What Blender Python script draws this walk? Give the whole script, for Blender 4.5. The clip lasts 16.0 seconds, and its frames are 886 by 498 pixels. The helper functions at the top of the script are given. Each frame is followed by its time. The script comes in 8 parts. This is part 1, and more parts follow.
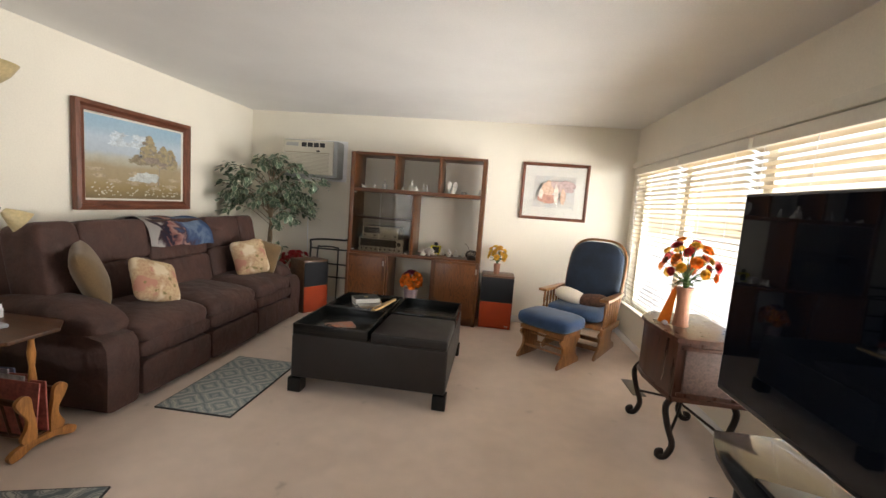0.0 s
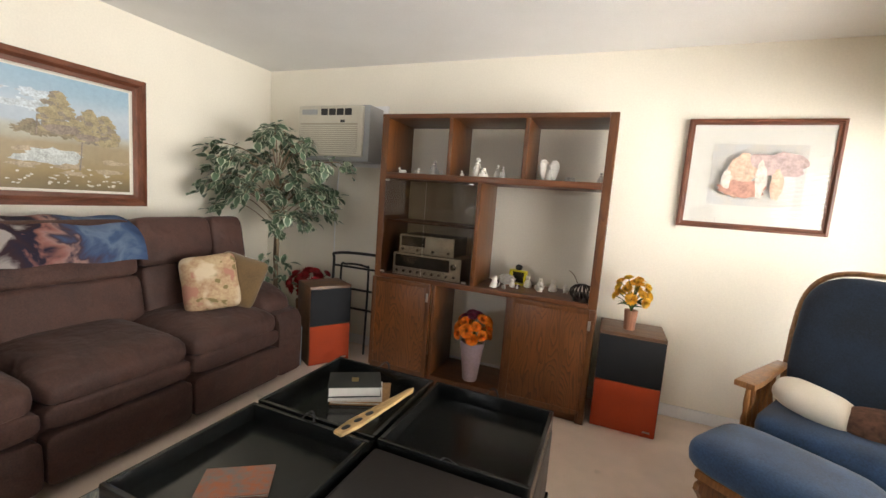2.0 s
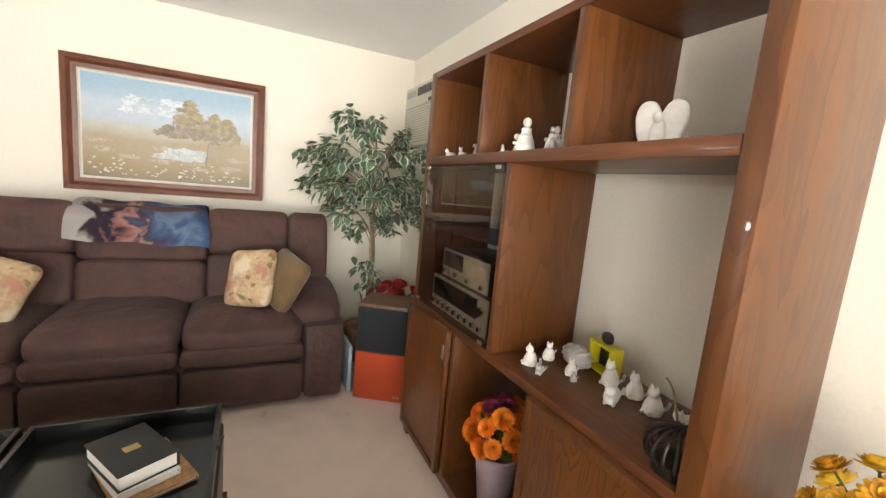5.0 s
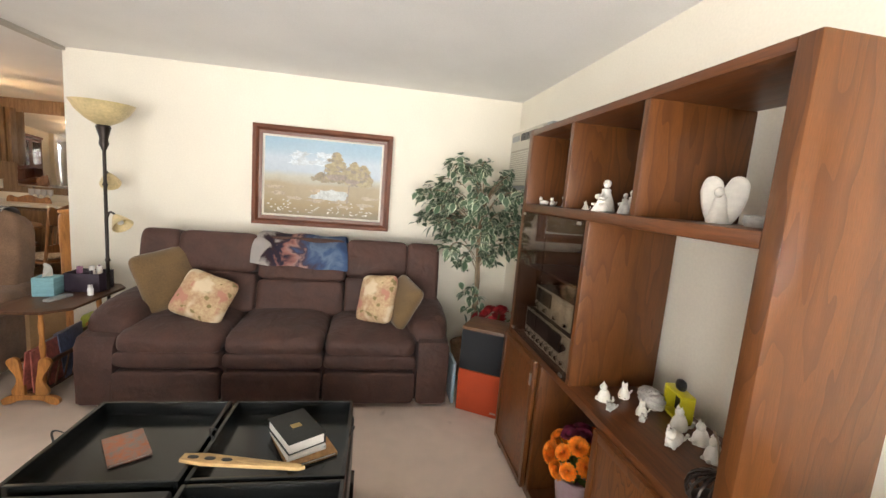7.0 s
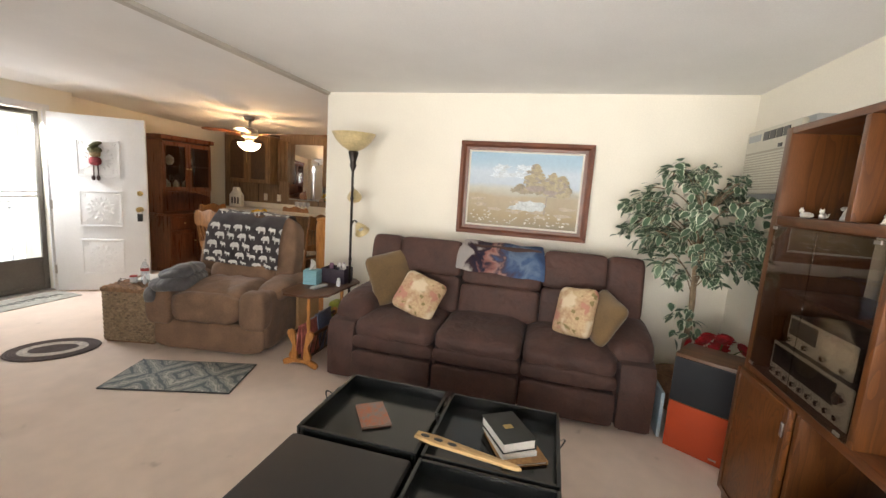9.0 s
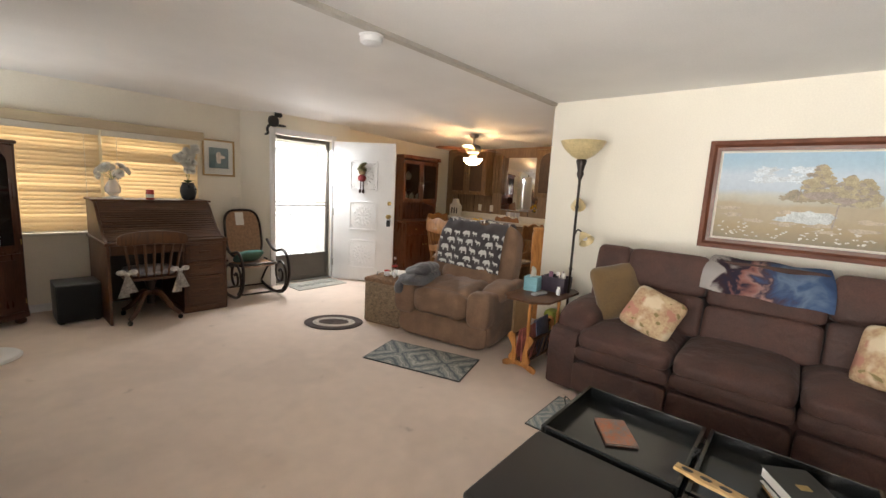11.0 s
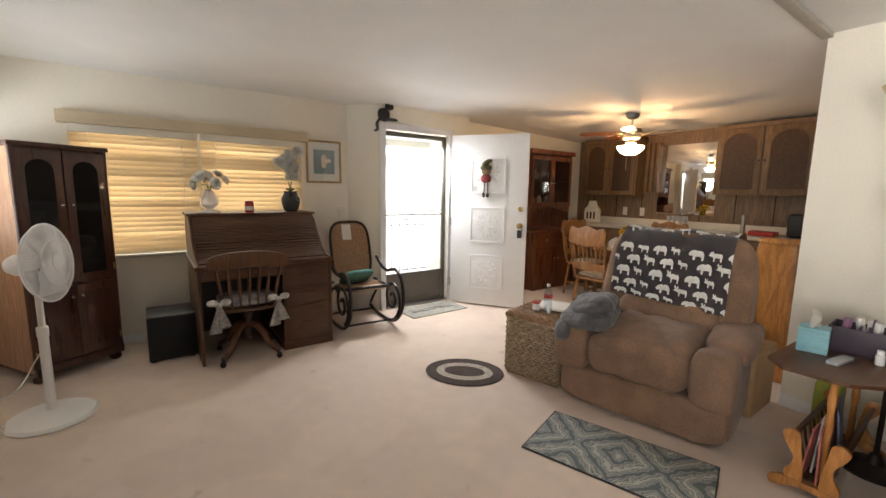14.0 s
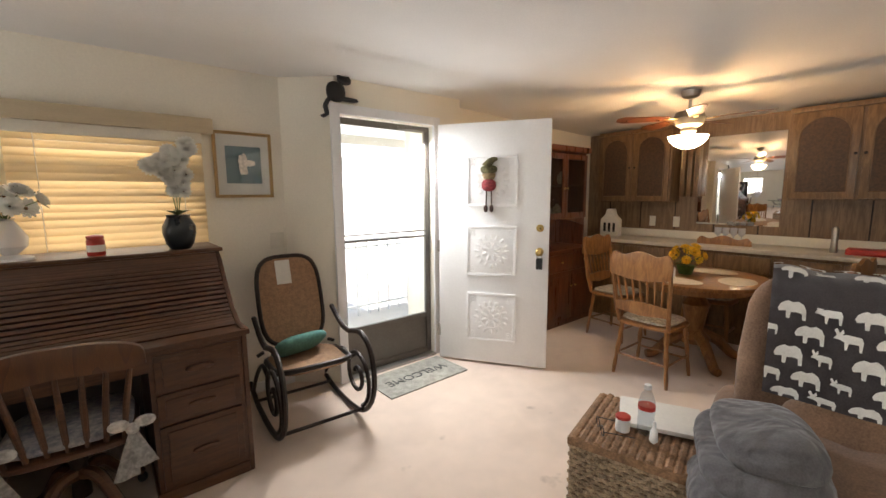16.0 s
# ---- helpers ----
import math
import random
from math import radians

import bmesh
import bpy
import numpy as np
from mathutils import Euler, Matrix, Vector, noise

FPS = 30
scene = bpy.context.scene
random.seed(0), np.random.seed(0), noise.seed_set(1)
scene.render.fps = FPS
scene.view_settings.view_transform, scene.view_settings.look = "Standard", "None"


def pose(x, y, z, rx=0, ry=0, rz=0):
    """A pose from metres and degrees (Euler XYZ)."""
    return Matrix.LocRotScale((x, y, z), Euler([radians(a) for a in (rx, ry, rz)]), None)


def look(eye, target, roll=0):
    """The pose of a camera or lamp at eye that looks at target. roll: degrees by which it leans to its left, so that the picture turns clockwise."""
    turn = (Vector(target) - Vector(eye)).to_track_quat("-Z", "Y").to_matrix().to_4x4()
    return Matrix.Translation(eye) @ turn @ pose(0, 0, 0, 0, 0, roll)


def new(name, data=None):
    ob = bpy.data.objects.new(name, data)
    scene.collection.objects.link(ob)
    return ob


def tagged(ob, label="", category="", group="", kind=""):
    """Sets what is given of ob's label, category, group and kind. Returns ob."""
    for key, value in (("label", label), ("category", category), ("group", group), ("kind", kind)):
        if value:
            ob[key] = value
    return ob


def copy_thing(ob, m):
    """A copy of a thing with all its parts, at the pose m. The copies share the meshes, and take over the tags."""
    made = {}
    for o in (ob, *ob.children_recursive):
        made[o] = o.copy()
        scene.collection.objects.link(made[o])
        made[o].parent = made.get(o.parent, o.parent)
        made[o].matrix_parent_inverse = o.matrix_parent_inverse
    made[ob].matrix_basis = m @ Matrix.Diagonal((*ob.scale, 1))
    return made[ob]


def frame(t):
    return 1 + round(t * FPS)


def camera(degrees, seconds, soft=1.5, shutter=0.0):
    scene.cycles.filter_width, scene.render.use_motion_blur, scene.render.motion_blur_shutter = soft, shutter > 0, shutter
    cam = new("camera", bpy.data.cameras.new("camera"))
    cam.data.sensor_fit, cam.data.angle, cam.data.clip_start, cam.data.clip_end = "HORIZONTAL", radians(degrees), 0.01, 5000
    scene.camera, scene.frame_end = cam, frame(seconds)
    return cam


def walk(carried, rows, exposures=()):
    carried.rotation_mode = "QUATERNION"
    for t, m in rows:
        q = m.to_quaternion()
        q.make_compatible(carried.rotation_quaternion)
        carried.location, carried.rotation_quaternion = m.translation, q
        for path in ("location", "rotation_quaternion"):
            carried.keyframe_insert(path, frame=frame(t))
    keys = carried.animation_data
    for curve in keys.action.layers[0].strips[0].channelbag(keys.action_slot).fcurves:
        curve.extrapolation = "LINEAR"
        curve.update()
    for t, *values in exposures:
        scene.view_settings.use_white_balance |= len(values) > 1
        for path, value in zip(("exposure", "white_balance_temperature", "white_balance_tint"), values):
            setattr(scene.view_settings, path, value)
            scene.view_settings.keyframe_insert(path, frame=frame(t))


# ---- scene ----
cam = camera(94.3, 16.0)
PATH = [
    (0, (0.092, -0.124, 1.354), (-0.142, 1.85, 1.134), 4.3),
    (0.5, (0.045, 0.318, 1.357), (-0.232, 2.286, 1.13), 4.2),
    (1, (0.04, 0.843, 1.329), (-0.341, 2.794, 1.107), 4.1),
    (1.5, (0.005, 1.359, 1.292), (-0.533, 3.271, 1.062), 4.1),
    (2, (-0.004, 1.833, 1.301), (-0.744, 3.676, 1.064), 4.3),
    (2.5, (0.001, 2.286, 1.284), (-0.95, 4.028, 1.044), 4.5),
    (3, (0.042, 2.704, 1.265), (-1.106, 4.324, 1.021), 4.7),
    (3.5, (0.163, 3.102, 1.226), (-1.225, 4.52, 0.977), 4.8),
    (4, (0.215, 3.409, 1.215), (-1.376, 4.592, 0.947), 5.2),
    (6.5, (0.659, 3.626, 1.503), (-1.251, 4.15, 1.228), 4.8),
    (7, (0.679, 3.562, 1.493), (-1.273, 3.897, 1.217), 4.7),
    (7.5, (0.696, 3.507, 1.51), (-1.278, 3.647, 1.221), 4.5),
    (8, (0.697, 3.468, 1.501), (-1.28, 3.395, 1.212), 4.3),
    (8.5, (0.692, 3.428, 1.504), (-1.265, 3.142, 1.207), 4.0),
    (9, (0.715, 3.381, 1.489), (-1.202, 2.889, 1.197), 3.8),
    (9.5, (0.745, 3.349, 1.494), (-1.103, 2.644, 1.197), 3.7),
    (10, (0.786, 3.3, 1.468), (-0.965, 2.378, 1.178), 3.5),
    (12.5, (0.898, 2.801, 1.418), (-0.282, 1.212, 1.131), 2.3),
    (13, (0.767, 2.593, 1.365), (-0.387, 0.984, 1.089), 1.9),
    (13.5, (0.519, 2.3, 1.37), (-0.629, 0.685, 1.101), 1.4),
    (14, (0.351, 1.963, 1.373), (-0.805, 0.354, 1.098), 0.9),
    (14.5, (0.194, 1.617, 1.403), (-0.986, 0.026, 1.129), 0.7),
    (15, (-0.028, 1.32, 1.436), (-1.234, -0.253, 1.17), 0.2),
    (15.5, (-0.214, 1.003, 1.452), (-1.455, -0.542, 1.184), -0.2),
    (16, (-0.427, 0.658, 1.459), (-1.697, -0.865, 1.198), -0.4),
]
EXPOSURES = [(0, 1.14), (1.0, 1.13), (2.0, 1.34), (3.0, 1.53), (4.0, 1.64), (7.0, 1.62), (9.5, 1.42), (12.5, 1.34), (16, 1.32)]
walk(cam, [(t, look(eye, target, roll)) for t, eye, target, roll in PATH], EXPOSURES)

# ---- world, sun, large lights ----
CEIL = 2.335
EAST, WEST, NORTH, SOUTH = 1.62, -3.0, 4.81, -2.475
world = bpy.data.worlds.new("world")
scene.world = world
world.use_nodes = True
wn = world.node_tree
sky = wn.nodes.new("ShaderNodeTexSky")
sky.sky_type, sky.sun_disc = "NISHITA", False
sky.sun_elevation, sky.sun_rotation = radians(49), radians(-11)
wn.links.new(sky.outputs[0], wn.nodes["Background"].inputs[0])
wn.nodes["Background"].inputs[1].default_value = 0.15


def lamp(name, kind, m, energy, color=(1, 1, 1), **more):
    data = bpy.data.lights.new(name, kind)
    data.energy, data.color = energy, color
    for key, value in more.items():
        if key == "angle": data.angle = value
        if key == "spread": data.spread = value
        if key == "soft": data.shadow_soft_size = value
        if key == "size": data.shape, data.size, data.size_y = "RECTANGLE", value[0], value[1]
    ob = new(name, data)
    ob.matrix_world = m
    return ob


lamp("sun", "SUN", look((-1.2, 6, 7), (0, 0, 0)), 5.0, (1, 0.95, 0.88), angle=radians(0.5))
lamp("sky_east_window", "AREA", look((EAST + 0.55, 3.0, 1.1), (-3, 4.1, 0.85)), 80, (1.0, 0.955, 0.90), size=(3.2, 1.55), spread=radians(132))
lamp("sky_corner_window", "AREA", look((EAST + 0.22, -1.6, 1.4), (-3, -1.2, 0.7)), 15, (0.96, 0.98, 1.0), size=(1.3, 1.0))
lamp("sky_front_window", "AREA", look((-0.06, SOUTH - 0.22, 1.33), (-0.06, 5, 1.33)), 8, (1.0, 0.92, 0.76), size=(1.85, 1.1))
lamp("sky_front_door", "AREA", look((-2.26, -2.33, 1.86), (-2.2, -1.4, 0.4)), 19, (0.97, 0.98, 1.0), size=(0.78, 0.22))


# ---- materials ----
def mat(name, col, rough=0.6, metal=0.0, var=0.15, scale=6.0, fine=60.0, bump=0.15, stretch=(1, 1, 1), col2=None, sheen=0.0, coat=0.0, rnd=0.0, grain=0.0, alpha=None, emit=None, trans=0.0):
    """A surface with variation at two scales, at real size."""
    m = bpy.data.materials.new(name)
    m.use_nodes = True
    nt = m.node_tree
    N, L = nt.nodes, nt.links
    p = N["Principled BSDF"]
    tc = N.new("ShaderNodeTexCoord")
    mp = N.new("ShaderNodeMapping")
    mp.inputs["Scale"].default_value = stretch
    L.new(tc.outputs["Object"], mp.inputs[0])
    src = mp.outputs[0]
    if rnd:
        oi = N.new("ShaderNodeObjectInfo")
        add = N.new("ShaderNodeVectorMath")
        L.new(src, add.inputs[0])
        sc = N.new("ShaderNodeVectorMath")
        sc.operation = "SCALE"
        sc.inputs[0].default_value = (7, 11, 5)
        L.new(oi.outputs["Random"], sc.inputs["Scale"])
        L.new(sc.outputs[0], add.inputs[1])
        src = add.outputs[0]
    n1 = N.new("ShaderNodeTexNoise")
    n1.inputs["Scale"].default_value, n1.inputs["Detail"].default_value = scale, 4
    n2 = N.new("ShaderNodeTexNoise")
    n2.inputs["Scale"].default_value, n2.inputs["Detail"].default_value = fine, 3
    L.new(src, n1.inputs["Vector"])
    L.new(src, n2.inputs["Vector"])
    mix = N.new("ShaderNodeMath")
    mix.operation = "MULTIPLY_ADD"
    mix.inputs[1].default_value = 0.45
    L.new(n2.outputs["Fac"], mix.inputs[0])
    half = N.new("ShaderNodeMath")
    half.operation = "MULTIPLY"
    half.inputs[1].default_value = 0.55
    L.new(n1.outputs["Fac"], half.inputs[0])
    L.new(half.outputs[0], mix.inputs[2])
    ramp = N.new("ShaderNodeValToRGB")
    c2 = col2 or [c * (1 - var) for c in col]
    c1 = col if col2 else [min(1, c * (1 + var)) for c in col]
    ramp.color_ramp.elements[0].position, ramp.color_ramp.elements[1].position = 0.36, 0.64
    ramp.color_ramp.elements[0].color, ramp.color_ramp.elements[1].color = (*c2, 1), (*c1, 1)
    L.new(mix.outputs[0], ramp.inputs[0])
    out = ramp.outputs[0]
    if grain:
        wv = N.new("ShaderNodeTexNoise")
        wv.inputs["Scale"].default_value, wv.inputs["Detail"].default_value, wv.inputs["Distortion"].default_value = grain, 6, 1.2
        L.new(src, wv.inputs["Vector"])
        gr = N.new("ShaderNodeValToRGB")
        gr.color_ramp.elements[0].position, gr.color_ramp.elements[1].position = 0.42, 0.56
        gr.color_ramp.elements[0].color, gr.color_ramp.elements[1].color = (0.55, 0.5, 0.45, 1), (1, 1, 1, 1)
        L.new(wv.outputs["Fac"], gr.inputs[0])
        mm = N.new("ShaderNodeMix")
        mm.data_type, mm.blend_type = "RGBA", "MULTIPLY"
        mm.inputs[0].default_value = 0.6
        L.new(out, mm.inputs[6])
        L.new(gr.outputs[0], mm.inputs[7])
        out = mm.outputs[2]
    L.new(out, p.inputs["Base Color"])
    rr = N.new("ShaderNodeMapRange")
    rr.inputs[3].default_value, rr.inputs[4].default_value = max(0.02, rough - (0.1 if rough > 0.15 else 0.02)), min(1, rough + (0.1 if rough > 0.15 else 0.0))
    L.new(n1.outputs["Fac"], rr.inputs[0])
    L.new(rr.outputs[0], p.inputs["Roughness"])
    p.inputs["Metallic"].default_value = metal
    p.inputs["Sheen Weight"].default_value = sheen
    p.inputs["Coat Weight"].default_value = coat
    if trans:
        p.inputs["Transmission Weight"].default_value = trans
    if emit:
        p.inputs["Emission Color"].default_value, p.inputs["Emission Strength"].default_value = (*emit[:3], 1), emit[3]
    if bump:
        b = N.new("ShaderNodeBump")
        b.inputs["Strength"].default_value, b.inputs["Distance"].default_value = bump, 0.004
        L.new(mix.outputs[0], b.inputs["Height"])
        L.new(b.outputs[0], p.inputs["Normal"])
    return m


def glass(name, tint=(1, 1, 1), rough=0.0, frost=0.0):
    """Thin clear glass: see-through, with a mirror gloss that grows towards grazing views."""
    m = bpy.data.materials.new(name)
    m.use_nodes = True
    N, L = m.node_tree.nodes, m.node_tree.links
    out = N["Material Output"]
    tr, gl, lw, mx = N.new("ShaderNodeBsdfTransparent"), N.new("ShaderNodeBsdfGlossy"), N.new("ShaderNodeLayerWeight"), N.new("ShaderNodeMixShader")
    tr.inputs[0].default_value = (*tint, 1)
    gl.inputs["Roughness"].default_value = rough
    lw.inputs[0].default_value = 0.5
    pw, ml = N.new("ShaderNodeMath"), N.new("ShaderNodeMath")
    pw.operation, ml.operation = "POWER", "MULTIPLY_ADD"
    pw.inputs[1].default_value = 4.0
    ml.inputs[1].default_value, ml.inputs[2].default_value = 0.7, 0.05
    L.new(lw.outputs["Facing"], pw.inputs[0])
    L.new(pw.outputs[0], ml.inputs[0])
    L.new(ml.outputs[0], mx.inputs[0])
    L.new(tr.outputs[0], mx.inputs[1])
    L.new(gl.outputs[0], mx.inputs[2])
    last = mx
    if frost:
        df, m2 = N.new("ShaderNodeBsdfDiffuse"), N.new("ShaderNodeMixShader")
        df.inputs[0].default_value = (0.85, 0.85, 0.87, 1)
        m2.inputs[0].default_value = frost
        L.new(mx.outputs[0], m2.inputs[1])
        L.new(df.outputs[0], m2.inputs[2])
        last = m2
    L.new(last.outputs[0], out.inputs[0])
    return m


def translucent(name, col, share=0.5):
    m = bpy.data.materials.new(name)
    m.use_nodes = True
    N, L = m.node_tree.nodes, m.node_tree.links
    p, out = N["Principled BSDF"], N["Material Output"]
    p.inputs["Base Color"].default_value = (*col, 1)
    p.inputs["Roughness"].default_value = 0.5
    t, mx = N.new("ShaderNodeBsdfTranslucent"), N.new("ShaderNodeMixShader")
    t.inputs[0].default_value = (*col, 1)
    mx.inputs[0].default_value = share
    L.new(p.outputs[0], mx.inputs[1])
    L.new(t.outputs[0], mx.inputs[2])
    L.new(mx.outputs[0], out.inputs[0])
    return m


M_WALL = mat("wall_paint", (0.81, 0.765, 0.66), 0.75, var=0.045, scale=1.5, fine=90, bump=0.2)
M_TRIM = mat("trim_paint", (0.74, 0.70, 0.60), 0.5, var=0.04, bump=0.05)
# white batten darkened to grey: the shade on its side is in the colour
M_BATTEN_SHADED = mat("shaded_batten_paint", (0.50, 0.47, 0.42), 0.6, var=0.08, bump=0.1)
M_CEIL = mat("ceiling_paint", (0.82, 0.81, 0.79), 0.85, var=0.04, scale=2.0, fine=120, bump=0.5)
M_CARPET = mat("carpet", (0.70, 0.57, 0.475), 0.95, var=0.05, scale=9, fine=260, bump=1.0, sheen=0.2)


def stains(m, spots, scale, amount):
    """Dark stains over a surface, sparse and small or wide and faint."""
    N, L = m.node_tree.nodes, m.node_tree.links
    p = N["Principled BSDF"]
    old = p.inputs["Base Color"].links[0].from_socket
    tc, n, r, x = N.new("ShaderNodeTexCoord"), N.new("ShaderNodeTexNoise"), N.new("ShaderNodeMapRange"), N.new("ShaderNodeMix")
    n.inputs["Scale"].default_value, n.inputs["Detail"].default_value = scale, 3.0
    L.new(tc.outputs["Object"], n.inputs["Vector"])
    r.inputs[1].default_value, r.inputs[2].default_value, r.inputs[4].default_value = spots, spots + 0.08, amount
    L.new(n.outputs["Fac"], r.inputs[0])
    x.data_type = "RGBA"
    L.new(r.outputs[0], x.inputs[0])
    L.new(old, x.inputs[6])
    x.inputs[7].default_value = (0.22, 0.16, 0.12, 1)
    L.new(x.outputs[2], p.inputs["Base Color"])


stains(M_CARPET, 0.68, 5.5, 0.4)
stains(M_CARPET, 0.50, 1.4, 0.10)
M_WHITE = mat("white_paint", (0.8, 0.8, 0.8), 0.4, var=0.03, bump=0.05)
M_OAK_DARK_H = mat("dark_oak_across", (0.11, 0.035, 0.009), 0.4, var=0.25, scale=3, fine=40, stretch=(0.7, 8, 8), grain=6, bump=0.12, rnd=1, coat=0.15)
def creases(m, scale, strength):
    """Shallow soft creases of worn upholstery, under the fine relief."""
    N, L = m.node_tree.nodes, m.node_tree.links
    b = [n for n in N if n.type == "BUMP"][0]
    tc, n, c = N.new("ShaderNodeTexCoord"), N.new("ShaderNodeTexNoise"), N.new("ShaderNodeBump")
    n.inputs["Scale"].default_value, n.inputs["Detail"].default_value, n.inputs["Distortion"].default_value = scale, 2, 0.3
    c.inputs["Strength"].default_value, c.inputs["Distance"].default_value = strength, 0.05
    L.new(tc.outputs["Object"], n.inputs["Vector"])
    L.new(n.outputs["Fac"], c.inputs["Height"])
    L.new(c.outputs[0], b.inputs["Normal"])


def cathedral(name, light, dark, lengthwise):
    """Flat-sawn oak: long nested arches of dark grain with pores."""
    m = mat(name, light, 0.38, var=0.25, scale=2, fine=60, stretch=(6, 6, 0.5), bump=0.12, rnd=1, coat=0.22)
    N, L = m.node_tree.nodes, m.node_tree.links
    p = N["Principled BSDF"]
    old = p.inputs["Base Color"].links[0].from_socket
    tc, mp, oi, ad = N.new("ShaderNodeTexCoord"), N.new("ShaderNodeMapping"), N.new("ShaderNodeObjectInfo"), N.new("ShaderNodeVectorMath")
    mp.inputs["Scale"].default_value = (5.0, 5.0, 0.9)
    L.new(tc.outputs["Object"], mp.inputs[0])
    sc = N.new("ShaderNodeVectorMath")
    sc.operation = "SCALE"
    sc.inputs[0].default_value = (3, 1, 4)
    L.new(oi.outputs["Random"], sc.inputs["Scale"])
    L.new(mp.outputs[0], ad.inputs[0])
    L.new(sc.outputs[0], ad.inputs[1])
    n = N.new("ShaderNodeTexNoise")
    n.inputs["Scale"].default_value, n.inputs["Detail"].default_value = 0.9, 3.0
    L.new(ad.outputs[0], n.inputs["Vector"])
    k = N.new("ShaderNodeMath")
    k.operation = "MULTIPLY"
    k.inputs[1].default_value = lengthwise
    L.new(n.outputs["Fac"], k.inputs[0])
    f = N.new("ShaderNodeMath")
    f.operation = "FRACT"
    L.new(k.outputs[0], f.inputs[0])
    r = N.new("ShaderNodeValToRGB")
    e = r.color_ramp.elements
    e[0].position, e[0].color = 0.0, (1, 1, 1, 1)
    e[1].position, e[1].color = 1.0, (0, 0, 0, 1)
    e.new(0.45).color = (0.12, 0.12, 0.12, 1)
    L.new(f.outputs[0], r.inputs[0])
    x = N.new("ShaderNodeMix")
    x.data_type = "RGBA"
    x.inputs[7].default_value = (*dark, 1)
    L.new(r.outputs[0], x.inputs[0])
    L.new(old, x.inputs[6])
    L.new(x.outputs[2], p.inputs["Base Color"])
    return m


M_OAK_DARK = cathedral("dark_oak", (0.108, 0.036, 0.0075), (0.07, 0.022, 0.005), 14)
M_DOOR_OAK = cathedral("oak_cathedral", (0.15, 0.05, 0.0105), (0.065, 0.02, 0.005), 40)
M_WALNUT = mat("walnut", (0.088, 0.034, 0.012), 0.42, var=0.3, scale=3, fine=40, stretch=(0.8, 8, 8), grain=5, bump=0.12, rnd=1, coat=0.08)
M_CHERRY = mat("dark_cherry", (0.07, 0.026, 0.016), 0.3, var=0.3, scale=3, fine=40, stretch=(8, 8, 0.8), grain=5, bump=0.1, rnd=1, coat=0.25)
M_HUTCH = mat("red_cherry", (0.16, 0.05, 0.02), 0.3, var=0.3, scale=3, fine=40, stretch=(8, 8, 0.8), grain=5, bump=0.1, rnd=1, coat=0.25)
M_PINK_OAK = mat("light_oak_veneer", (0.52, 0.30, 0.18), 0.4, var=0.2, scale=3, fine=40, stretch=(10, 10, 0.8), grain=7, bump=0.08)
M_OAK = mat("golden_oak", (0.31, 0.14, 0.045), 0.35, var=0.22, scale=4, fine=40, stretch=(5, 5, 1), grain=6, bump=0.1, rnd=1, coat=0.2)
M_PINE = mat("orange_pine", (0.50, 0.22, 0.06), 0.35, var=0.22, scale=4, fine=40, stretch=(5, 5, 1), grain=5, bump=0.1, rnd=1, coat=0.2)
M_KCAB = mat("kitchen_oak", (0.20, 0.115, 0.052), 0.4, var=0.22, scale=4, fine=40, stretch=(7, 7, 0.9), grain=6, bump=0.1, rnd=1)
M_KPANEL = mat("kitchen_panelling", (0.23, 0.145, 0.08), 0.45, var=0.2, scale=4, fine=40, stretch=(7, 7, 0.7), grain=6, bump=0.1, rnd=1)
M_SOFA = mat("brown_microfibre", (0.060, 0.0255, 0.0185), 0.72, var=0.38, scale=6, fine=140, bump=0.4, sheen=0.06)
M_RECL = mat("tan_microfibre", (0.215, 0.128, 0.080), 0.9, var=0.34, scale=5, fine=140, bump=0.35, sheen=0.12)
creases(M_SOFA, 9, 0.4)
creases(M_RECL, 6, 0.4)
M_LEATHER = mat("black_leather", (0.015, 0.0125, 0.012), 0.4, var=0.2, scale=9, fine=220, bump=0.25)
M_TRAY = mat("black_tray_wood", (0.008, 0.009, 0.009), 0.2, var=0.2, bump=0.05)
M_BLACK = mat("black_plastic", (0.012, 0.012, 0.013), 0.35, var=0.2, bump=0.05)
M_IRON = mat("dark_iron", (0.03, 0.022, 0.018), 0.4, 0.6, var=0.3, bump=0.1)
M_BLUE = mat("blue_velvet", (0.026, 0.066, 0.155), 0.85, var=0.35, scale=7, fine=140, bump=0.3, sheen=0.2)
M_NAVY = mat("navy_velvet", (0.012, 0.024, 0.048), 0.85, var=0.35, scale=7, fine=140, bump=0.3, sheen=0.15)
M_ORANGE = mat("orange_grille_cloth", (0.42, 0.055, 0.015), 0.9, var=0.1, scale=8, fine=300, bump=0.3)
M_BLACKCLOTH = mat("black_grille_cloth", (0.014, 0.015, 0.018), 0.9, var=0.1, scale=8, fine=300, bump=0.3)
M_BEIGEPL = mat("beige_plastic", (0.55, 0.52, 0.43), 0.5, var=0.05, bump=0.05)
M_GREYPL = mat("grey_plastic", (0.35, 0.36, 0.36), 0.5, var=0.05, bump=0.05)
M_CERAMIC = mat("white_ceramic", (0.75, 0.72, 0.66), 0.35, var=0.1, scale=20, bump=0.1)
M_CHROME = mat("chrome", (0.7, 0.7, 0.7), 0.15, 1.0, var=0.05, bump=0)
M_SILVER = mat("silver_fascia", (0.62, 0.60, 0.56), 0.45, 0.25, var=0.06, bump=0.03)
M_STEEL = mat("brushed_aluminium", (0.45, 0.43, 0.40), 0.35, 1.0, var=0.08, bump=0.05)
M_BRASS = mat("brass", (0.5, 0.36, 0.15), 0.3, 1.0, var=0.1, bump=0)
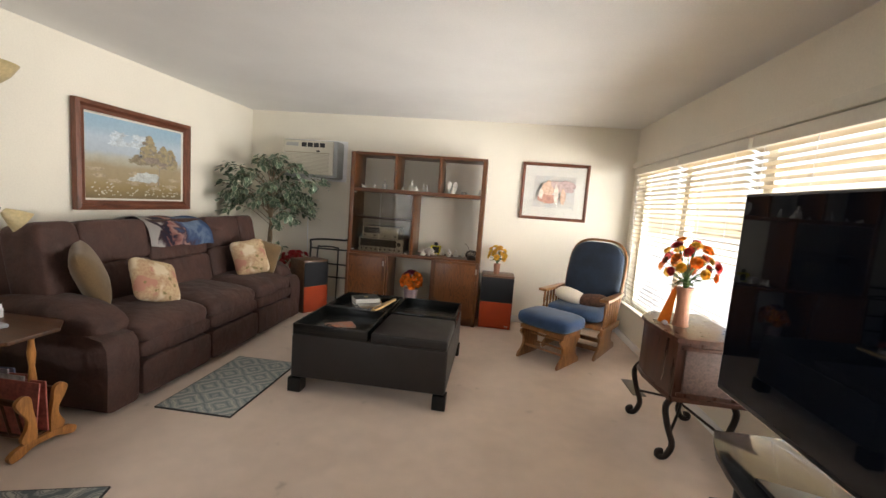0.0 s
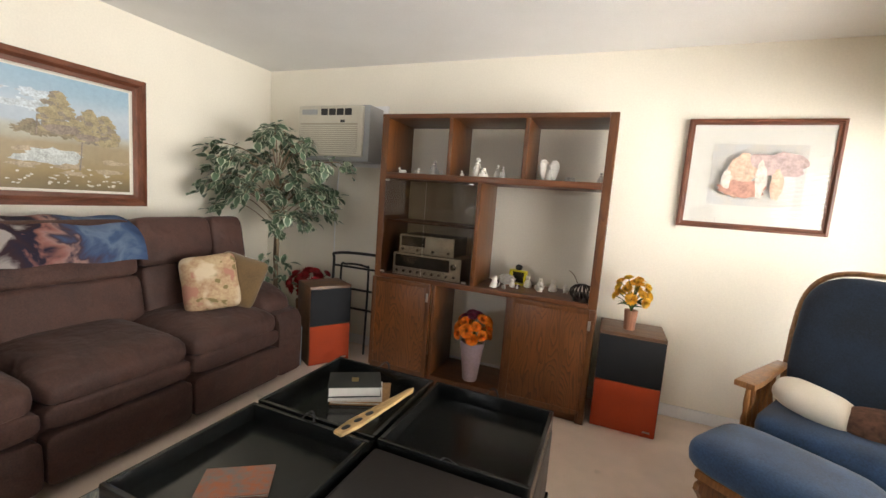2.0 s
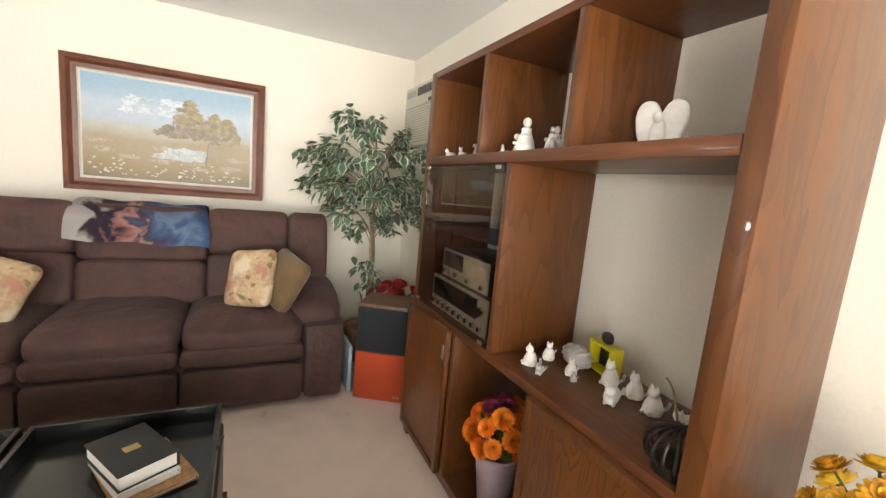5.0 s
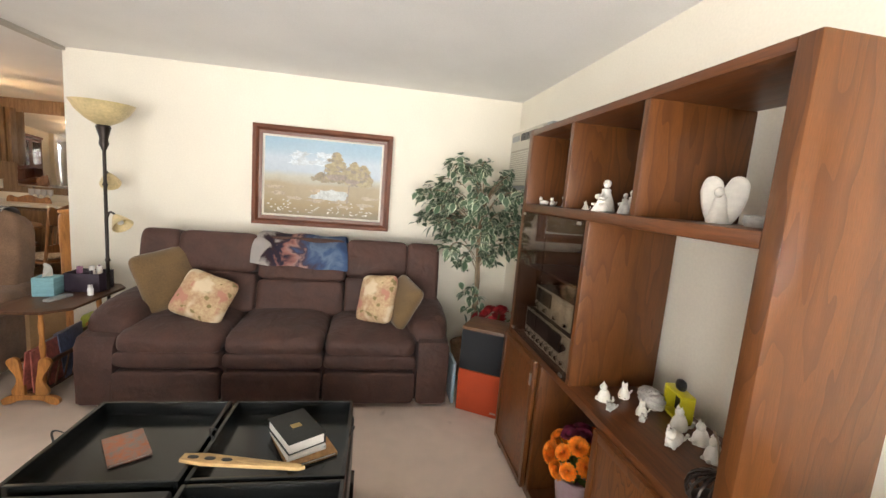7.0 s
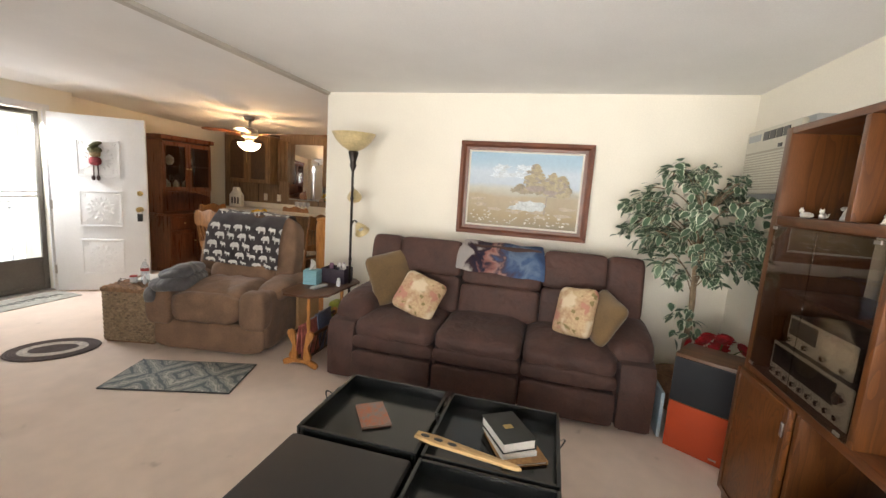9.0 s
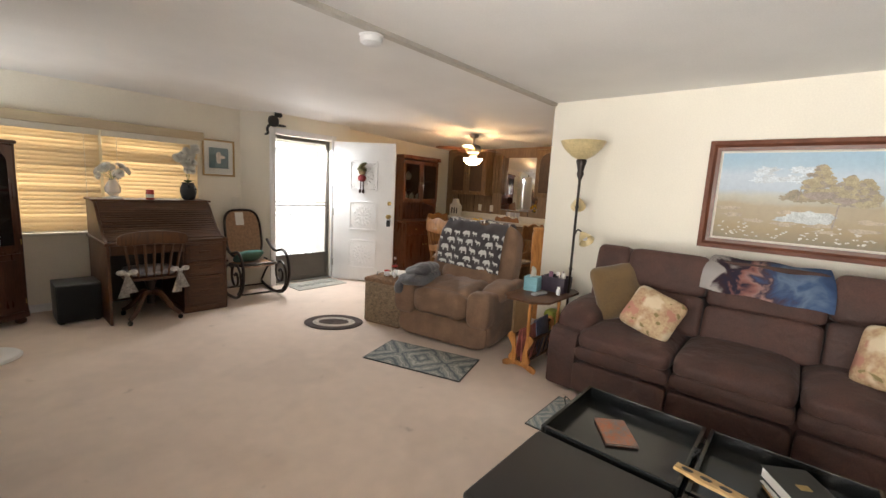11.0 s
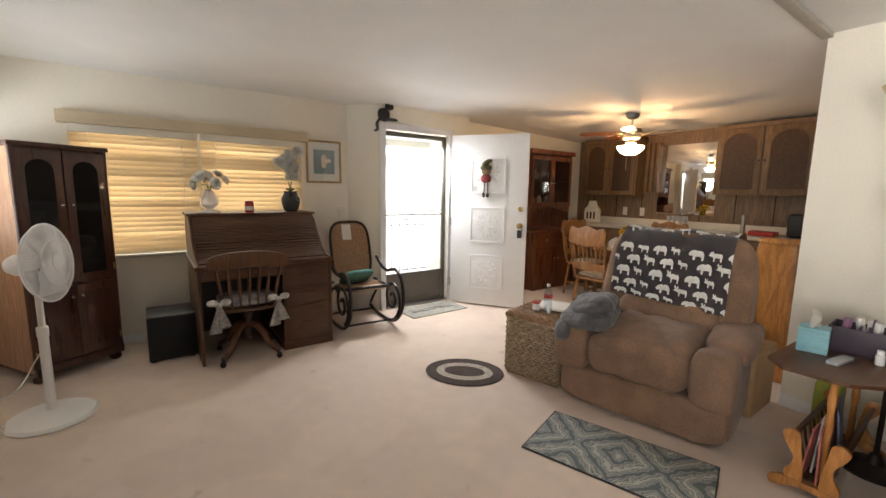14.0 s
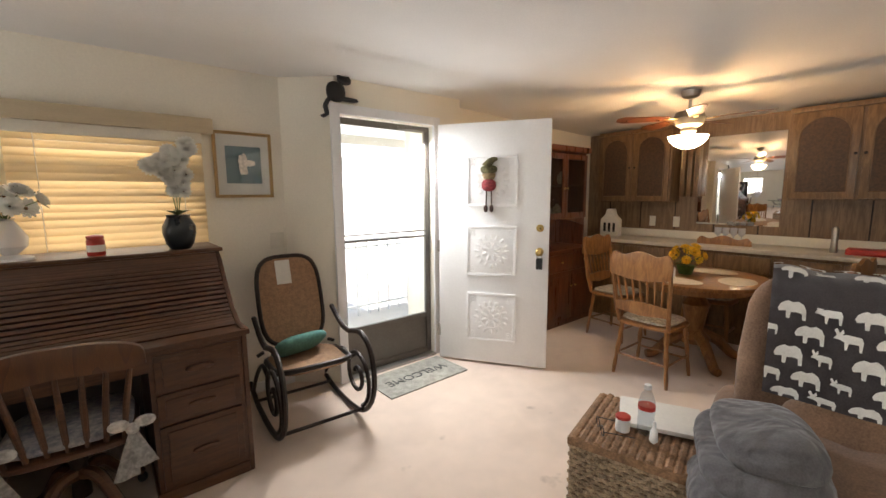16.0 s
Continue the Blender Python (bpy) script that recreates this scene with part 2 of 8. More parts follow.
M_BRONZE = mat("bronze_aluminium", (0.16, 0.145, 0.125), 0.45, 0.4, var=0.1, bump=0.05)
M_GLASS = glass("clear_glass")
M_SMOKE = glass("smoked_glass", (0.72, 0.69, 0.64))
M_TABLEGLASS = glass("table_glass", (0.90, 0.95, 0.92))
M_MIRROR = mat("mirror", (0.9, 0.9, 0.9), 0.02, 1.0, var=0.0, bump=0)
M_SCREEN = mat("tv_screen", (0.004, 0.006, 0.011), 0.04, var=0.0, bump=0)
for gloss in (M_SCREEN,):
    gloss.node_tree.nodes["Principled BSDF"].inputs["Specular IOR Level"].default_value = 0.3
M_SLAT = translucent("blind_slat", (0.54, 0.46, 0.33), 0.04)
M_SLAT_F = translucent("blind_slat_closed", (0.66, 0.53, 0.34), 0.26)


# front valance: the tan holds the shade of its backlit face
M_VALANCE_BACKLIT = mat("backlit_valance", (0.52, 0.43, 0.29), 0.5, var=0.08, scale=4, stretch=(1, 6, 6), bump=0.08)


# ---- mesh tools ----
def bx(bm, x0, x1, y0, y1, z0, z1, bev=0.0, seg=2):
    made = bmesh.ops.create_cube(bm, size=1)["verts"]
    for v in made:
        v.co = Vector(((x0 + x1) / 2 + v.co.x * (x1 - x0), (y0 + y1) / 2 + v.co.y * (y1 - y0), (z0 + z1) / 2 + v.co.z * (z1 - z0)))
    if bev:
        edges = list({e for v in made for e in v.link_edges})
        bmesh.ops.bevel(bm, geom=edges, offset=bev, segments=seg, affect="EDGES", profile=0.6)
    return bm


def box(*a, **k):
    return bx(bmesh.new(), *a, **k)


def spow(v, e):
    return math.copysign(abs(v) ** e, v)


def soft(bm, c, s, e=0.4, e2=None, nu=28, nv=16, m=None, bulge=None):
    """A cushion: a rounded box of full size s about c. e near 0: boxy, 1: an ellipsoid."""
    e2 = e2 or e
    rows = []
    for j in range(nv + 1):
        ph = -math.pi / 2 + math.pi * j / nv
        row = []
        for i in range(nu):
            th = 2 * math.pi * i / nu
            p = Vector((spow(math.cos(ph), e2) * spow(math.cos(th), e) * s[0] / 2, spow(math.cos(ph), e2) * spow(math.sin(th), e) * s[1] / 2, spow(math.sin(ph), e2) * s[2] / 2))
            if bulge:
                p = bulge(p)
            p = p + Vector(c)
            row.append(bm.verts.new(m @ p if m else p))
        rows.append(row)
    for j in range(nv):
        for i in range(nu):
            k = (i + 1) % nu
            bm.faces.new((rows[j][i], rows[j][k], rows[j + 1][k], rows[j + 1][i]))
    bmesh.ops.remove_doubles(bm, verts=rows[0] + rows[-1], dist=1e-5)
    return bm


def lathe(bm, prof, seg=20, m=None, cx=0, cy=0):
    rings = []
    for r, z in prof:
        ring = []
        for i in range(seg):
            a = 2 * math.pi * i / seg
            p = Vector((cx + r * math.cos(a), cy + r * math.sin(a), z))
            ring.append(bm.verts.new(m @ p if m else p))
        rings.append(ring)
    for a, b in zip(rings, rings[1:]):
        for i in range(seg):
            k = (i + 1) % seg
            bm.faces.new((a[i], a[k], b[k], b[i]))
    if prof[0][0] > 1e-6:
        bm.faces.new(list(reversed(rings[0])))
    if prof[-1][0] > 1e-6:
        bm.faces.new(rings[-1])
    return bm


def smooth_pts(pts, n=6):
    """A smooth line through the points."""
    pts = [Vector(p) for p in pts]
    out = []
    for i in range(len(pts) - 1):
        a, b, c, d = pts[max(0, i - 1)], pts[i], pts[i + 1], pts[min(len(pts) - 1, i + 2)]
        for k in range(n):
            t = k / n
            out.append(0.5 * (2 * b + (c - a) * t + (2 * a - 5 * b + 4 * c - d) * t * t + (3 * b - a - 3 * c + d) * t ** 3))
    out.append(pts[-1])
    return out


def tube(bm, pts, r, seg=8, flat=1.0):
    pts = [Vector(p) for p in pts]
    rings = []
    up = Vector((0.13, 0.21, 0.97)).normalized()
    for i, p in enumerate(pts):
        d = (pts[min(i + 1, len(pts) - 1)] - pts[max(i - 1, 0)]).normalized()
        side = d.cross(up)
        if side.length < 0.05:
            side = d.cross(Vector((1, 0, 0)))
        side.normalize()
        up = side.cross(d).normalized()
        rad = r[i] if isinstance(r, (list, tuple)) else r
        rings.append([bm.verts.new(p + side * math.cos(2 * math.pi * k / seg) * rad + up * math.sin(2 * math.pi * k / seg) * rad * flat) for k in range(seg)])
    for a, b in zip(rings, rings[1:]):
        for k in range(seg):
            q = (k + 1) % seg
            bm.faces.new((a[k], a[q], b[q], b[k]))
    bm.faces.new(list(reversed(rings[0])))
    bm.faces.new(rings[-1])
    return bm


def prism(bm, pts, axis, a0, a1, bev=0.0):
    """A polygon drawn across the axis, given depth along it. x: (y, z), y: (x, z), z: (x, y)."""
    def place(p, a):
        return {"x": (a, p[0], p[1]), "y": (p[0], a, p[1]), "z": (p[0], p[1], a)}[axis]
    lo, hi = [bm.verts.new(place(p, a0)) for p in pts], [bm.verts.new(place(p, a1)) for p in pts]
    faces = [bm.faces.new(lo), bm.faces.new(hi)]
    for i in range(len(pts)):
        k = (i + 1) % len(pts)
        faces.append(bm.faces.new((lo[i], lo[k], hi[k], hi[i])))
    bmesh.ops.recalc_face_normals(bm, faces=faces)
    if bev:
        edges = [e for f in faces[:2] for e in f.edges]
        bmesh.ops.bevel(bm, geom=edges, offset=bev, segments=2, affect="EDGES", profile=0.6)
    return bm


def sheet(bm, f, nu, nv, thick=0.0):
    g = [[bm.verts.new(f(i / nu, j / nv)) for j in range(nv + 1)] for i in range(nu + 1)]
    faces = [bm.faces.new((g[i][j], g[i + 1][j], g[i + 1][j + 1], g[i][j + 1])) for i in range(nu) for j in range(nv)]
    if thick:
        bmesh.ops.solidify(bm, geom=faces, thickness=thick)
    return bm


def part(name, bm, material, parent=None, label="", m=None, hard=35):
    bmesh.ops.recalc_face_normals(bm, faces=bm.faces)
    me = bpy.data.meshes.new(name)
    bm.to_mesh(me)
    bm.free()
    me.materials.append(material)
    me.shade_smooth()
    me.set_sharp_from_angle(angle=radians(hard))
    ob = new(name, me)
    if parent:
        ob.parent = parent
    if m:
        ob.matrix_basis = m
    if label:
        ob["label"] = label
    return ob


def clone(ob, m, parent=None):
    """Another piece on the same mesh."""
    c = ob.copy()
    scene.collection.objects.link(c)
    c.matrix_basis = m
    if parent:
        c.parent = parent
    return c


def thing(name, x, y, z=0.0, rz=0.0, label="", category="", group="", kind=""):
    ob = new(name)
    ob.empty_display_size = 0.1
    ob.matrix_basis = pose(x, y, z, 0, 0, rz)
    return tagged(ob, label, category, group, kind)


def single(name, bm, material, label, category, m=None, group="", kind=""):
    return tagged(part(name, bm, material, None, "", m), label, category, group, kind)


def scroll(cx, cz, r0, r1, a0, turns, n=22):
    return [(cx + (r0 + (r1 - r0) * k / n) * math.cos(a0 + turns * 2 * math.pi * k / n), cz + (r0 + (r1 - r0) * k / n) * math.sin(a0 + turns * 2 * math.pi * k / n)) for k in range(n + 1)]


# ---- structure ----
def structure(name, bm, material, label, category):
    return single(name, bm, material, label, category, kind="structure")


structure("floor", box(-7.2, EAST + 0.14, SOUTH - 0.14, NORTH + 0.14, -0.12, 0), M_CARPET, "worn beige carpet with small stains", "floor")
T = 0.14
bm = box(-7.2, EAST + T, NORTH, NORTH + T, 0, CEIL + 0.1)
structure("wall_north", bm, M_WALL, "cream painted wall behind the shelf unit", "wall")
bm = box(WEST - 0.11, WEST, 1.18, NORTH, 0, CEIL + 0.1, bev=0.004)
structure("wall_west", bm, M_WALL, "cream painted partition wall behind the sofa", "wall")


def holed(x0, x1, z0, z1, holes):
    """Rectangles that fill a wall round its openings."""
    out, at = [], x0
    for a, b, lo, hi in sorted(holes):
        out += [(at, a, z0, z1), (a, b, z0, lo), (a, b, hi, z1)]
        at = b
    out.append((at, x1, z0, z1))
    return [r for r in out if r[1] - r[0] > 1e-4 and r[3] - r[2] > 1e-4]


bm = bmesh.new()
for a, b, lo, hi in holed(SOUTH - T, NORTH, 0, CEIL + 0.1, [(1.5, 4.62, 0.38, 1.9), (-2.3, -1.0, 0.85, 1.95)]):
    bx(bm, EAST, EAST + T, a, b, lo, hi)
structure("wall_east", bm, M_WALL, "cream painted wall with wide windows", "wall")
bm = bmesh.new()
for a, b, lo, hi in holed(-1.5, EAST, 0, CEIL + 0.1, [(-0.98, 0.82, 0.78, 1.88)]):
    bx(bm, a, b, SOUTH - T, SOUTH, lo, hi)
structure("wall_south", bm, M_WALL, "cream painted wall with blinds behind the desk", "wall")
DOORY = -2.2
bm = bmesh.new()
prism(bm, [(-1.5, SOUTH), (-1.80, DOORY), (-1.80, SOUTH - T), (-1.5, SOUTH - T)], "z", 0, CEIL + 0.1)
for a, b, lo, hi in holed(-3.02, -1.80, 0, CEIL + 0.1, [(-2.70, -1.83, -0.01, 2.05)]):
    bx(bm, a, b, SOUTH - T, DOORY, lo, hi)
structure("wall_entry", bm, M_WALL, "cream painted entry wall round the front door", "wall")
structure("wall_dining", box(-7.2, -3.02, SOUTH - T, -2.42, 0, CEIL + 0.1), M_WALL, "cream painted wall of the dining area", "wall")
structure("wall_kitchen", box(-5.72, -5.60, -2.42, 3.2, 0, CEIL + 0.1), M_KPANEL, "brown wood panelled kitchen wall", "wall")
structure("wall_kitchen_end", box(-5.72, WEST - 0.11, 3.2, 3.32, 0, CEIL + 0.1), M_WALL, "cream painted wall closing the kitchen", "wall")

# ceiling: flat over the sitting side, falling gently to the front and the kitchen
bm = bmesh.new()


def ceil_z(x, y):
    z = CEIL - 0.028 * max(0.0, (1.18 - y) / 3.65)
    return z - 0.085 * min(1.0, max(0.0, (-3.0 - x) / 2.4))


xs, ys = [EAST + T, 0, -1.5, -3.0, -4.2, -5.4, -5.75], [SOUTH - T, -1.2, 0, 1.18, 3, NORTH + T]
sheet(bm, lambda u, v: Vector((xs[round(u * 6)], ys[round(v * 5)], ceil_z(xs[round(u * 6)], ys[round(v * 5)]))), 6, 5)
up = bmesh.ops.extrude_face_region(bm, geom=bm.faces[:])
for v in up["geom"]:
    if isinstance(v, bmesh.types.BMVert):
        v.co.z += 0.1
structure("ceiling", bm, M_CEIL, "white textured ceiling", "ceiling")
structure("ceiling_trim", box(WEST, EAST, 1.15, 1.205, CEIL - 0.026, CEIL + 0.002, bev=0.005), M_BATTEN_SHADED, "narrow white ceiling batten over the seam, coloured grey as in shade", "trim")
bm = box(WEST, EAST, NORTH - 0.014, NORTH, 0, 0.08, bev=0.004)
bx(bm, EAST - 0.014, EAST, SOUTH, NORTH - 0.014, 0, 0.08, bev=0.004)
bx(bm, WEST, WEST + 0.014, 1.18, NORTH - 0.014, 0, 0.08, bev=0.004)
bx(bm, -1.5, EAST - 0.014, SOUTH, SOUTH + 0.014, 0, 0.08, bev=0.004)
structure("baseboard", bm, M_WHITE, "white painted baseboard", "baseboard")


# ---- windows and blinds ----
def window(name, x, y, rz, width, z0, z1, panes, label):
    """A window in a wall that it faces along its own -y; x, y is its middle in the wall's inner face."""
    w = thing(name, x, y, 0, rz, label, "window", kind="structure")
    bm = bmesh.new()
    h = width / 2
    for a, b, c, d in ((-h, h, z0, z0 + 0.05), (-h, h, z1 - 0.05, z1), (-h, -h + 0.05, z0 + 0.05, z1 - 0.05), (h - 0.05, h, z0 + 0.05, z1 - 0.05)):
        bx(bm, a, b, 0.06, 0.12, c, d, bev=0.004)
    for i in range(1, panes):
        c = -h + width * i / panes
        bx(bm, c - 0.045, c + 0.045, 0.05, 0.12, z0 + 0.05, z1 - 0.05, bev=0.004)
    part("window_frame", bm, M_TRIM, w, "cream painted window frame")
    for i in range(panes):
        a, b = -h + width * i / panes + 0.05, -h + width * (i + 1) / panes - 0.05
        g = part("pane", box(a, b, 0.085, 0.09, z0 + 0.05, z1 - 0.05), M_GLASS, w)
        g.visible_shadow = False
    part("window_sill", box(-h, h, 0.0, 0.06, z0 - 0.02, z0 + 0.004, bev=0.004), M_TRIM, w)
    return w


def blind(x, y, rz, width, z0, z1, pitch, tilt, material, label, slat_w=0.05):
    b = thing("window_blind", x, y, 0, rz, label, "blind", group="window blinds")
    h = width / 2
    part("headrail", box(-h, h, -0.03, 0.03, z1 - 0.07, z1, bev=0.004), M_TRIM, b)
    part("bottom_rail", box(-h, h, -0.025, 0.025, z0, z0 + 0.02, bev=0.005), M_TRIM, b)
    n = int((z1 - z0 - 0.08) / pitch)
    bm = bmesh.new()
    sheet(bm, lambda u, v: Vector((-h + width * u, (v - 0.5) * slat_w, 0.004 * (1 - (2 * v - 1) ** 2))), 1, 4, 0.0025)
    first = None
    for i in range(n):
        z = z0 + 0.04 + pitch * (i + 0.5)
        m = pose(0, 0, z, tilt + random.uniform(-0.5, 0.5), random.uniform(-0.05, 0.05), 0)
        if first is None:
            first = part("slat", bm, material, b, m=m)
        else:
            clone(first, m)
    for sx in (-h + 0.12, h - 0.12) if width < 0.95 else (-h + 0.12, 0, h - 0.12):
        part("cord", tube(bmesh.new(), [(sx, -0.028, z0 + 0.01), (sx, -0.028, z1 - 0.04)], 0.0018, 5), M_WHITE, b)
    return b


window("window_1", EAST, 3.06, -90, 3.12, 0.38, 1.9, 3, "wide three-part window behind open cream blinds")
window("window_2", EAST, -1.65, -90, 1.3, 0.85, 1.95, 1, "corner window behind cream blinds")
window("window_3", -0.08, SOUTH, 180, 1.8, 0.78, 1.88, 2, "front window behind closed cream blinds")
for yc, w in ((4.09, 1.02), (3.07, 0.96), (2.04, 1.02)):
    blind(EAST - 0.035, yc, -90, w, 0.40, 1.88, 0.043, -17, M_SLAT, "open cream slatted blind in the wide window")
blind(EAST - 0.035, -1.65, -90, 1.28, 0.87, 1.93, 0.043, -30, M_SLAT, "cream slatted blind in the corner window")
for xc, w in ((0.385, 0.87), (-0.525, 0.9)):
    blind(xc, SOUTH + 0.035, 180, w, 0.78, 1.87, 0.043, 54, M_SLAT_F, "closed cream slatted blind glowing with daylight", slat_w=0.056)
single("window_valance", box(-1.04, 0.88, SOUTH + 0.004, SOUTH + 0.10, 1.86, 1.955, bev=0.008), M_VALANCE_BACKLIT, "long wooden valance over the front blinds, coloured tan for backlit shade", "valance")
single("window_valance", box(EAST - 0.08, EAST - 0.004, 1.42, 4.66, 1.885, 1.945, bev=0.008), M_TRIM, "long cream valance over the wide window", "valance")

# ---- entry: casing, open door, screen door, porch ----
bm = box(-1.83, -1.76, DOORY - 0.005, DOORY + 0.02, 0, 2.12, bev=0.004)
bx(bm, -2.77, -2.70, DOORY - 0.005, DOORY + 0.02, 0, 2.12, bev=0.004)
bx(bm, -2.70, -1.83, DOORY - 0.005, DOORY + 0.02, 2.05, 2.12, bev=0.004)
structure("door_trim", bm, M_WHITE, "white painted door casing", "trim")


def front_door():
    a = math.degrees(math.atan2(-1.315 + 2.095, -3.18 + 2.685))
    d = thing("door_1", -2.685, -2.095, 0.02, a, "open white front door with three carved floral panels", "door", kind="structure")
    W, H = 0.925, 2.02
    part("door_leaf", box(0, W, -0.02, 0.02, 0, H, bev=0.003), M_WHITE, d)
    for z in (0.40, 0.97, 1.55):
        p = part("carved_panel", box(0.27, 0.65, -0.028, -0.0195, z - 0.19, z + 0.19, bev=0.004), M_WHITE, d)
        fr = bmesh.new()
        for s in (-1, 1):
            bx(fr, 0.255, 0.665, -0.034, -0.0197, z + s * 0.2 - 0.012, z + s * 0.2 + 0.012, bev=0.004)
            bx(fr, 0.46 + s * 0.2 - 0.012, 0.46 + s * 0.2 + 0.012, -0.034, -0.0197, z - 0.188, z + 0.188, bev=0.004)
        part("panel_moulding", fr, M_WHITE, p)
        fl = bmesh.new()
        for k in range(16):
            an = k * math.pi / 8
            c, q = math.cos(an), math.sin(an)
            soft(fl, (0, 0, 0), (0.046, 0.014, 0.028), 0.9, nu=10, nv=6, m=Matrix.Translation((0.46 + 0.125 * c, -0.028, z + 0.125 * q)) @ Matrix.Rotation(-an, 4, "Y"))
            if k % 2:
                soft(fl, (0, 0, 0), (0.058, 0.014, 0.034), 0.9, nu=10, nv=6, m=Matrix.Translation((0.46 + 0.062 * c, -0.028, z + 0.062 * q)) @ Matrix.Rotation(-an, 4, "Y"))
        for rad in (0.028, 0.092):
            tube(fl, [(0.46 + rad * math.cos(k * math.pi / 16), -0.028, z + rad * math.sin(k * math.pi / 16)) for k in range(33)], 0.006, 6, 0.8)
        for sx in (-1, 1):
            for sz in (-1, 1):
                tube(fl, [(0.46 + sx * (0.155 - a), -0.028, z + sz * (0.155 - b)) for a, b in scroll(0, 0, 0.030, 0.006, 0.8, 1.5, 18)], 0.005, 6, 0.8)
        part("flower_relief", fl, M_WHITE, p)
    part("deadbolt", lathe(bmesh.new(), [(0.03, 0), (0.03, 0.012), (0.012, 0.016), (0.012, 0.03), (0, 0.03)], 16, Matrix.Translation((W - 0.07, -0.02, 1.17)) @ Matrix.Rotation(radians(90), 4, "X")), M_BRASS, d)
    part("door_knob", lathe(bmesh.new(), [(0.032, 0), (0.03, 0.01), (0.012, 0.015), (0.012, 0.04), (0.028, 0.05), (0.03, 0.065), (0.02, 0.078), (0, 0.08)], 16, Matrix.Translation((W - 0.07, -0.02, 0.98)) @ Matrix.Rotation(radians(90), 4, "X")), M_BRASS, d)
    for z in (0.25, 1.0, 1.8):
        part("hinge", box(-0.012, 0.008, -0.024, 0.012, z - 0.05, z + 0.05), M_STEEL, d)


front_door()


def screen_door():
    d = thing("screen_door", -2.265, DOORY - 0.06, 0.02, 0, "closed bronze aluminium screen door with a kick panel", "door", kind="structure")
    h = 0.43
    bm = bmesh.new()
    for a, b, lo, hi in ((-h, -h + 0.05, 0, 2.02), (h - 0.03, h, 0, 2.02), (-h + 0.05, h - 0.03, 0, 0.05), (-h + 0.05, h - 0.03, 1.97, 2.02), (-h + 0.05, h - 0.03, 0.34, 0.38)):
        bx(bm, a, b, -0.015, 0.015, lo, hi, bev=0.003)
    part("frame", bm, M_BRONZE, d)
    part("kick_panel", box(-h + 0.05, h - 0.03, -0.006, 0.006, 0.05, 0.34), M_BRONZE, d)
    g = part("pane", box(-h + 0.05, h - 0.03, -0.002, 0.002, 0.38, 1.97), M_GLASS, d)
    g.visible_shadow = False
    part("push_bar", tube(bmesh.new(), [(-h + 0.03, 0.02, 1.08), (h - 0.02, 0.02, 1.08)], 0.009), M_BRONZE, d)
    part("push_bar", tube(bmesh.new(), [(-h + 0.03, 0.02, 1.13), (h - 0.02, 0.02, 1.13)], 0.007), M_BRONZE, d)
    part("closer", tube(bmesh.new(), [(-0.1, 0.025, 1.985), (-h + 0.05, 0.025, 1.985)], 0.011), M_BRONZE, d)


screen_door()
structure("threshold", box(-2.70, -1.83, SOUTH - T, DOORY + 0.03, 0, 0.02, bev=0.004), M_STEEL, "worn aluminium door threshold", "threshold")
M_CONC = mat("concrete", (0.5, 0.49, 0.46), 0.85, var=0.1, scale=3, bump=0.3)
M_SIDING = mat("white_siding", (0.8, 0.79, 0.75), 0.6, var=0.04, bump=0.1)
structure("ground", box(-60, 60, -60, 60, -0.75, -0.6), M_CONC, "pale concrete ground outside", "ground")
structure("porch", box(-4.5, 1.0, -4.0, SOUTH - T, -0.3, -0.03), M_CONC, "pale concrete porch outside the front door", "porch")


def railing():
    r = thing("porch_railing", -1.9, -3.85, -0.03, 0, "white ornate wrought-iron porch railing in bright daylight", "railing")
    for z in (0.12, 0.86, 0.95):
        part("rail", box(-2.4, 2.4, -0.018, 0.018, z - 0.012, z + 0.012, bev=0.003), M_WHITE, r)
    first = None
    for i in range(33):
        x = -2.4 + i * 0.15
        if first is None:
            bm = tube(bmesh.new(), [(0, 0, 0), (0, 0, 0.95)], 0.009, 6)
            first = part("baluster", bm, M_WHITE, r, m=pose(x, 0, 0))
        else:
            clone(first, pose(x, 0, 0))
    first = None
    for i in range(16):
        x = -2.25 + i * 0.3
        if first is None:
            pts = [(0.055 * math.sin(2 * math.pi * t / 20), 0, 0.2 + 0.55 * t / 20) for t in range(21)]
            first = part("scroll", tube(bmesh.new(), pts, 0.006, 6), M_WHITE, r, m=pose(x + 0.075, 0, 0))
        else:
            clone(first, pose(x + 0.075, 0, 0))


railing()
h = thing("neighbour_house", -2, -9, -0.6, 0, "bright white neighbouring mobile home across the drive", "house")
part("wall", box(-8, 8, -2, 0, 0, 3.0), M_SIDING, h)
part("roof", box(-8.3, 8.3, -2.3, 0.3, 3.0, 3.2, bev=0.02), M_SIDING, h)
a = thing("porch_awning", -1.75, -2.62, 2.28, 0, "white metal awning over the porch", "awning")
part("roof_panel", box(-2.75, 2.75, -2.1, 0, 0.02, 0.07), translucent("awning_panel", (0.88, 0.87, 0.83), 0.6), a)
part("fascia", box(-2.75, 2.75, -2.14, -2.1, -0.10, 0.07), M_TRIM, a)


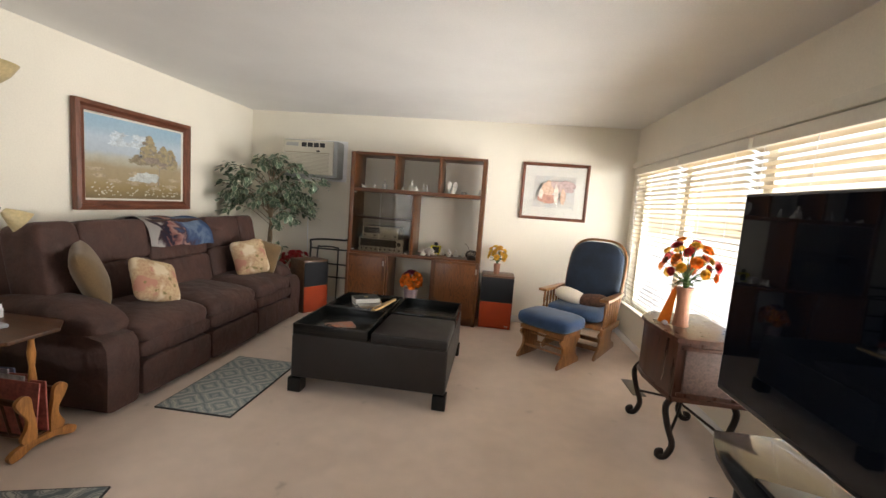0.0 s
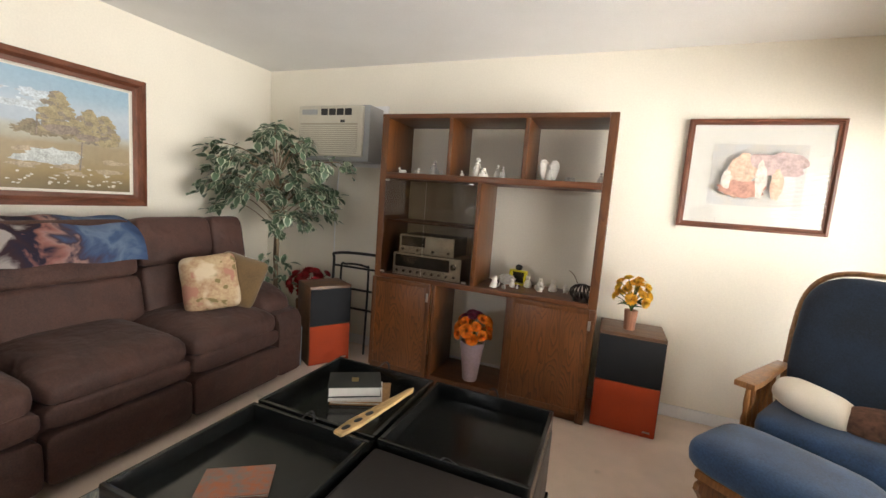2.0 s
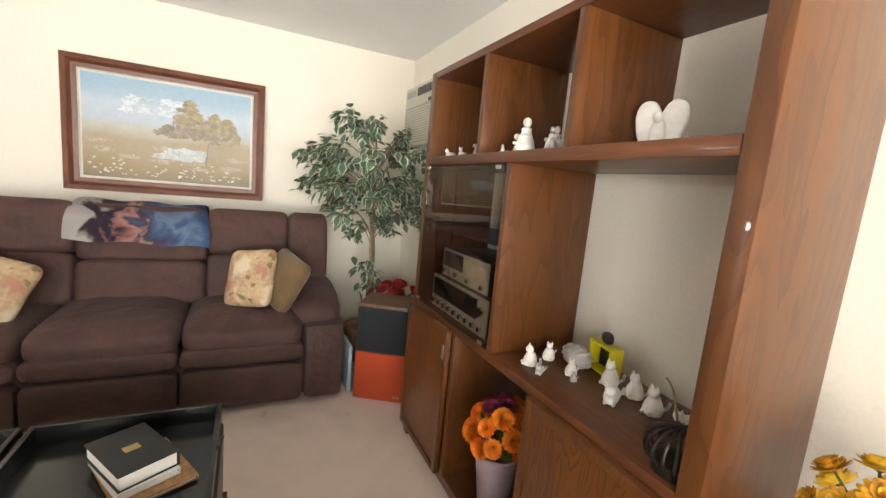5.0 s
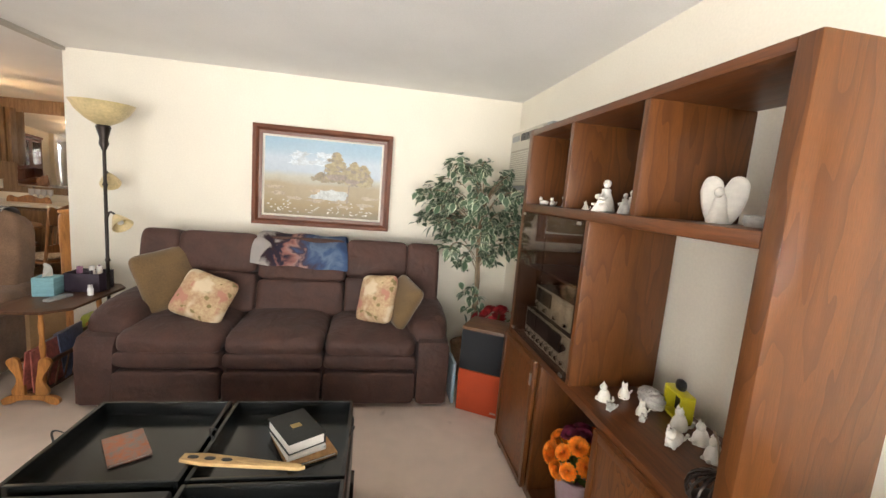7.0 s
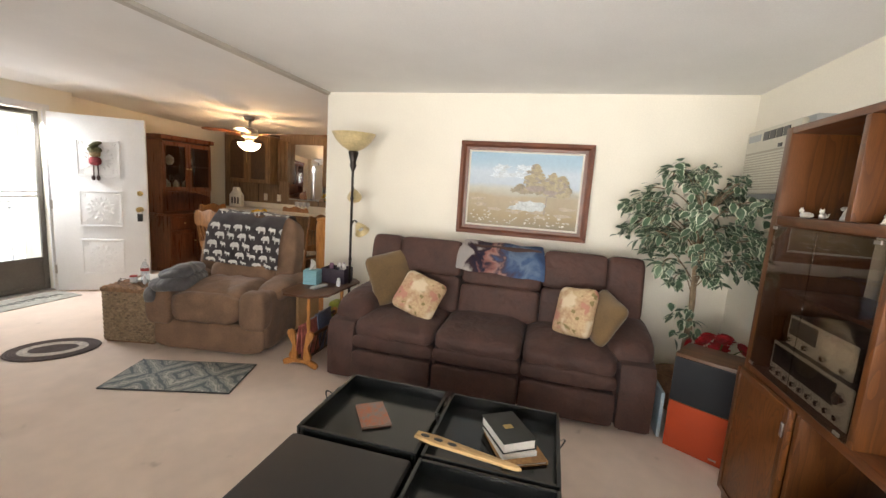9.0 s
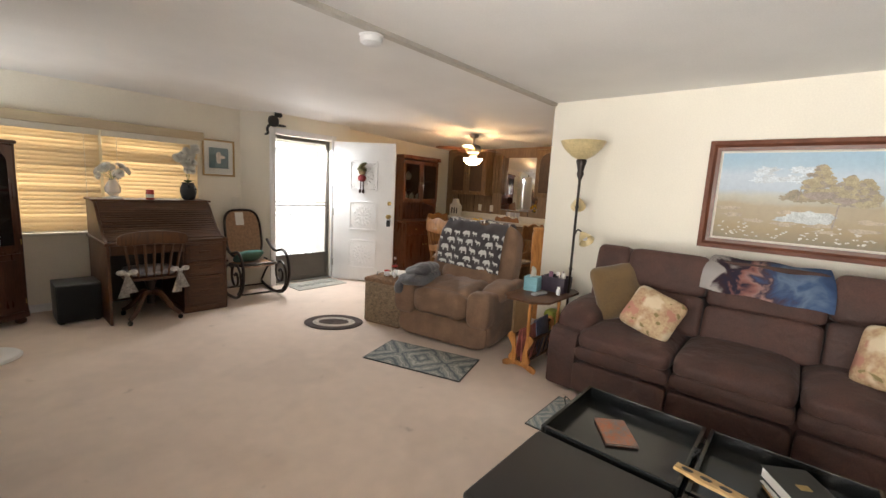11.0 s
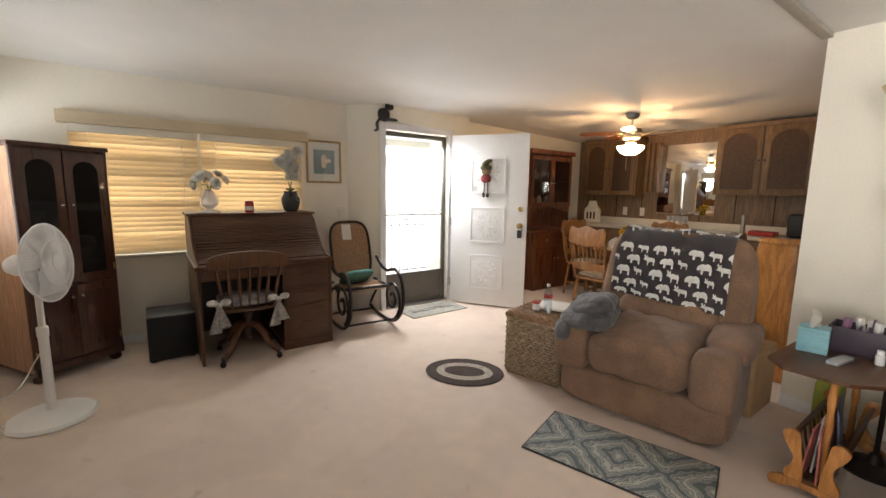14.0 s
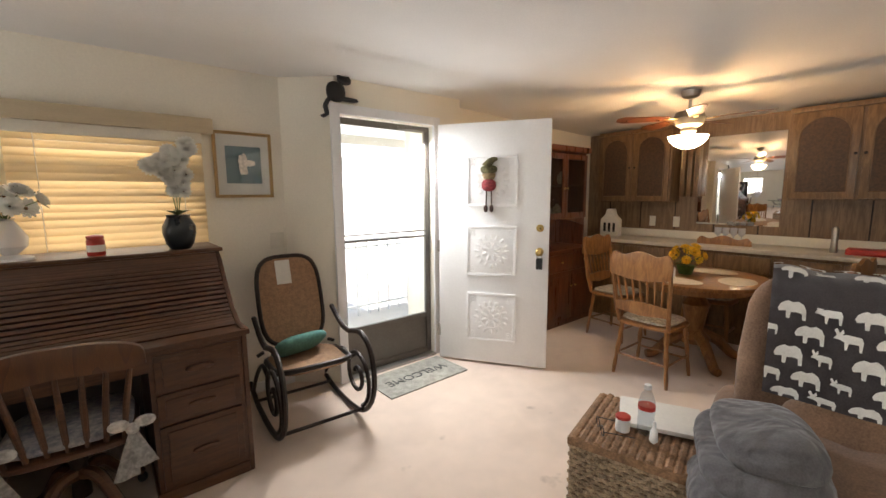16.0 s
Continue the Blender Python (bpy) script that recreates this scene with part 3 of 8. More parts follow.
# ---- the sofa and what lies on it ----
def sofa():
    s = thing("recliner_sofa", -2.42, 2.985, 0, 0, "dark brown microfibre three-seat reclining sofa against the wall", "sofa")
    # local: x to the room (front at +0.47), y along the wall
    part("base", box(-0.45, 0.40, -1.10, 1.10, 0.03, 0.30, bev=0.03), M_SOFA, s)
    for y0, y1 in ((-0.945, -0.325), (-0.325, 0.295), (0.295, 0.91)):
        y, w = (y0 + y1) / 2, y1 - y0
        b = soft(bmesh.new(), (0.035, y, 0.435), (0.87, w - 0.004, 0.15), 0.18, 0.5, nu=40, bulge=lambda p: p + Vector((0, 0, 0.03 * (1 - (p.x / 0.43) ** 2) * (1 - (2 * p.y / w) ** 4) - 0.02 * max(0, p.x / 0.42) ** 3)))
        part("seat_cushion", b, M_SOFA, s)
        b = soft(bmesh.new(), (0.40, y, 0.327), (0.14, w - 0.006, 0.118), 0.14, 0.5, bulge=lambda p: p + Vector((0.008 * math.cos(p.y * 5), 0, 0)))
        part("front_band", b, M_SOFA, s)
        b = soft(bmesh.new(), (0.42, y, 0.15), (0.10, w - 0.012, 0.222), 0.1, 0.2, bulge=lambda p: p + Vector((0.012 * math.cos(p.z * 9), 0, 0)))
        part("footrest_panel", b, M_SOFA, s)
    back = Matrix.Translation((-0.20, 0, 0.76)) @ Matrix.Rotation(radians(-11), 4, "Y")
    for y0, y1, mid in ((-0.81, -0.265, False), (-0.265, 0.375, True), (0.375, 0.85, False)):
        y, w = (y0 + y1) / 2, y1 - y0
        if mid:
            part("lower_back_cushion", soft(bmesh.new(), (-0.004, y, -0.17), (0.28, w - 0.004, 0.27), 0.16, 0.25, nu=36, m=back), M_SOFA, s)
            part("middle_back_cushion", soft(bmesh.new(), (-0.01, y, 0.045), (0.27, w - 0.004, 0.18), 0.16, 0.28, nu=36, m=back), M_SOFA, s)
            part("head_cushion", soft(bmesh.new(), (-0.02, y, 0.205), (0.26, w - 0.004, 0.165), 0.16, 0.3, nu=36, m=back), M_SOFA, s)
        else:
            part("lower_back_cushion", soft(bmesh.new(), (-0.005, y, -0.145), (0.28, w - 0.004, 0.30), 0.16, 0.22, nu=36, m=back), M_SOFA, s)
            part("head_cushion", soft(bmesh.new(), (-0.005, y, 0.145), (0.27, w - 0.004, 0.30), 0.16, 0.26, nu=36, m=back, bulge=lambda p: p + Vector((0.02 * math.cos(p.z * 8), 0, 0))), M_SOFA, s)
    for sy, yw, wd in ((-1, -0.93, 0.26), (1, 0.975, 0.26)):
        part("back_wing", soft(bmesh.new(), (0.015, yw, 0.05), (0.28, wd, 0.49), 0.24, 0.28, nu=36, m=back), M_SOFA, s)
        y = -1.046 if sy < 0 else 1.028
        panel = [(-0.42, 0.03), (0.455, 0.03), (0.462, 0.27), (0.455, 0.40), (0.42, 0.455), (0.30, 0.48), (-0.42, 0.50)]
        part("arm_panel", prism(bmesh.new(), [(x, z) for x, z in panel], "y", y - 0.112, y + 0.112, 0.035), M_SOFA, s)
        b = soft(bmesh.new(), (-0.03, y - sy * 0.03, 0.545), (0.80, 0.30, 0.22), 0.4, 0.75, nu=36, bulge=lambda p: p + Vector((0, 0, -0.075 * max(0, (p.x + 0.1) / 0.5) ** 1.4 + 0.012 * math.sin(7 * p.x + 3 * p.y))))
        part("arm_pillow", b, M_SOFA, s)
    part("back_shell", box(-0.47, -0.30, -1.05, 1.09, 0.05, 0.98, bev=0.05), M_SOFA, s)


sofa()


def throw_pillow(x, y, z, w, h, m, material, label):
    bm = soft(bmesh.new(), (0, 0, 0), (w, h, 0.16), 0.42, 1.0, nu=36, nv=14, bulge=lambda p: Vector((p.x * (1 - 0.10 * (1 - (2 * p.y / h) ** 2)), p.y * (1 - 0.10 * (1 - (2 * p.x / w) ** 2)), p.z)))
    return single("throw_pillow", bm, material, label, "pillow", m=Matrix.Translation((x, y, z)) @ m, group="pillows on the sofa")


def floral():
    m = mat("floral_tapestry", (0.55, 0.42, 0.25), 0.9, scale=7, fine=60, bump=0.4, col2=(0.36, 0.20, 0.12))
    nt = m.node_tree
    N, L = nt.nodes, nt.links
    p = N["Principled BSDF"]
    old = p.inputs["Base Color"].links[0].from_socket
    tc = N.new("ShaderNodeTexCoord")
    for sc, c, lo, hi in ((9, (0.42, 0.20, 0.14), 0.57, 0.63), (13, (0.22, 0.17, 0.07), 0.61, 0.64), (6, (0.64, 0.53, 0.37), 0.55, 0.62)):
        n = N.new("ShaderNodeTexNoise")
        n.inputs["Scale"].default_value, n.inputs["Detail"].default_value = sc, 2.5
        mp = N.new("ShaderNodeMapping")
        mp.inputs["Location"].default_value = (sc, 2 * sc, 0)
        L.new(tc.outputs["Object"], mp.inputs[0])
        L.new(mp.outputs[0], n.inputs["Vector"])
        r = N.new("ShaderNodeMapRange")
        r.inputs[1].default_value, r.inputs[2].default_value = lo, hi
        L.new(n.outputs["Fac"], r.inputs[0])
        x = N.new("ShaderNodeMix")
        x.data_type = "RGBA"
        L.new(r.outputs[0], x.inputs[0])
        L.new(old, x.inputs[6])
        x.inputs[7].default_value = (*c, 1)
        old = x.outputs[2]
    L.new(old, p.inputs["Base Color"])
    return m


M_FLORAL = floral()
M_OLIVE = mat("olive_velour", (0.14, 0.085, 0.035), 0.9, var=0.25, scale=6, fine=140, bump=0.3, sheen=0.3)


def leaning(yaw, lean, spin=0.0):
    """A pillow that stands on its edge, its face turned to yaw and leaning back."""
    return Matrix.Rotation(radians(yaw), 4, "Z") @ Matrix.Rotation(radians(90 - lean), 4, "Y") @ Matrix.Rotation(radians(90 + spin), 4, "Z")


throw_pillow(-2.42, 2.16, 0.735, 0.43, 0.45, leaning(44, 20, 12), M_OLIVE, "olive velour throw pillow leaning in the sofa's corner")
throw_pillow(-2.235, 2.46, 0.66, 0.38, 0.35, leaning(4, 30, -20), M_FLORAL, "beige floral tapestry pillow leaning on the olive one")
throw_pillow(-2.245, 3.61, 0.69, 0.34, 0.38, leaning(-44, 22, 10), M_FLORAL, "beige floral tapestry pillow leaning on the sofa back")
throw_pillow(-2.225, 3.79, 0.68, 0.34, 0.36, leaning(-58, 22, -16), M_OLIVE, "olive velour throw pillow beside the sofa's arm")


def throw_material():
    """Printed fleece: a pale end, a dark rose figure in the middle and a blue end, with soft painted edges."""
    m = mat("printed_fleece", (0.5, 0.5, 0.5), 0.9, scale=5, fine=60, bump=0.3)
    N, L = m.node_tree.nodes, m.node_tree.links
    tc, sp, n, a = N.new("ShaderNodeTexCoord"), N.new("ShaderNodeSeparateXYZ"), N.new("ShaderNodeTexNoise"), N.new("ShaderNodeMath")
    n.inputs["Scale"].default_value, n.inputs["Detail"].default_value, n.inputs["Distortion"].default_value = 6.5, 4, 0.6
    L.new(tc.outputs["Generated"], sp.inputs[0])
    L.new(tc.outputs["Object"], n.inputs["Vector"])
    a.operation = "MULTIPLY_ADD"
    a.inputs[1].default_value = 0.9
    L.new(n.outputs["Fac"], a.inputs[0])
    L.new(sp.outputs[1], a.inputs[2])
    half = N.new("ShaderNodeMath")
    half.operation = "MULTIPLY"
    half.inputs[1].default_value = 0.53
    L.new(a.outputs[0], half.inputs[0])
    r = N.new("ShaderNodeValToRGB")
    e = r.color_ramp.elements
    e[0].position, e[0].color = 0.24, (0.55, 0.52, 0.50, 1)
    e[1].position, e[1].color = 0.80, (0.05, 0.09, 0.20, 1)
    for pos, c in ((0.31, (0.60, 0.55, 0.52)), (0.35, (0.07, 0.035, 0.045)), (0.42, (0.035, 0.03, 0.06)), (0.455, (0.45, 0.20, 0.17)), (0.49, (0.55, 0.33, 0.29)), (0.52, (0.10, 0.07, 0.10)), (0.56, (0.09, 0.14, 0.28)), (0.64, (0.24, 0.33, 0.48)), (0.70, (0.10, 0.17, 0.33))):
        e.new(pos).color = (*c, 1)
    L.new(half.outputs[0], r.inputs[0])
    L.new(r.outputs[0], N["Principled BSDF"].inputs["Base Color"])
    return m


def drape(points):
    """A line through points by a share of its length."""
    pts = smooth_pts(points, 8)
    return lambda u: pts[min(len(pts) - 1, int(u * (len(pts) - 1)))].lerp(pts[min(len(pts) - 1, int(u * (len(pts) - 1)) + 1)], u * (len(pts) - 1) % 1)


line = drape([(-2.87, 0, 0.98), (-2.82, 0, 1.045), (-2.69, 0, 1.075), (-2.58, 0, 1.055), (-2.495, 0, 0.985), (-2.465, 0, 0.86)])
bm = sheet(bmesh.new(), lambda u, v: line(u) + Vector((0.004 * math.sin(9 * v), 2.70 + 0.66 * v + 0.02 * math.sin(5 * u + 3 * v), 0.006 * math.sin(14 * v + 2 * u) - 0.03 * u * v)), 24, 24, 0.012)
single("throw_blanket", bm, throw_material(), "printed blue and pink fleece throw over the sofa back", "blanket")


# ---- the storage ottoman ----
def ottoman():
    o = thing("storage_ottoman", -0.665, 2.98, 0, 0, "square black leather storage ottoman with tray lids", "ottoman")
    part("body", box(-0.535, 0.535, -0.54, 0.54, 0.10, 0.40, bev=0.018, seg=3), M_LEATHER, o)
    for sx in (-1, 1):
        for sy in (-1, 1):
            part("leg", prism(bmesh.new(), [(sx * 0.50 - 0.045, sy * 0.51 - 0.045), (sx * 0.50 + 0.045, sy * 0.51 - 0.045), (sx * 0.50 + 0.045, sy * 0.51 + 0.045), (sx * 0.50 - 0.045, sy * 0.51 + 0.045)], "z", 0, 0.10, 0.006), M_TRAY, o)
    # one padded lid and three turned over as trays
    pad = box(0.012, 0.53, -0.535, -0.012, 0.395, 0.465, bev=0.022, seg=3)
    part("padded_lid", pad, M_LEATHER, o)
    for cx, cy in ((-0.27, -0.27), (-0.27, 0.27), (0.27, 0.27)):
        t = part("tray_lid", box(cx - 0.262, cx + 0.262, cy - 0.262, cy + 0.262, 0.40, 0.415), M_TRAY, o)
        for n, (a, b, c, d) in enumerate(((-0.262, 0.262, -0.262, -0.246), (-0.262, 0.262, 0.246, 0.262), (-0.262, -0.246, -0.246, 0.246), (0.246, 0.262, -0.246, 0.246))):
            part("tray_side", box(cx + a, cx + b, cy + c, cy + d, 0.4155, 0.475, bev=0.004), M_TRAY, t)
        for sy in (-1, 1):
            part("ribbon_pull", tube(bmesh.new(), smooth_pts([(cx - 0.03, cy + sy * 0.255, 0.47), (cx - 0.01, cy + sy * 0.275, 0.495), (cx + 0.01, cy + sy * 0.275, 0.495), (cx + 0.03, cy + sy * 0.255, 0.47)], 4), 0.004, 6, 0.4), M_BLACK, t)


ottoman()


# ---- the shelf unit ----
def bookcase():
    b = thing("wall_unit", -0.785, 4.59, 0, 0, "tall dark oak shelf unit with open bays and doors", "shelf unit")
    W, D0, D1 = 0.76, -0.215, 0.17
    p = 0.05

    def board(x0, x1, z0, z1, name, y0=D0, y1=D1, m=M_OAK_DARK):
        return part(name, box(x0, x1, y0, y1, z0, z1, bev=0.005), m, b)
    board(-W, -W + p, 0, 1.86, "side_panel")
    board(W - p, W, 0, 1.86, "side_panel")
    board(-W + p, W - p, 1.83, 1.86, "top_panel", m=M_OAK_DARK_H)
    board(-W + p, W - p, 1.425, 1.465, "shelf", m=M_OAK_DARK_H)
    board(-W + p, W - p, 0.715, 0.75, "shelf", m=M_OAK_DARK_H)
    board(-W + p, W - p, 0.0, 0.06, "plinth", y0=D0 + 0.02, m=M_OAK_DARK_H)
    for x in (-0.245, 0.25):
        board(x - 0.015, x + 0.015, 1.465, 1.83, "divider")
    board(-0.035, -0.005, 0.75, 1.425, "divider")
    for x in (-0.285, 0.235):
        board(x - 0.015, x + 0.015, 0.06, 0.715, "divider")
    board(-0.27, 0.22, 0.06, 0.08, "shelf", m=M_OAK_DARK_H)
    board(-W + p, -0.036, 1.12, 1.135, "shelf", y0=D0 + 0.06, m=M_OAK_DARK_H)
    for x0, x1, hx in ((-W + 0.004, -0.30, -0.32), (0.25, W - 0.004, W - 0.03)):
        d = part("door", box(x0, x1, D0 - 0.02, D0 - 0.001, 0.065, 0.725, bev=0.006), M_DOOR_OAK, b)
        fr = bmesh.new()
        for a, c, lo, hi in ((x0, x0 + 0.03, 0.065, 0.725), (x1 - 0.03, x1, 0.065, 0.725), (x0 + 0.03, x1 - 0.03, 0.065, 0.095), (x0 + 0.03, x1 - 0.03, 0.695, 0.725)):
            bx(fr, a, c, D0 - 0.027, D0 - 0.0195, lo, hi, bev=0.003)
        part("door_frame", fr, M_OAK_DARK, d)
        part("hinge", box(hx - 0.008, hx + 0.008, D0 - 0.032, D0 - 0.0265, 0.60, 0.66, bev=0.002), M_STEEL, d)
    for x0, x1 in ((-W + 0.052, -0.395), (-0.39, -0.038)):
        g = part("glass_door", box(x0, x1, D0 - 0.003, D0 + 0.003, 0.755, 1.42), M_SMOKE, b, "smoked glass door")
        for z in (0.76, 1.405):
            part("clip", box(x0 + (0.0 if x0 < -0.5 else 0.30), x0 + (0.03 if x0 < -0.5 else 0.33), D0 - 0.008, D0 - 0.0035, z, z + 0.012), M_STEEL, g)
    return b


bookcase()


def hifi(x, y, z, w, h, d, name, label, dial, rot=0):
    r = thing(name, x, y, z, rot, label, "stereo")
    part("case", box(-w / 2, w / 2, 0, d, 0, h, bev=0.004), M_BLACK, r)
    part("front_panel", box(-w / 2, w / 2, -0.008, -0.001, 0, h, bev=0.003), M_SILVER, r)
    part("dial_window", box(-w * (0.46), w * (0.34 if dial else -0.02), -0.012, -0.0085, h * 0.38, h * 0.92), M_BLACK, r)
    n = 9 if dial else 4
    for i in range(n):
        kx = -w * 0.42 + i * w * 0.84 / (n - 1)
        part("knob", lathe(bmesh.new(), [(0.011, 0), (0.010, 0.016), (0, 0.017)], 12, Matrix.Translation((kx, -0.008, h * 0.2)) @ Matrix.Rotation(radians(90), 4, "X")), M_CHROME, r)
    if dial:
        part("tuning_knob", lathe(bmesh.new(), [(0.024, 0), (0.022, 0.02), (0, 0.022)], 20, Matrix.Translation((w * 0.41, -0.008, h * 0.65)) @ Matrix.Rotation(radians(90), 4, "X")), M_CHROME, r)
    else:
        for i in (0, 1):
            part("meter", box(0.03 + i * 0.09, 0.11 + i * 0.09, -0.011, -0.0085, h * 0.45, h * 0.8), M_CERAMIC, r)


hifi(-1.165, 4.43, 0.751, 0.52, 0.155, 0.30, "stereo_receiver", "silver and black vintage stereo receiver with dials", True)
hifi(-1.185, 4.46, 0.908, 0.42, 0.13, 0.26, "cassette_deck", "silver vintage cassette deck on the receiver", False)

# ---- speakers, air conditioner, frames on the walls ----
M_SPKWOOD = mat("speaker_veneer", (0.16, 0.08, 0.04), 0.4, var=0.2, scale=3, stretch=(1, 8, 8), grain=5, bump=0.1)


def speaker(x, y, rz, w, d, h):
    s = thing("floor_speaker", x, y, 0, rz, "floor speaker with black and orange cloth grilles", "speaker", group="pair of speakers")
    part("cabinet", box(-w / 2, w / 2, 0.012, d, 0, h, bev=0.004), M_SPKWOOD, s)
    part("upper_grille", box(-w / 2 + 0.004, w / 2 - 0.004, 0, 0.0115, h * 0.51, h - 0.02, bev=0.004), M_BLACKCLOTH, s)
    part("lower_grille", box(-w / 2 + 0.004, w / 2 - 0.004, 0, 0.0115, 0.004, h * 0.5, bev=0.004), M_ORANGE, s, "orange cloth grille")
    part("badge", box(w / 2 - 0.07, w / 2 - 0.03, -0.003, -0.0005, 0.03, 0.04), M_STEEL, s)


speaker(0.19, 4.42, 0, 0.365, 0.33, 0.60)
speaker(-1.87, 4.325, 59, 0.32, 0.29, 0.60)


def air_conditioner():
    a = thing("air_conditioner", -2.13, 4.60, 1.55, 0, "beige wall air conditioner with a slatted grille", "air conditioner")
    w = 0.335
    part("casing", box(-w, w, 0.0, 0.209, 0, 0.43, bev=0.012), M_GREYPL, a)
    f = part("front_panel", box(-w + 0.01, w - 0.045, -0.035, -0.001, 0.03, 0.42, bev=0.015, seg=3), M_BEIGEPL, a)
    first = None
    for i in range(14):
        z = 0.065 + i * 0.0155
        if first is None:
            first = part("grille_slat", box(-w + 0.035, w - 0.085, -0.041, -0.0352, -0.004, 0.004), M_BEIGEPL, f, m=pose(0, 0, z))
        else:
            clone(first, pose(0, 0, z))
    part("grille_back", box(-w + 0.035, w - 0.085, -0.0365, -0.0352, 0.055, 0.285), mat("grille_shadow", (0.36, 0.33, 0.26), 0.6, var=0.05, bump=0), f)
    for i in range(4):
        part("air_vent", box(-w + 0.24 + i * 0.075, -w + 0.30 + i * 0.075, -0.040, -0.0352, 0.345, 0.395), M_BLACK, f)
    part("control_strip", box(-w + 0.05, -w + 0.20, -0.039, -0.0352, 0.35, 0.39), M_GREYPL, f)
    part("badge", box(0.09, 0.13, -0.039, -0.0352, 0.29, 0.31), M_BLACK, f)
    single("wall_sleeve", box(-2.51, -1.75, NORTH - 0.02, NORTH - 0.002, 1.52, 2.01, bev=0.004), M_WHITE, "white trim plate round the air conditioner", "trim")
    single("power_cord", tube(bmesh.new(), smooth_pts([(-2.2, 4.79, 1.53), (-2.22, 4.79, 1.0), (-2.2, 4.79, 0.35)], 5), 0.006), M_WHITE, "white power cord hanging on the wall", "cord")


air_conditioner()


def frame_moulding(parent, w, h, wd, depth, material, y0=0.0, name="frame"):
    """Four mitred lengths round an opening of w by h, in x and z, facing -y."""
    for k in range(4):
        bm = bmesh.new()
        a, c = (w / 2, h / 2) if k % 2 == 0 else (h / 2, w / 2)
        prof = [(0, 0), (0, depth * 0.55), (wd * 0.35, depth * 0.6), (wd * 0.6, depth), (wd, depth * 0.9), (wd, 0)]
        lo, hi = [], []
        for q, t in prof:
            lo.append(bm.verts.new((-a - q, -t, c + q)))
            hi.append(bm.verts.new((a + q, -t, c + q)))
        for i in range(len(prof)):
            n = (i + 1) % len(prof)
            bm.faces.new((lo[i], lo[n], hi[n], hi[i]))
        bm.faces.new(lo)
        bm.faces.new(hi)
        part(name, bm, material, parent, m=Matrix.Translation((0, y0, 0)) @ Matrix.Rotation(radians(90 * k), 4, "Y"))


M_FRAME = mat("reddish_frame_wood", (0.16, 0.055, 0.028), 0.4, var=0.3, scale=4, fine=50, stretch=(1, 6, 6), grain=5, bump=0.2, rnd=1)
M_LINEN = mat("linen_liner", (0.7, 0.66, 0.58), 0.9, var=0.05, fine=200, bump=0.3)


def ramp_mat(name, stops, scale, amount, fine):
    """Paint that goes from the bottom to the top of a canvas, broken up by brush strokes."""
    m = bpy.data.materials.new(name)
    m.use_nodes = True
    N, L = m.node_tree.nodes, m.node_tree.links
    p = N["Principled BSDF"]
    p.inputs["Roughness"].default_value = 0.45
    tc, sp = N.new("ShaderNodeTexCoord"), N.new("ShaderNodeSeparateXYZ")
    L.new(tc.outputs["Generated"], sp.inputs[0])
    n = N.new("ShaderNodeTexNoise")
    n.inputs["Scale"].default_value, n.inputs["Detail"].default_value = scale, 3
    mp = N.new("ShaderNodeMapping")
    mp.inputs["Scale"].default_value = (1, 1, 2.2)
    L.new(tc.outputs["Object"], mp.inputs[0])
    L.new(mp.outputs[0], n.inputs["Vector"])
    ma = N.new("ShaderNodeMath")
    ma.operation = "MULTIPLY_ADD"
    ma.inputs[1].default_value = amount
    L.new(n.outputs["Fac"], ma.inputs[0])
    L.new(sp.outputs[2], ma.inputs[2])
    sb = N.new("ShaderNodeMath")
    sb.operation = "SUBTRACT"
    sb.inputs[1].default_value = amount / 2
    L.new(ma.outputs[0], sb.inputs[0])
    r = N.new("ShaderNodeValToRGB")
    els = r.color_ramp.elements
    els[0].position, els[0].color = stops[0][0], (*stops[0][1], 1)
    els[1].position, els[1].color = stops[-1][0], (*stops[-1][1], 1)
    for pos, c in stops[1:-1]:
        els.new(pos).color = (*c, 1)
    L.new(sb.outputs[0], r.inputs[0])
    n2 = N.new("ShaderNodeTexNoise")
    n2.inputs["Scale"].default_value = fine
    L.new(tc.outputs["Object"], n2.inputs["Vector"])
    mx = N.new("ShaderNodeMix")
    mx.data_type, mx.blend_type = "RGBA", "OVERLAY"
    mx.inputs[0].default_value = 0.12
    L.new(r.outputs[0], mx.inputs[6])
    L.new(n2.outputs["Fac"], mx.inputs[7])
    L.new(mx.outputs[2], p.inputs["Base Color"])
    b = N.new("ShaderNodeBump")
    b.inputs["Strength"].default_value = 0.2
    L.new(n2.outputs["Fac"], b.inputs["Height"])
    L.new(b.outputs[0], p.inputs["Normal"])
    return m


M_CANVAS = ramp_mat("landscape_paint", [(0.0, (0.16, 0.12, 0.06)), (0.16, (0.30, 0.22, 0.10)), (0.30, (0.34, 0.27, 0.16)), (0.42, (0.36, 0.29, 0.18)), (0.50, (0.44, 0.43, 0.36)), (0.56, (0.42, 0.49, 0.56)), (0.72, (0.46, 0.54, 0.61)), (0.86, (0.33, 0.46, 0.56)), (1.0, (0.28, 0.43, 0.55))], 2.2, 0.20, 45)


BLOBS = [0]


def blob(bm, cx, cz, rx, rz, y, rough=0.25, n=26, seed=1):
    rs = random.Random(seed)
    vs = []
    BLOBS[0] += 1
    y -= 0.00004 * BLOBS[0]
    for i in range(n):
        a = 2 * math.pi * i / n
        k = 1 + rs.uniform(-rough, rough)
        vs.append(bm.verts.new((cx + rx * k * math.cos(a), y, cz + rz * k * math.sin(a))))
    bm.faces.new(vs)


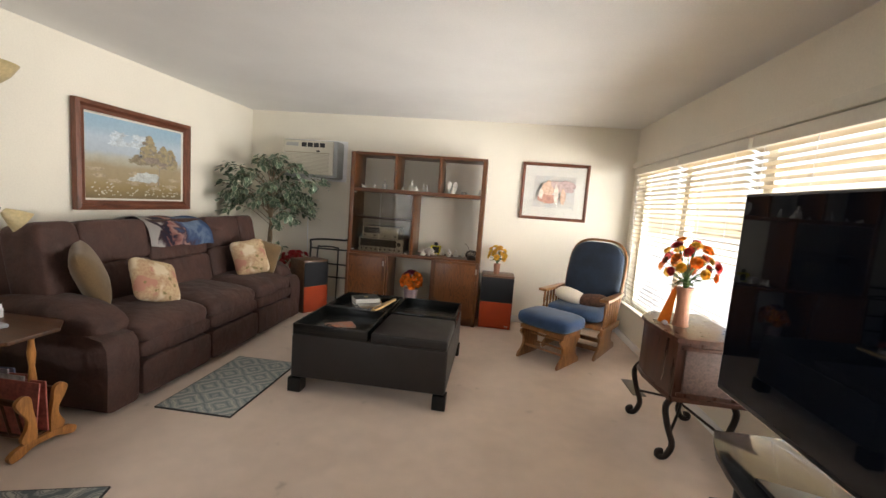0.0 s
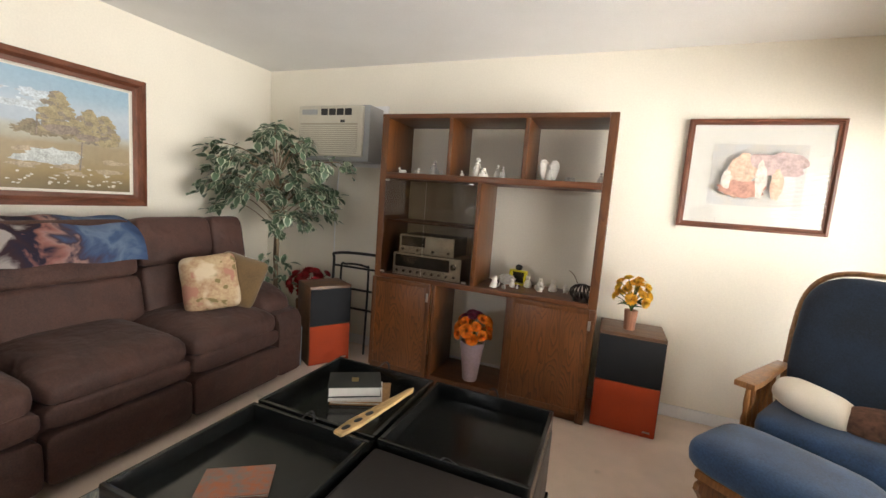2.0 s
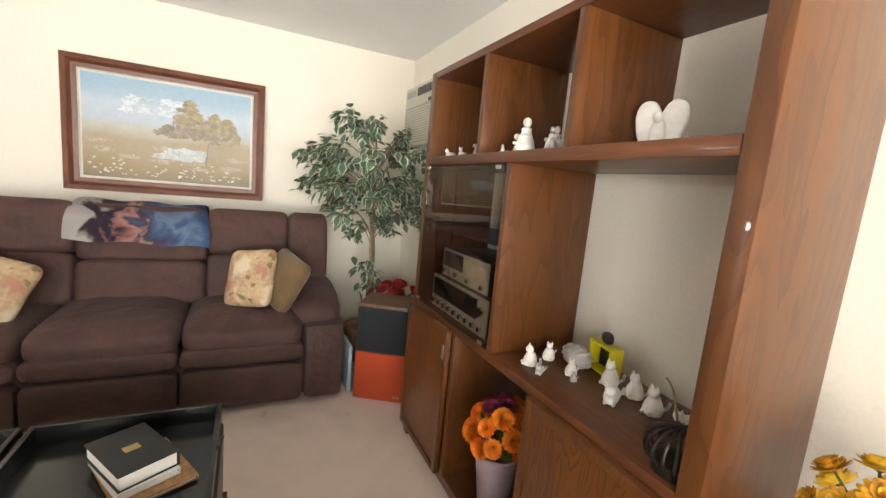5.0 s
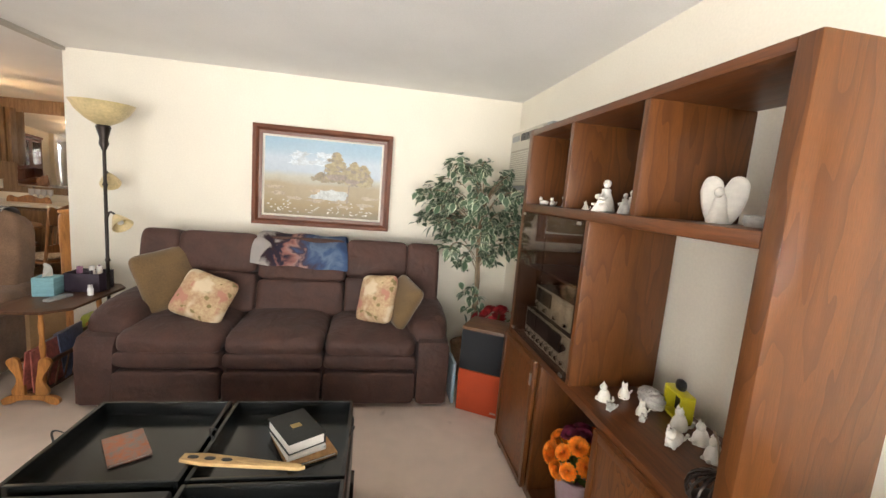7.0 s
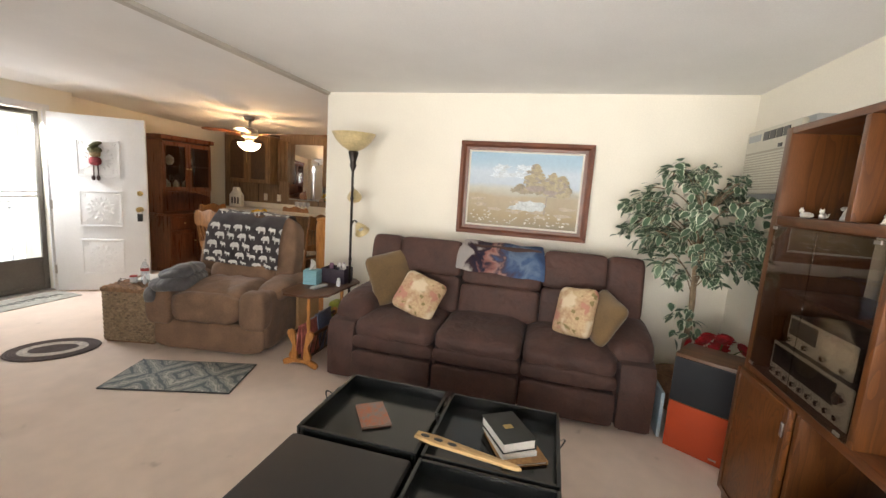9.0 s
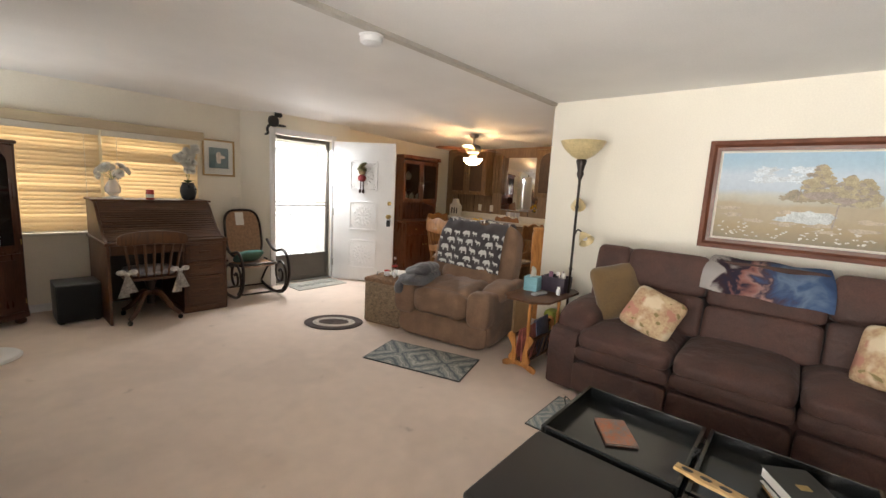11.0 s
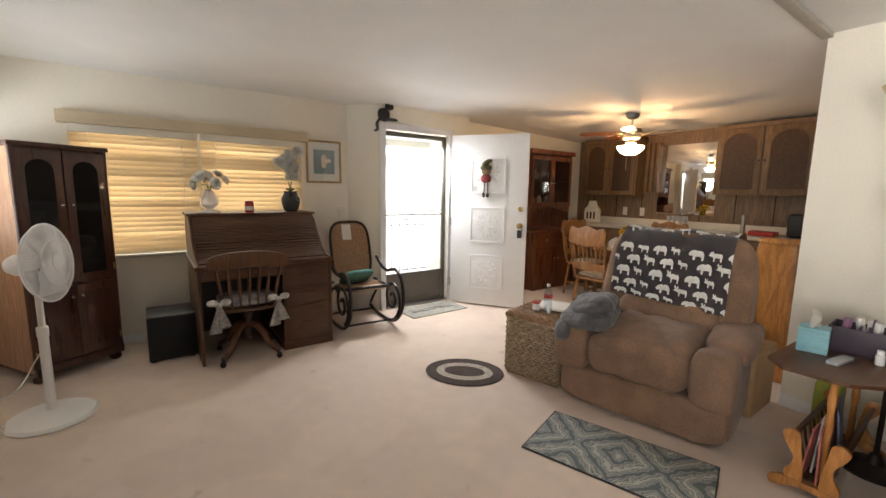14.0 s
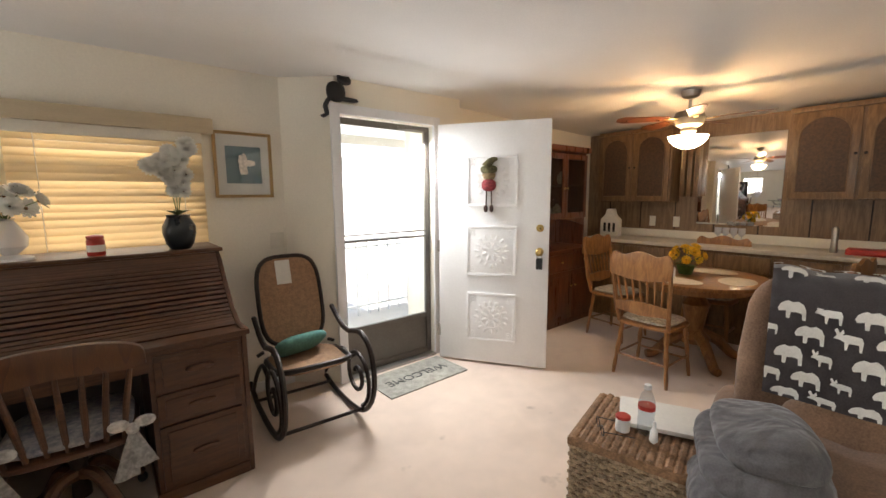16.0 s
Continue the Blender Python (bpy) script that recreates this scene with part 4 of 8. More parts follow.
def painting():
    p = thing("landscape_painting", WEST + 0.012, 3.115, 1.513, 90, "framed landscape painting of trees beside a pond", "painting")
    frame_moulding(p, 0.98, 0.665, 0.075, 0.05, M_FRAME)
    frame_moulding(p, 0.95, 0.635, 0.022, 0.022, M_LINEN, name="liner")
    c = part("canvas", box(-0.485, 0.485, -0.012, -0.004, -0.325, 0.325), M_CANVAS, p)
    cols = {"pond": (0.50, 0.53, 0.52), "far_trees": (0.24, 0.20, 0.13), "tree": (0.35, 0.29, 0.17), "shade": (0.26, 0.22, 0.17), "path": (0.40, 0.32, 0.22), "flowers": (0.58, 0.54, 0.46), "mill": (0.27, 0.22, 0.18), "cloud": (0.52, 0.58, 0.62)}
    bms = {k: bmesh.new() for k in cols}
    for k in range(10):
        rs = random.Random(k + 700)
        blob(bms["cloud"], -0.06 + rs.uniform(-0.17, 0.2), 0.15 + rs.uniform(-0.04, 0.06), 0.07, 0.025, -0.0124, 0.4, 18, seed=k)
    for k in range(12):
        rs = random.Random(k + 900)
        blob(bms["path"], rs.uniform(-0.4, 0.4), -0.17 + rs.uniform(-0.06, 0.08), 0.07, 0.016, -0.01255, 0.4, 14, seed=k)
    blob(bms["pond"], 0.09, -0.13, 0.13, 0.045, -0.0140, 0.2, seed=3)
    blob(bms["pond"], -0.02, -0.15, 0.10, 0.02, -0.0145, 0.2, seed=4)
    for k in range(14):
        blob(bms["far_trees"], -0.02 + random.Random(k).uniform(-0.09, 0.30), 0.01 + random.Random(k + 50).uniform(-0.02, 0.03), 0.05, 0.02, -0.0130, 0.35, seed=k)
    for tx, tz, s in ((0.10, 0.085, 1.05), (0.25, 0.055, 0.85), (0.33, 0.045, 0.8)):
        for k in range(120):
            rs = random.Random(int(tx * 100) + k)
            q = rs.random()
            wd = 0.085 * math.sin(math.pi * (0.30 + 0.62 * q)) * s * rs.uniform(0.5, 1)
            blob(bms["tree" if k % 3 else "shade"], tx + rs.uniform(-wd, wd), tz - 0.08 + q * 0.21 * s, 0.026 * (1.2 - 0.6 * q), 0.014, -0.0135, 0.4, 12, seed=k + 9)
    blob(bms["mill"], 0.11, 0.025, 0.085, 0.028, -0.0147, 0.12, 8, seed=2)
    blob(bms["mill"], 0.24, -0.005, 0.06, 0.02, -0.0147, 0.12, 8, seed=5)
    for a, b in (((0.20, -0.20), (0.22, 0.02)), ((0.21, -0.05), (0.27, 0.03)), ((0.0, -0.02), (0.01, 0.09)), ((-0.03, 0.03), (0.04, 0.06))):
        tube(bms["mill"], [(a[0], -0.0147, a[1]), (b[0], -0.0147, b[1])], 0.004, 4, 0.3)
    for k in range(70):
        rs = random.Random(k + 300)
        blob(bms["flowers"], rs.uniform(-0.44, 0.44), -0.29 + 0.10 * rs.random() ** 2, 0.006 + 0.006 * rs.random(), 0.005, -0.0127, 0.4, 7, seed=k)
    for k, bm in bms.items():
        part("painted_" + k, bm, mat("paint_" + k, cols[k], 0.5, var=0.3, scale=30, fine=120, bump=0.2), c)["kind"] = "stuff"


painting()


def print_picture(x, y, z, rz, w, h, wd, fm, mats, label, shapes, glassy=True):
    p = thing("framed_print", x, y, z, rz, label, "picture")
    frame_moulding(p, w, h, wd, 0.025, fm)
    part("mat_board", box(-w / 2, w / 2, -0.010, -0.004, -h / 2, h / 2), mats[0], p)
    q = part("print", box(-w * 0.34, w * 0.34, -0.013, -0.0105, -h * 0.31, h * 0.31), mats[1], p)
    for n, (cx, cz, rx, rzz, c, sd) in enumerate(shapes):
        bm = bmesh.new()
        blob(bm, cx, cz, rx, rzz, -0.0136, 0.18, 22, seed=sd)
        part("printed_shape", bm, c, q)
    g = part("pane", box(-w / 2, w / 2, -0.024, -0.022, -h / 2, h / 2), M_GLASS, p)
    g.visible_shadow = False


M_MATB = mat("mat_board", (0.68, 0.67, 0.62), 0.9, var=0.03, bump=0.1)
M_PASTEL = mat("pastel_print", (0.52, 0.54, 0.55), 0.8, scale=9, col2=(0.62, 0.58, 0.52), bump=0)
ctl = [mat("print_" + n, c, 0.8, var=0.25, scale=25, bump=0) for n, c in (("terracotta", (0.48, 0.26, 0.20)), ("peach", (0.62, 0.44, 0.33)), ("mauve", (0.50, 0.38, 0.36)), ("pale", (0.68, 0.62, 0.55)))]
print_picture(0.75, NORTH - 0.004, 1.578, 0, 0.685, 0.58, 0.035, M_FRAME, (M_MATB, M_PASTEL), "large framed pastel print in a wooden frame", [(0.08, 0.06, 0.15, 0.07, ctl[2], 5), (-0.08, 0.0, 0.07, 0.12, ctl[1], 2), (-0.06, -0.08, 0.12, 0.05, ctl[0], 3), (-0.15, -0.03, 0.025, 0.06, ctl[3], 8), (0.02, -0.02, 0.03, 0.10, ctl[3], 4), (0.10, -0.05, 0.03, 0.09, ctl[1], 6)])
M_GILT = mat("gilt_frame", (0.42, 0.27, 0.11), 0.4, 0.4, var=0.2, bump=0.2)
M_TEAL = mat("teal_print", (0.10, 0.17, 0.19), 0.8, scale=12, bump=0)
print_picture(-1.23, SOUTH + 0.004, 1.673, 180, 0.335, 0.405, 0.02, M_GILT, (M_MATB, M_TEAL), "small gilt framed print of a pale bird on teal", [(-0.01, 0.0, 0.03, 0.075, ctl[3], 5), (0.025, 0.015, 0.05, 0.022, ctl[3], 7)])


# ---- television corner ----
def television():
    t = thing("television", 1.14, 1.0, 0, -90.2, "large flat-screen television with a dark reflecting screen", "television")
    part("bezel", box(-0.745, 0.745, -0.018, 0.02, 0.65, 1.485, bev=0.005), M_BLACK, t)
    part("screen", box(-0.735, 0.735, -0.0225, -0.0185, 0.668, 1.475), M_SCREEN, t)
    part("back_cover", box(-0.55, 0.55, 0.015, 0.085, 0.74, 1.35, bev=0.02), M_BLACK, t)
    for x in (-0.7475, 0.7455):
        part("edge_strip", box(x, x + 0.002, -0.018, 0.02, 0.65, 1.485), M_CHROME, t)
    part("edge_strip", box(-0.745, 0.745, -0.018, 0.02, 0.6475, 0.6495), M_CHROME, t)
    part("neck", box(-0.05, 0.05, 0.0, 0.04, 0.516, 0.66, bev=0.005), M_BLACK, t)
    part("foot", prism(bmesh.new(), [(-0.30, -0.10), (0.30, -0.10), (0.22, 0.13), (-0.22, 0.13)], "z", 0.5005, 0.516, 0.003), M_BLACK, t)


television()
def tv_stand():
    s = thing("tv_stand", 1.27, 1.12, 0, 0, "low black bow-front television stand with a glass top", "stand")
    arc = [(-0.315 + 0.125 * (abs(t / 10) ** 2.4), 0.52 * t / 10) for t in range(-10, 11)]
    outline = arc + [(0.28, 0.52), (0.28, -0.52)]
    part("top", prism(bmesh.new(), outline, "z", 0.480, 0.50, 0.004), mat("black_glass", (0.012, 0.014, 0.018), 0.12, var=0.1, bump=0), s)
    part("shelf", prism(bmesh.new(), [(x * 0.96, y * 0.96) for x, y in outline], "z", 0.20, 0.215, 0.003), M_BLACK, s)
    part("base", prism(bmesh.new(), [(x * 0.96, y * 0.96) for x, y in outline], "z", 0.0, 0.05, 0.003), M_BLACK, s)
    for x, y in ((-0.10, -0.44), (-0.10, 0.44), (0.22, -0.46), (0.22, 0.46)):
        part("post", tube(bmesh.new(), [(x, y, 0.02), (x, y, 0.482)], 0.025, 12), M_BLACK, s)


tv_stand()
single("disc_player", box(1.10, 1.42, 0.95, 1.40, 0.216, 0.27, bev=0.006), M_BLACK, "slim black disc player on the stand's shelf", "player")


# ---- recliner and its blanket ----
def recliner():
    r = thing("recliner_chair", -2.395, 0.655, 0, 11, "worn tan microfibre recliner armchair", "armchair")
    part("base", box(-0.42, 0.36, -0.44, 0.44, 0.03, 0.30, bev=0.04), M_RECL, r)
    part("footrest_panel", soft(bmesh.new(), (0.40, 0, 0.15), (0.13, 0.95, 0.25), 0.2, 0.35, nu=48, bulge=lambda p: p + Vector((0.008 * math.cos(p.y * 20), 0, 0))), M_RECL, r)
    part("seat_cushion", soft(bmesh.new(), (0.12, 0, 0.415), (0.72, 0.59, 0.25), 0.28, 0.45, nu=44, nv=20, bulge=lambda p: p + Vector((0, 0, 0.03 * (1 - (p.x / 0.33) ** 2) + 0.008 * math.cos(p.y * 31)))), M_RECL, r)
    part("front_roll", soft(bmesh.new(), (0.44, 0, 0.40), (0.16, 0.57, 0.25), 0.28, 0.5, nu=64, nv=18, bulge=lambda p: p + Vector((0.014 * math.cos(p.y * 33), 0, 0))), M_RECL, r)
    for sy in (-1, 1):
        part("arm_panel", soft(bmesh.new(), (0.02, sy * 0.40, 0.28), (0.82, 0.19, 0.50), 0.25, 0.3), M_RECL, r)
        part("arm_pillow", soft(bmesh.new(), (-0.06, sy * 0.41, 0.515), (0.66, 0.25, 0.16), 0.45, 0.75, bulge=lambda p: p + Vector((0, 0, -0.04 * max(0, p.x) / 0.4))), M_RECL, r)
        part("front_arm_pad", soft(bmesh.new(), (0.425, sy * 0.395, 0.395), (0.17, 0.225, 0.33), 0.35, 0.55), M_RECL, r)
    back = Matrix.Translation((-0.28, 0, 0.74)) @ Matrix.Rotation(radians(-16), 4, "Y")
    part("backrest", soft(bmesh.new(), (0, 0, 0.0), (0.26, 0.93, 0.75), 0.22, 0.3, nu=36, m=back, bulge=lambda p: Vector((p.x, p.y * (1 - 0.10 * max(0, p.z / 0.37) ** 2), p.z))), M_RECL, r)
    part("lumbar_cushion", soft(bmesh.new(), (0.09, 0, -0.22), (0.20, 0.62, 0.26), 0.35, 0.6, m=back), M_RECL, r)
    part("head_cushion", soft(bmesh.new(), (0.03, 0, 0.17), (0.20, 0.80, 0.34), 0.3, 0.5, m=back), M_RECL, r)
    return r


RECL = recliner()
M_THROW = mat("charcoal_fleece", (0.11, 0.095, 0.10), 0.95, var=0.2, scale=12, fine=200, bump=0.4, sheen=0.4)
M_FLEECEW = mat("white_fleece_print", (0.70, 0.69, 0.66), 0.95, var=0.08, scale=30, fine=200, bump=0.3)


def animal_blanket():
    line = drape([(-0.47, 0, 0.82), (-0.51, 0, 0.95), (-0.49, 0, 1.08), (-0.40, 0, 1.135), (-0.27, 0, 1.12), (-0.16, 0, 1.02), (-0.11, 0, 0.90), (-0.08, 0, 0.77), (-0.06, 0, 0.68)])
    W0, W1 = -0.37, 0.34

    def surf(u, v, off=0.0):
        p = line(u)
        d = (line(min(1, u + 0.02)) - line(max(0, u - 0.02))).normalized()
        n = Vector((-d.z, 0, d.x)) * -1
        if n.z < 0 and u < 0.5 or n.x < 0 and u > 0.6:
            n = -n
        w = 0.008 * math.sin(11 * v + 3 * u) + 0.005 * math.sin(23 * v)
        return p + n * (off + w) + Vector((0, W0 + (W1 - W0) * v, -0.05 * u * u * v))
    m = RECL.matrix_basis
    b = new("animal_blanket")
    b.empty_display_size = 0.1
    b.matrix_basis = m
    tagged(b, "charcoal fleece blanket with white bear and moose print over the recliner", "blanket")
    part("fleece", sheet(bmesh.new(), surf, 30, 30, 0.01), M_THROW, b)
    bear = [(0, .25), (.08, .38), (.2, .45), (.35, .5), (.5, .47), (.7, .52), (.88, .45), (.97, .3), (.97, 0), (.85, 0), (.83, .18), (.65, .2), (.45, .18), (.42, 0), (.3, 0), (.28, .2), (.15, .18), (.05, .17)]
    moose = [(0, .3), (.1, .42), (.02, .55), (.1, .62), (.2, .48), (.3, .6), (.34, .48), (.28, .42), (.45, .45), (.9, .42), (.97, .3), (.93, 0), (.85, 0), (.83, .2), (.5, .2), (.45, 0), (.38, 0), (.36, .22), (.2, .28)]
    k = 0
    for row in range(8):
        for c in range(7):
            k += 1
            shape = bear if (row + c) % 2 else moose
            s = (0.125 if (row + c) % 2 else 0.115) * (1.0 if (row * 3 + c) % 4 else 0.75)
            u0, v0 = 0.40 + row * 0.08, -0.04 + c * 0.155 + (0.075 if row % 2 else 0)
            bm = bmesh.new()
            pts = [(u0 + (0.3 - z) * s * 1.0, v0 + x * s) for x, z in shape]
            pts = [(min(0.995, u), min(1.0, max(0.0, v))) for u, v in pts]
            if max(p[1] for p in pts) - min(p[1] for p in pts) < 0.03 or max(p[0] for p in pts) - min(p[0] for p in pts) < 0.02:
                continue
            f = bm.faces.new([bm.verts.new((u, v, 0)) for u, v in pts])
            bmesh.ops.triangulate(bm, faces=[f])
            bmesh.ops.subdivide_edges(bm, edges=bm.edges[:], cuts=2)
            for v in bm.verts:
                v.co = surf(v.co.x, v.co.y, 0.0075)
            part("printed_animal", bm, M_FLEECEW, b)


animal_blanket()
M_GREYBL = mat("grey_knit", (0.10, 0.095, 0.10), 0.95, var=0.25, scale=10, fine=160, bump=0.5, sheen=0.3)

creases(M_GREYBL, 9, 0.9)


def folded_blanket():
    def rumple(p):
        return p + Vector((0.02 * math.sin(14 * p.y + 5 * p.x), 0.015 * math.sin(12 * p.x), 0.018 * math.sin(11 * p.x + 9 * p.y) + 0.012 * math.sin(23 * p.y)))
    m = pose(-2.07, 0.345, 0.545, 4, 6, 14)
    b = new("folded_blanket")
    b.matrix_basis = m
    tagged(b, "rumpled grey blanket heaped on the recliner's arm", "blanket")
    part("lower_fold", soft(bmesh.new(), (0, 0, 0.02), (0.50, 0.36, 0.13), 0.6, 0.8, nu=40, nv=18, bulge=rumple), M_GREYBL, b)
    part("upper_fold", soft(bmesh.new(), (-0.03, 0.02, 0.09), (0.42, 0.30, 0.12), 0.6, 0.9, nu=40, nv=18, bulge=rumple), M_GREYBL, b)
    part("hanging_fold", soft(bmesh.new(), (0.12, -0.12, -0.06), (0.28, 0.16, 0.20), 0.7, 0.9, nu=30, nv=16, bulge=rumple), M_GREYBL, b)


folded_blanket()

# ---- wicker chest ----
M_WICKER = mat("seagrass_wicker", (0.28, 0.165, 0.092), 0.85, var=0.4, scale=25, fine=120, bump=0.5, rnd=1)


M_WICKER_PALE = mat("bleached_wicker", (0.36, 0.27, 0.18), 0.85, var=0.5, scale=30, fine=140, bump=0.5, rnd=1)


def wicker_chest():
    c = thing("wicker_chest", -2.09, -0.055, 0, 13.5, "woven seagrass chest with a hinged lid", "chest")
    X0, X1, Y0, Y1, H = -0.22, 0.22, -0.215, 0.215, 0.49
    part("body", box(X0 + 0.01, X1 - 0.01, Y0 + 0.01, Y1 - 0.01, 0.0, H - 0.05), M_WICKER, c)
    rows = 22
    for i in range(rows):
        z = 0.015 + i * (H - 0.06) / rows + 0.012
        bm = bmesh.new()
        n = 20
        for side in range(4):
            pts = []
            for k in range(n + 1):
                t = k / n
                w = 0.005 * (1 if (k + i) % 2 else -1)
                if side == 0: p = (X1 + w, Y0 + (Y1 - Y0) * t, z)
                elif side == 1: p = (X1 - (X1 - X0) * t, Y1 + w, z)
                elif side == 2: p = (X0 - w, Y1 - (Y1 - Y0) * t, z)
                else: p = (X0 + (X1 - X0) * t, Y0 - w, z)
                pts.append(p)
            tube(bm, pts, 0.0088, 6, 1.1)
        part("woven_band", bm, M_WICKER_PALE, c)
    lid = part("lid", box(X0 - 0.012, X1 + 0.012, Y0 - 0.012, Y1 + 0.012, H - 0.045, H - 0.01, bev=0.008), M_WICKER, c)
    for i in range(14):
        y = Y0 + 0.012 + i * (Y1 - Y0 - 0.024) / 13
        bm = tube(bmesh.new(), [(X0 - 0.008 + (X1 - X0 + 0.016) * k / 16, y, H - 0.010 + 0.004 * (1 if (k + i) % 2 else -1)) for k in range(17)], 0.014, 6, 0.5)
        part("woven_strand", bm, M_WICKER, lid)


wicker_chest()
CH = pose(-2.09, -0.055, 0.497, 0, 0, 13.5)
M_CLEARPL = glass("clear_plastic", (0.86, 0.90, 0.93))
M_PAPER = mat("paper", (0.72, 0.70, 0.65), 0.9, var=0.05, bump=0.1)
M_RED = mat("red_enamel", (0.42, 0.03, 0.02), 0.4, var=0.1, bump=0.05)


def bottle():
    b = new("water_bottle")
    b.matrix_basis = CH @ pose(0.05, 0.03, 0)
    tagged(b, "half-full clear plastic water bottle on the wicker chest", "bottle")
    part("body", lathe(bmesh.new(), [(0.028, 0), (0.032, 0.006), (0.032, 0.06), (0.029, 0.075), (0.032, 0.09), (0.032, 0.13), (0.022, 0.165), (0.012, 0.18), (0.012, 0.19)], 20), M_CLEARPL, b)
    part("cap", lathe(bmesh.new(), [(0.014, 0.188), (0.014, 0.205), (0.012, 0.207)], 16), M_WHITE, b, "white screw cap")
    part("paper_label", lathe(bmesh.new(), [(0.0325, 0.105), (0.0325, 0.122)], 20), M_RED, b, "red and white label")


bottle()
t = new("tin_can")
t.matrix_basis = CH @ pose(0.08, -0.05, 0)
tagged(t, "small red and white tin on the wicker chest", "tin")
part("body", lathe(bmesh.new(), [(0.028, 0), (0.028, 0.05), (0.026, 0.052)], 20), M_WHITE, t)
part("lid", lathe(bmesh.new(), [(0.029, 0.0525), (0.029, 0.062), (0.027, 0.064)], 20), M_RED, t)
single("drawing_pad", box(-0.12, 0.12, -0.16, 0.16, 0, 0.018, bev=0.002), M_PAPER, "white paper pad lying on the wicker chest", "paper", m=CH @ pose(-0.10, 0.06, 0, 0, 0, 12))
single("squeeze_tube", lathe(bmesh.new(), [(0.006, 0), (0.016, 0.012), (0.014, 0.05), (0.008, 0.058), (0.005, 0.09), (0, 0.092)], 14), M_WHITE, "small white squeeze tube on the wicker chest", "tube", m=CH @ pose(0.11, 0.07, 0))
g = new("reading_glasses")
g.matrix_basis = CH @ pose(0.15, -0.12, 0.003, 0, 0, 30)
tagged(g, "folded dark reading glasses on the wicker chest", "glasses")
for sx in (-1, 1):
    part("rim", tube(bmesh.new(), [(sx * 0.033 + 0.024 * math.cos(k * math.pi / 6), 0, 0.022 + 0.018 * math.sin(k * math.pi / 6)) for k in range(13)], 0.002, 5), M_BLACK, g)
    part("temple", tube(bmesh.new(), [(sx * 0.058, 0, 0.03), (sx * 0.055, 0.06, 0.02), (sx * 0.05, 0.12, 0.008)], 0.002, 5), M_BLACK, g)


# ---- end table with a magazine rack, and what stands on it ----
def end_table():
    e = thing("magazine_table", -2.385, 1.555, 0, 0, "pine end table with a slatted magazine rack below", "end table")
    part("tabletop", prism(bmesh.new(), [(-0.38, -0.13), (-0.29, -0.215), (0.27, -0.235), (0.37, -0.15), (0.365, 0.08), (0.26, 0.185), (-0.29, 0.19), (-0.38, 0.11)], "z", 0.572, 0.592, 0.006), M_WALNUT, e)
    # each end: two shaped stiles, a scrolled foot and a thin back board between them
    stile = [(0.028, 0.05), (0.075, 0.05), (0.10, 0.085), (0.075, 0.135), (0.072, 0.18), (0.105, 0.235), (0.118, 0.275), (0.09, 0.30), (0.055, 0.285), (0.045, 0.22), (0.032, 0.14)]
    curve = [(p.x, p.y) for p in smooth_pts([(a, b, 0) for a, b in stile + stile[:1]], 4)][:-1]
    foot = [(-0.145, 0.0), (-0.155, 0.03), (-0.12, 0.055), (-0.07, 0.062), (0.07, 0.062), (0.12, 0.055), (0.155, 0.03), (0.145, 0.0), (0.10, 0.008), (0.05, 0.03), (-0.05, 0.03), (-0.10, 0.008)]
    base = [(p.x, p.y) for p in smooth_pts([(a, b, 0) for a, b in foot + foot[:1]], 3)][:-1]
    for sx in (-1, 1):
        x = sx * 0.345
        for sy in (-1, 1):
            part("end_stile", prism(bmesh.new(), [(sy * a, b) for a, b in curve], "x", x - 0.011, x + 0.011, 0.003), M_PINE, e, "scroll-cut pine stile")
        part("end_foot", prism(bmesh.new(), base, "x", x - 0.0135, x + 0.0135, 0.003), M_PINE, e, "scrolled pine foot")
        part("post", lathe(bmesh.new(), [(0.016, 0.06), (0.014, 0.20), (0.012, 0.27), (0.018, 0.33), (0.012, 0.40), (0.018, 0.47), (0.012, 0.53), (0.017, 0.572)], 14, Matrix.Translation((sx * 0.27, 0.02, 0))), M_PINE, e)
    part("rack_floor", box(-0.333, 0.333, -0.055, 0.055, 0.062, 0.075), M_WALNUT, e)
    for sy in (-1, 1):
        for i in range(9):
            part("spindle", tube(bmesh.new(), [(-0.30 + 0.075 * i, sy * 0.05, 0.07), (-0.30 + 0.075 * i, sy * 0.085, 0.255)], 0.006, 6), M_WALNUT, e)
        part("rack_rail", box(-0.333, 0.333, -0.009, 0.009, -0.012, 0.012, bev=0.003), M_WALNUT, e, m=pose(0, sy * 0.085, 0.26, 0, 0, 0))


end_table()
for i in range(6):
    c = random.choice([(0.30, 0.28, 0.33), (0.5, 0.5, 0.52), (0.10, 0.12, 0.2), (0.4, 0.12, 0.10), (0.55, 0.5, 0.4)])
    single("magazine", box(-0.14, 0.14, -0.004, 0.004, 0, 0.26 + 0.02 * (i % 3), bev=0.002), mat("magazine_cover", c, 0.35, var=0.4, scale=14, bump=0), "glossy magazine standing in the rack", "magazine", m=pose(-2.27 - 0.05 * (i % 3 - 1) * 2, 1.515 + i * 0.016, 0.077, -6 + 2.4 * i, 0, 1.5 * i), group="magazines in the rack")
TT = 0.5925


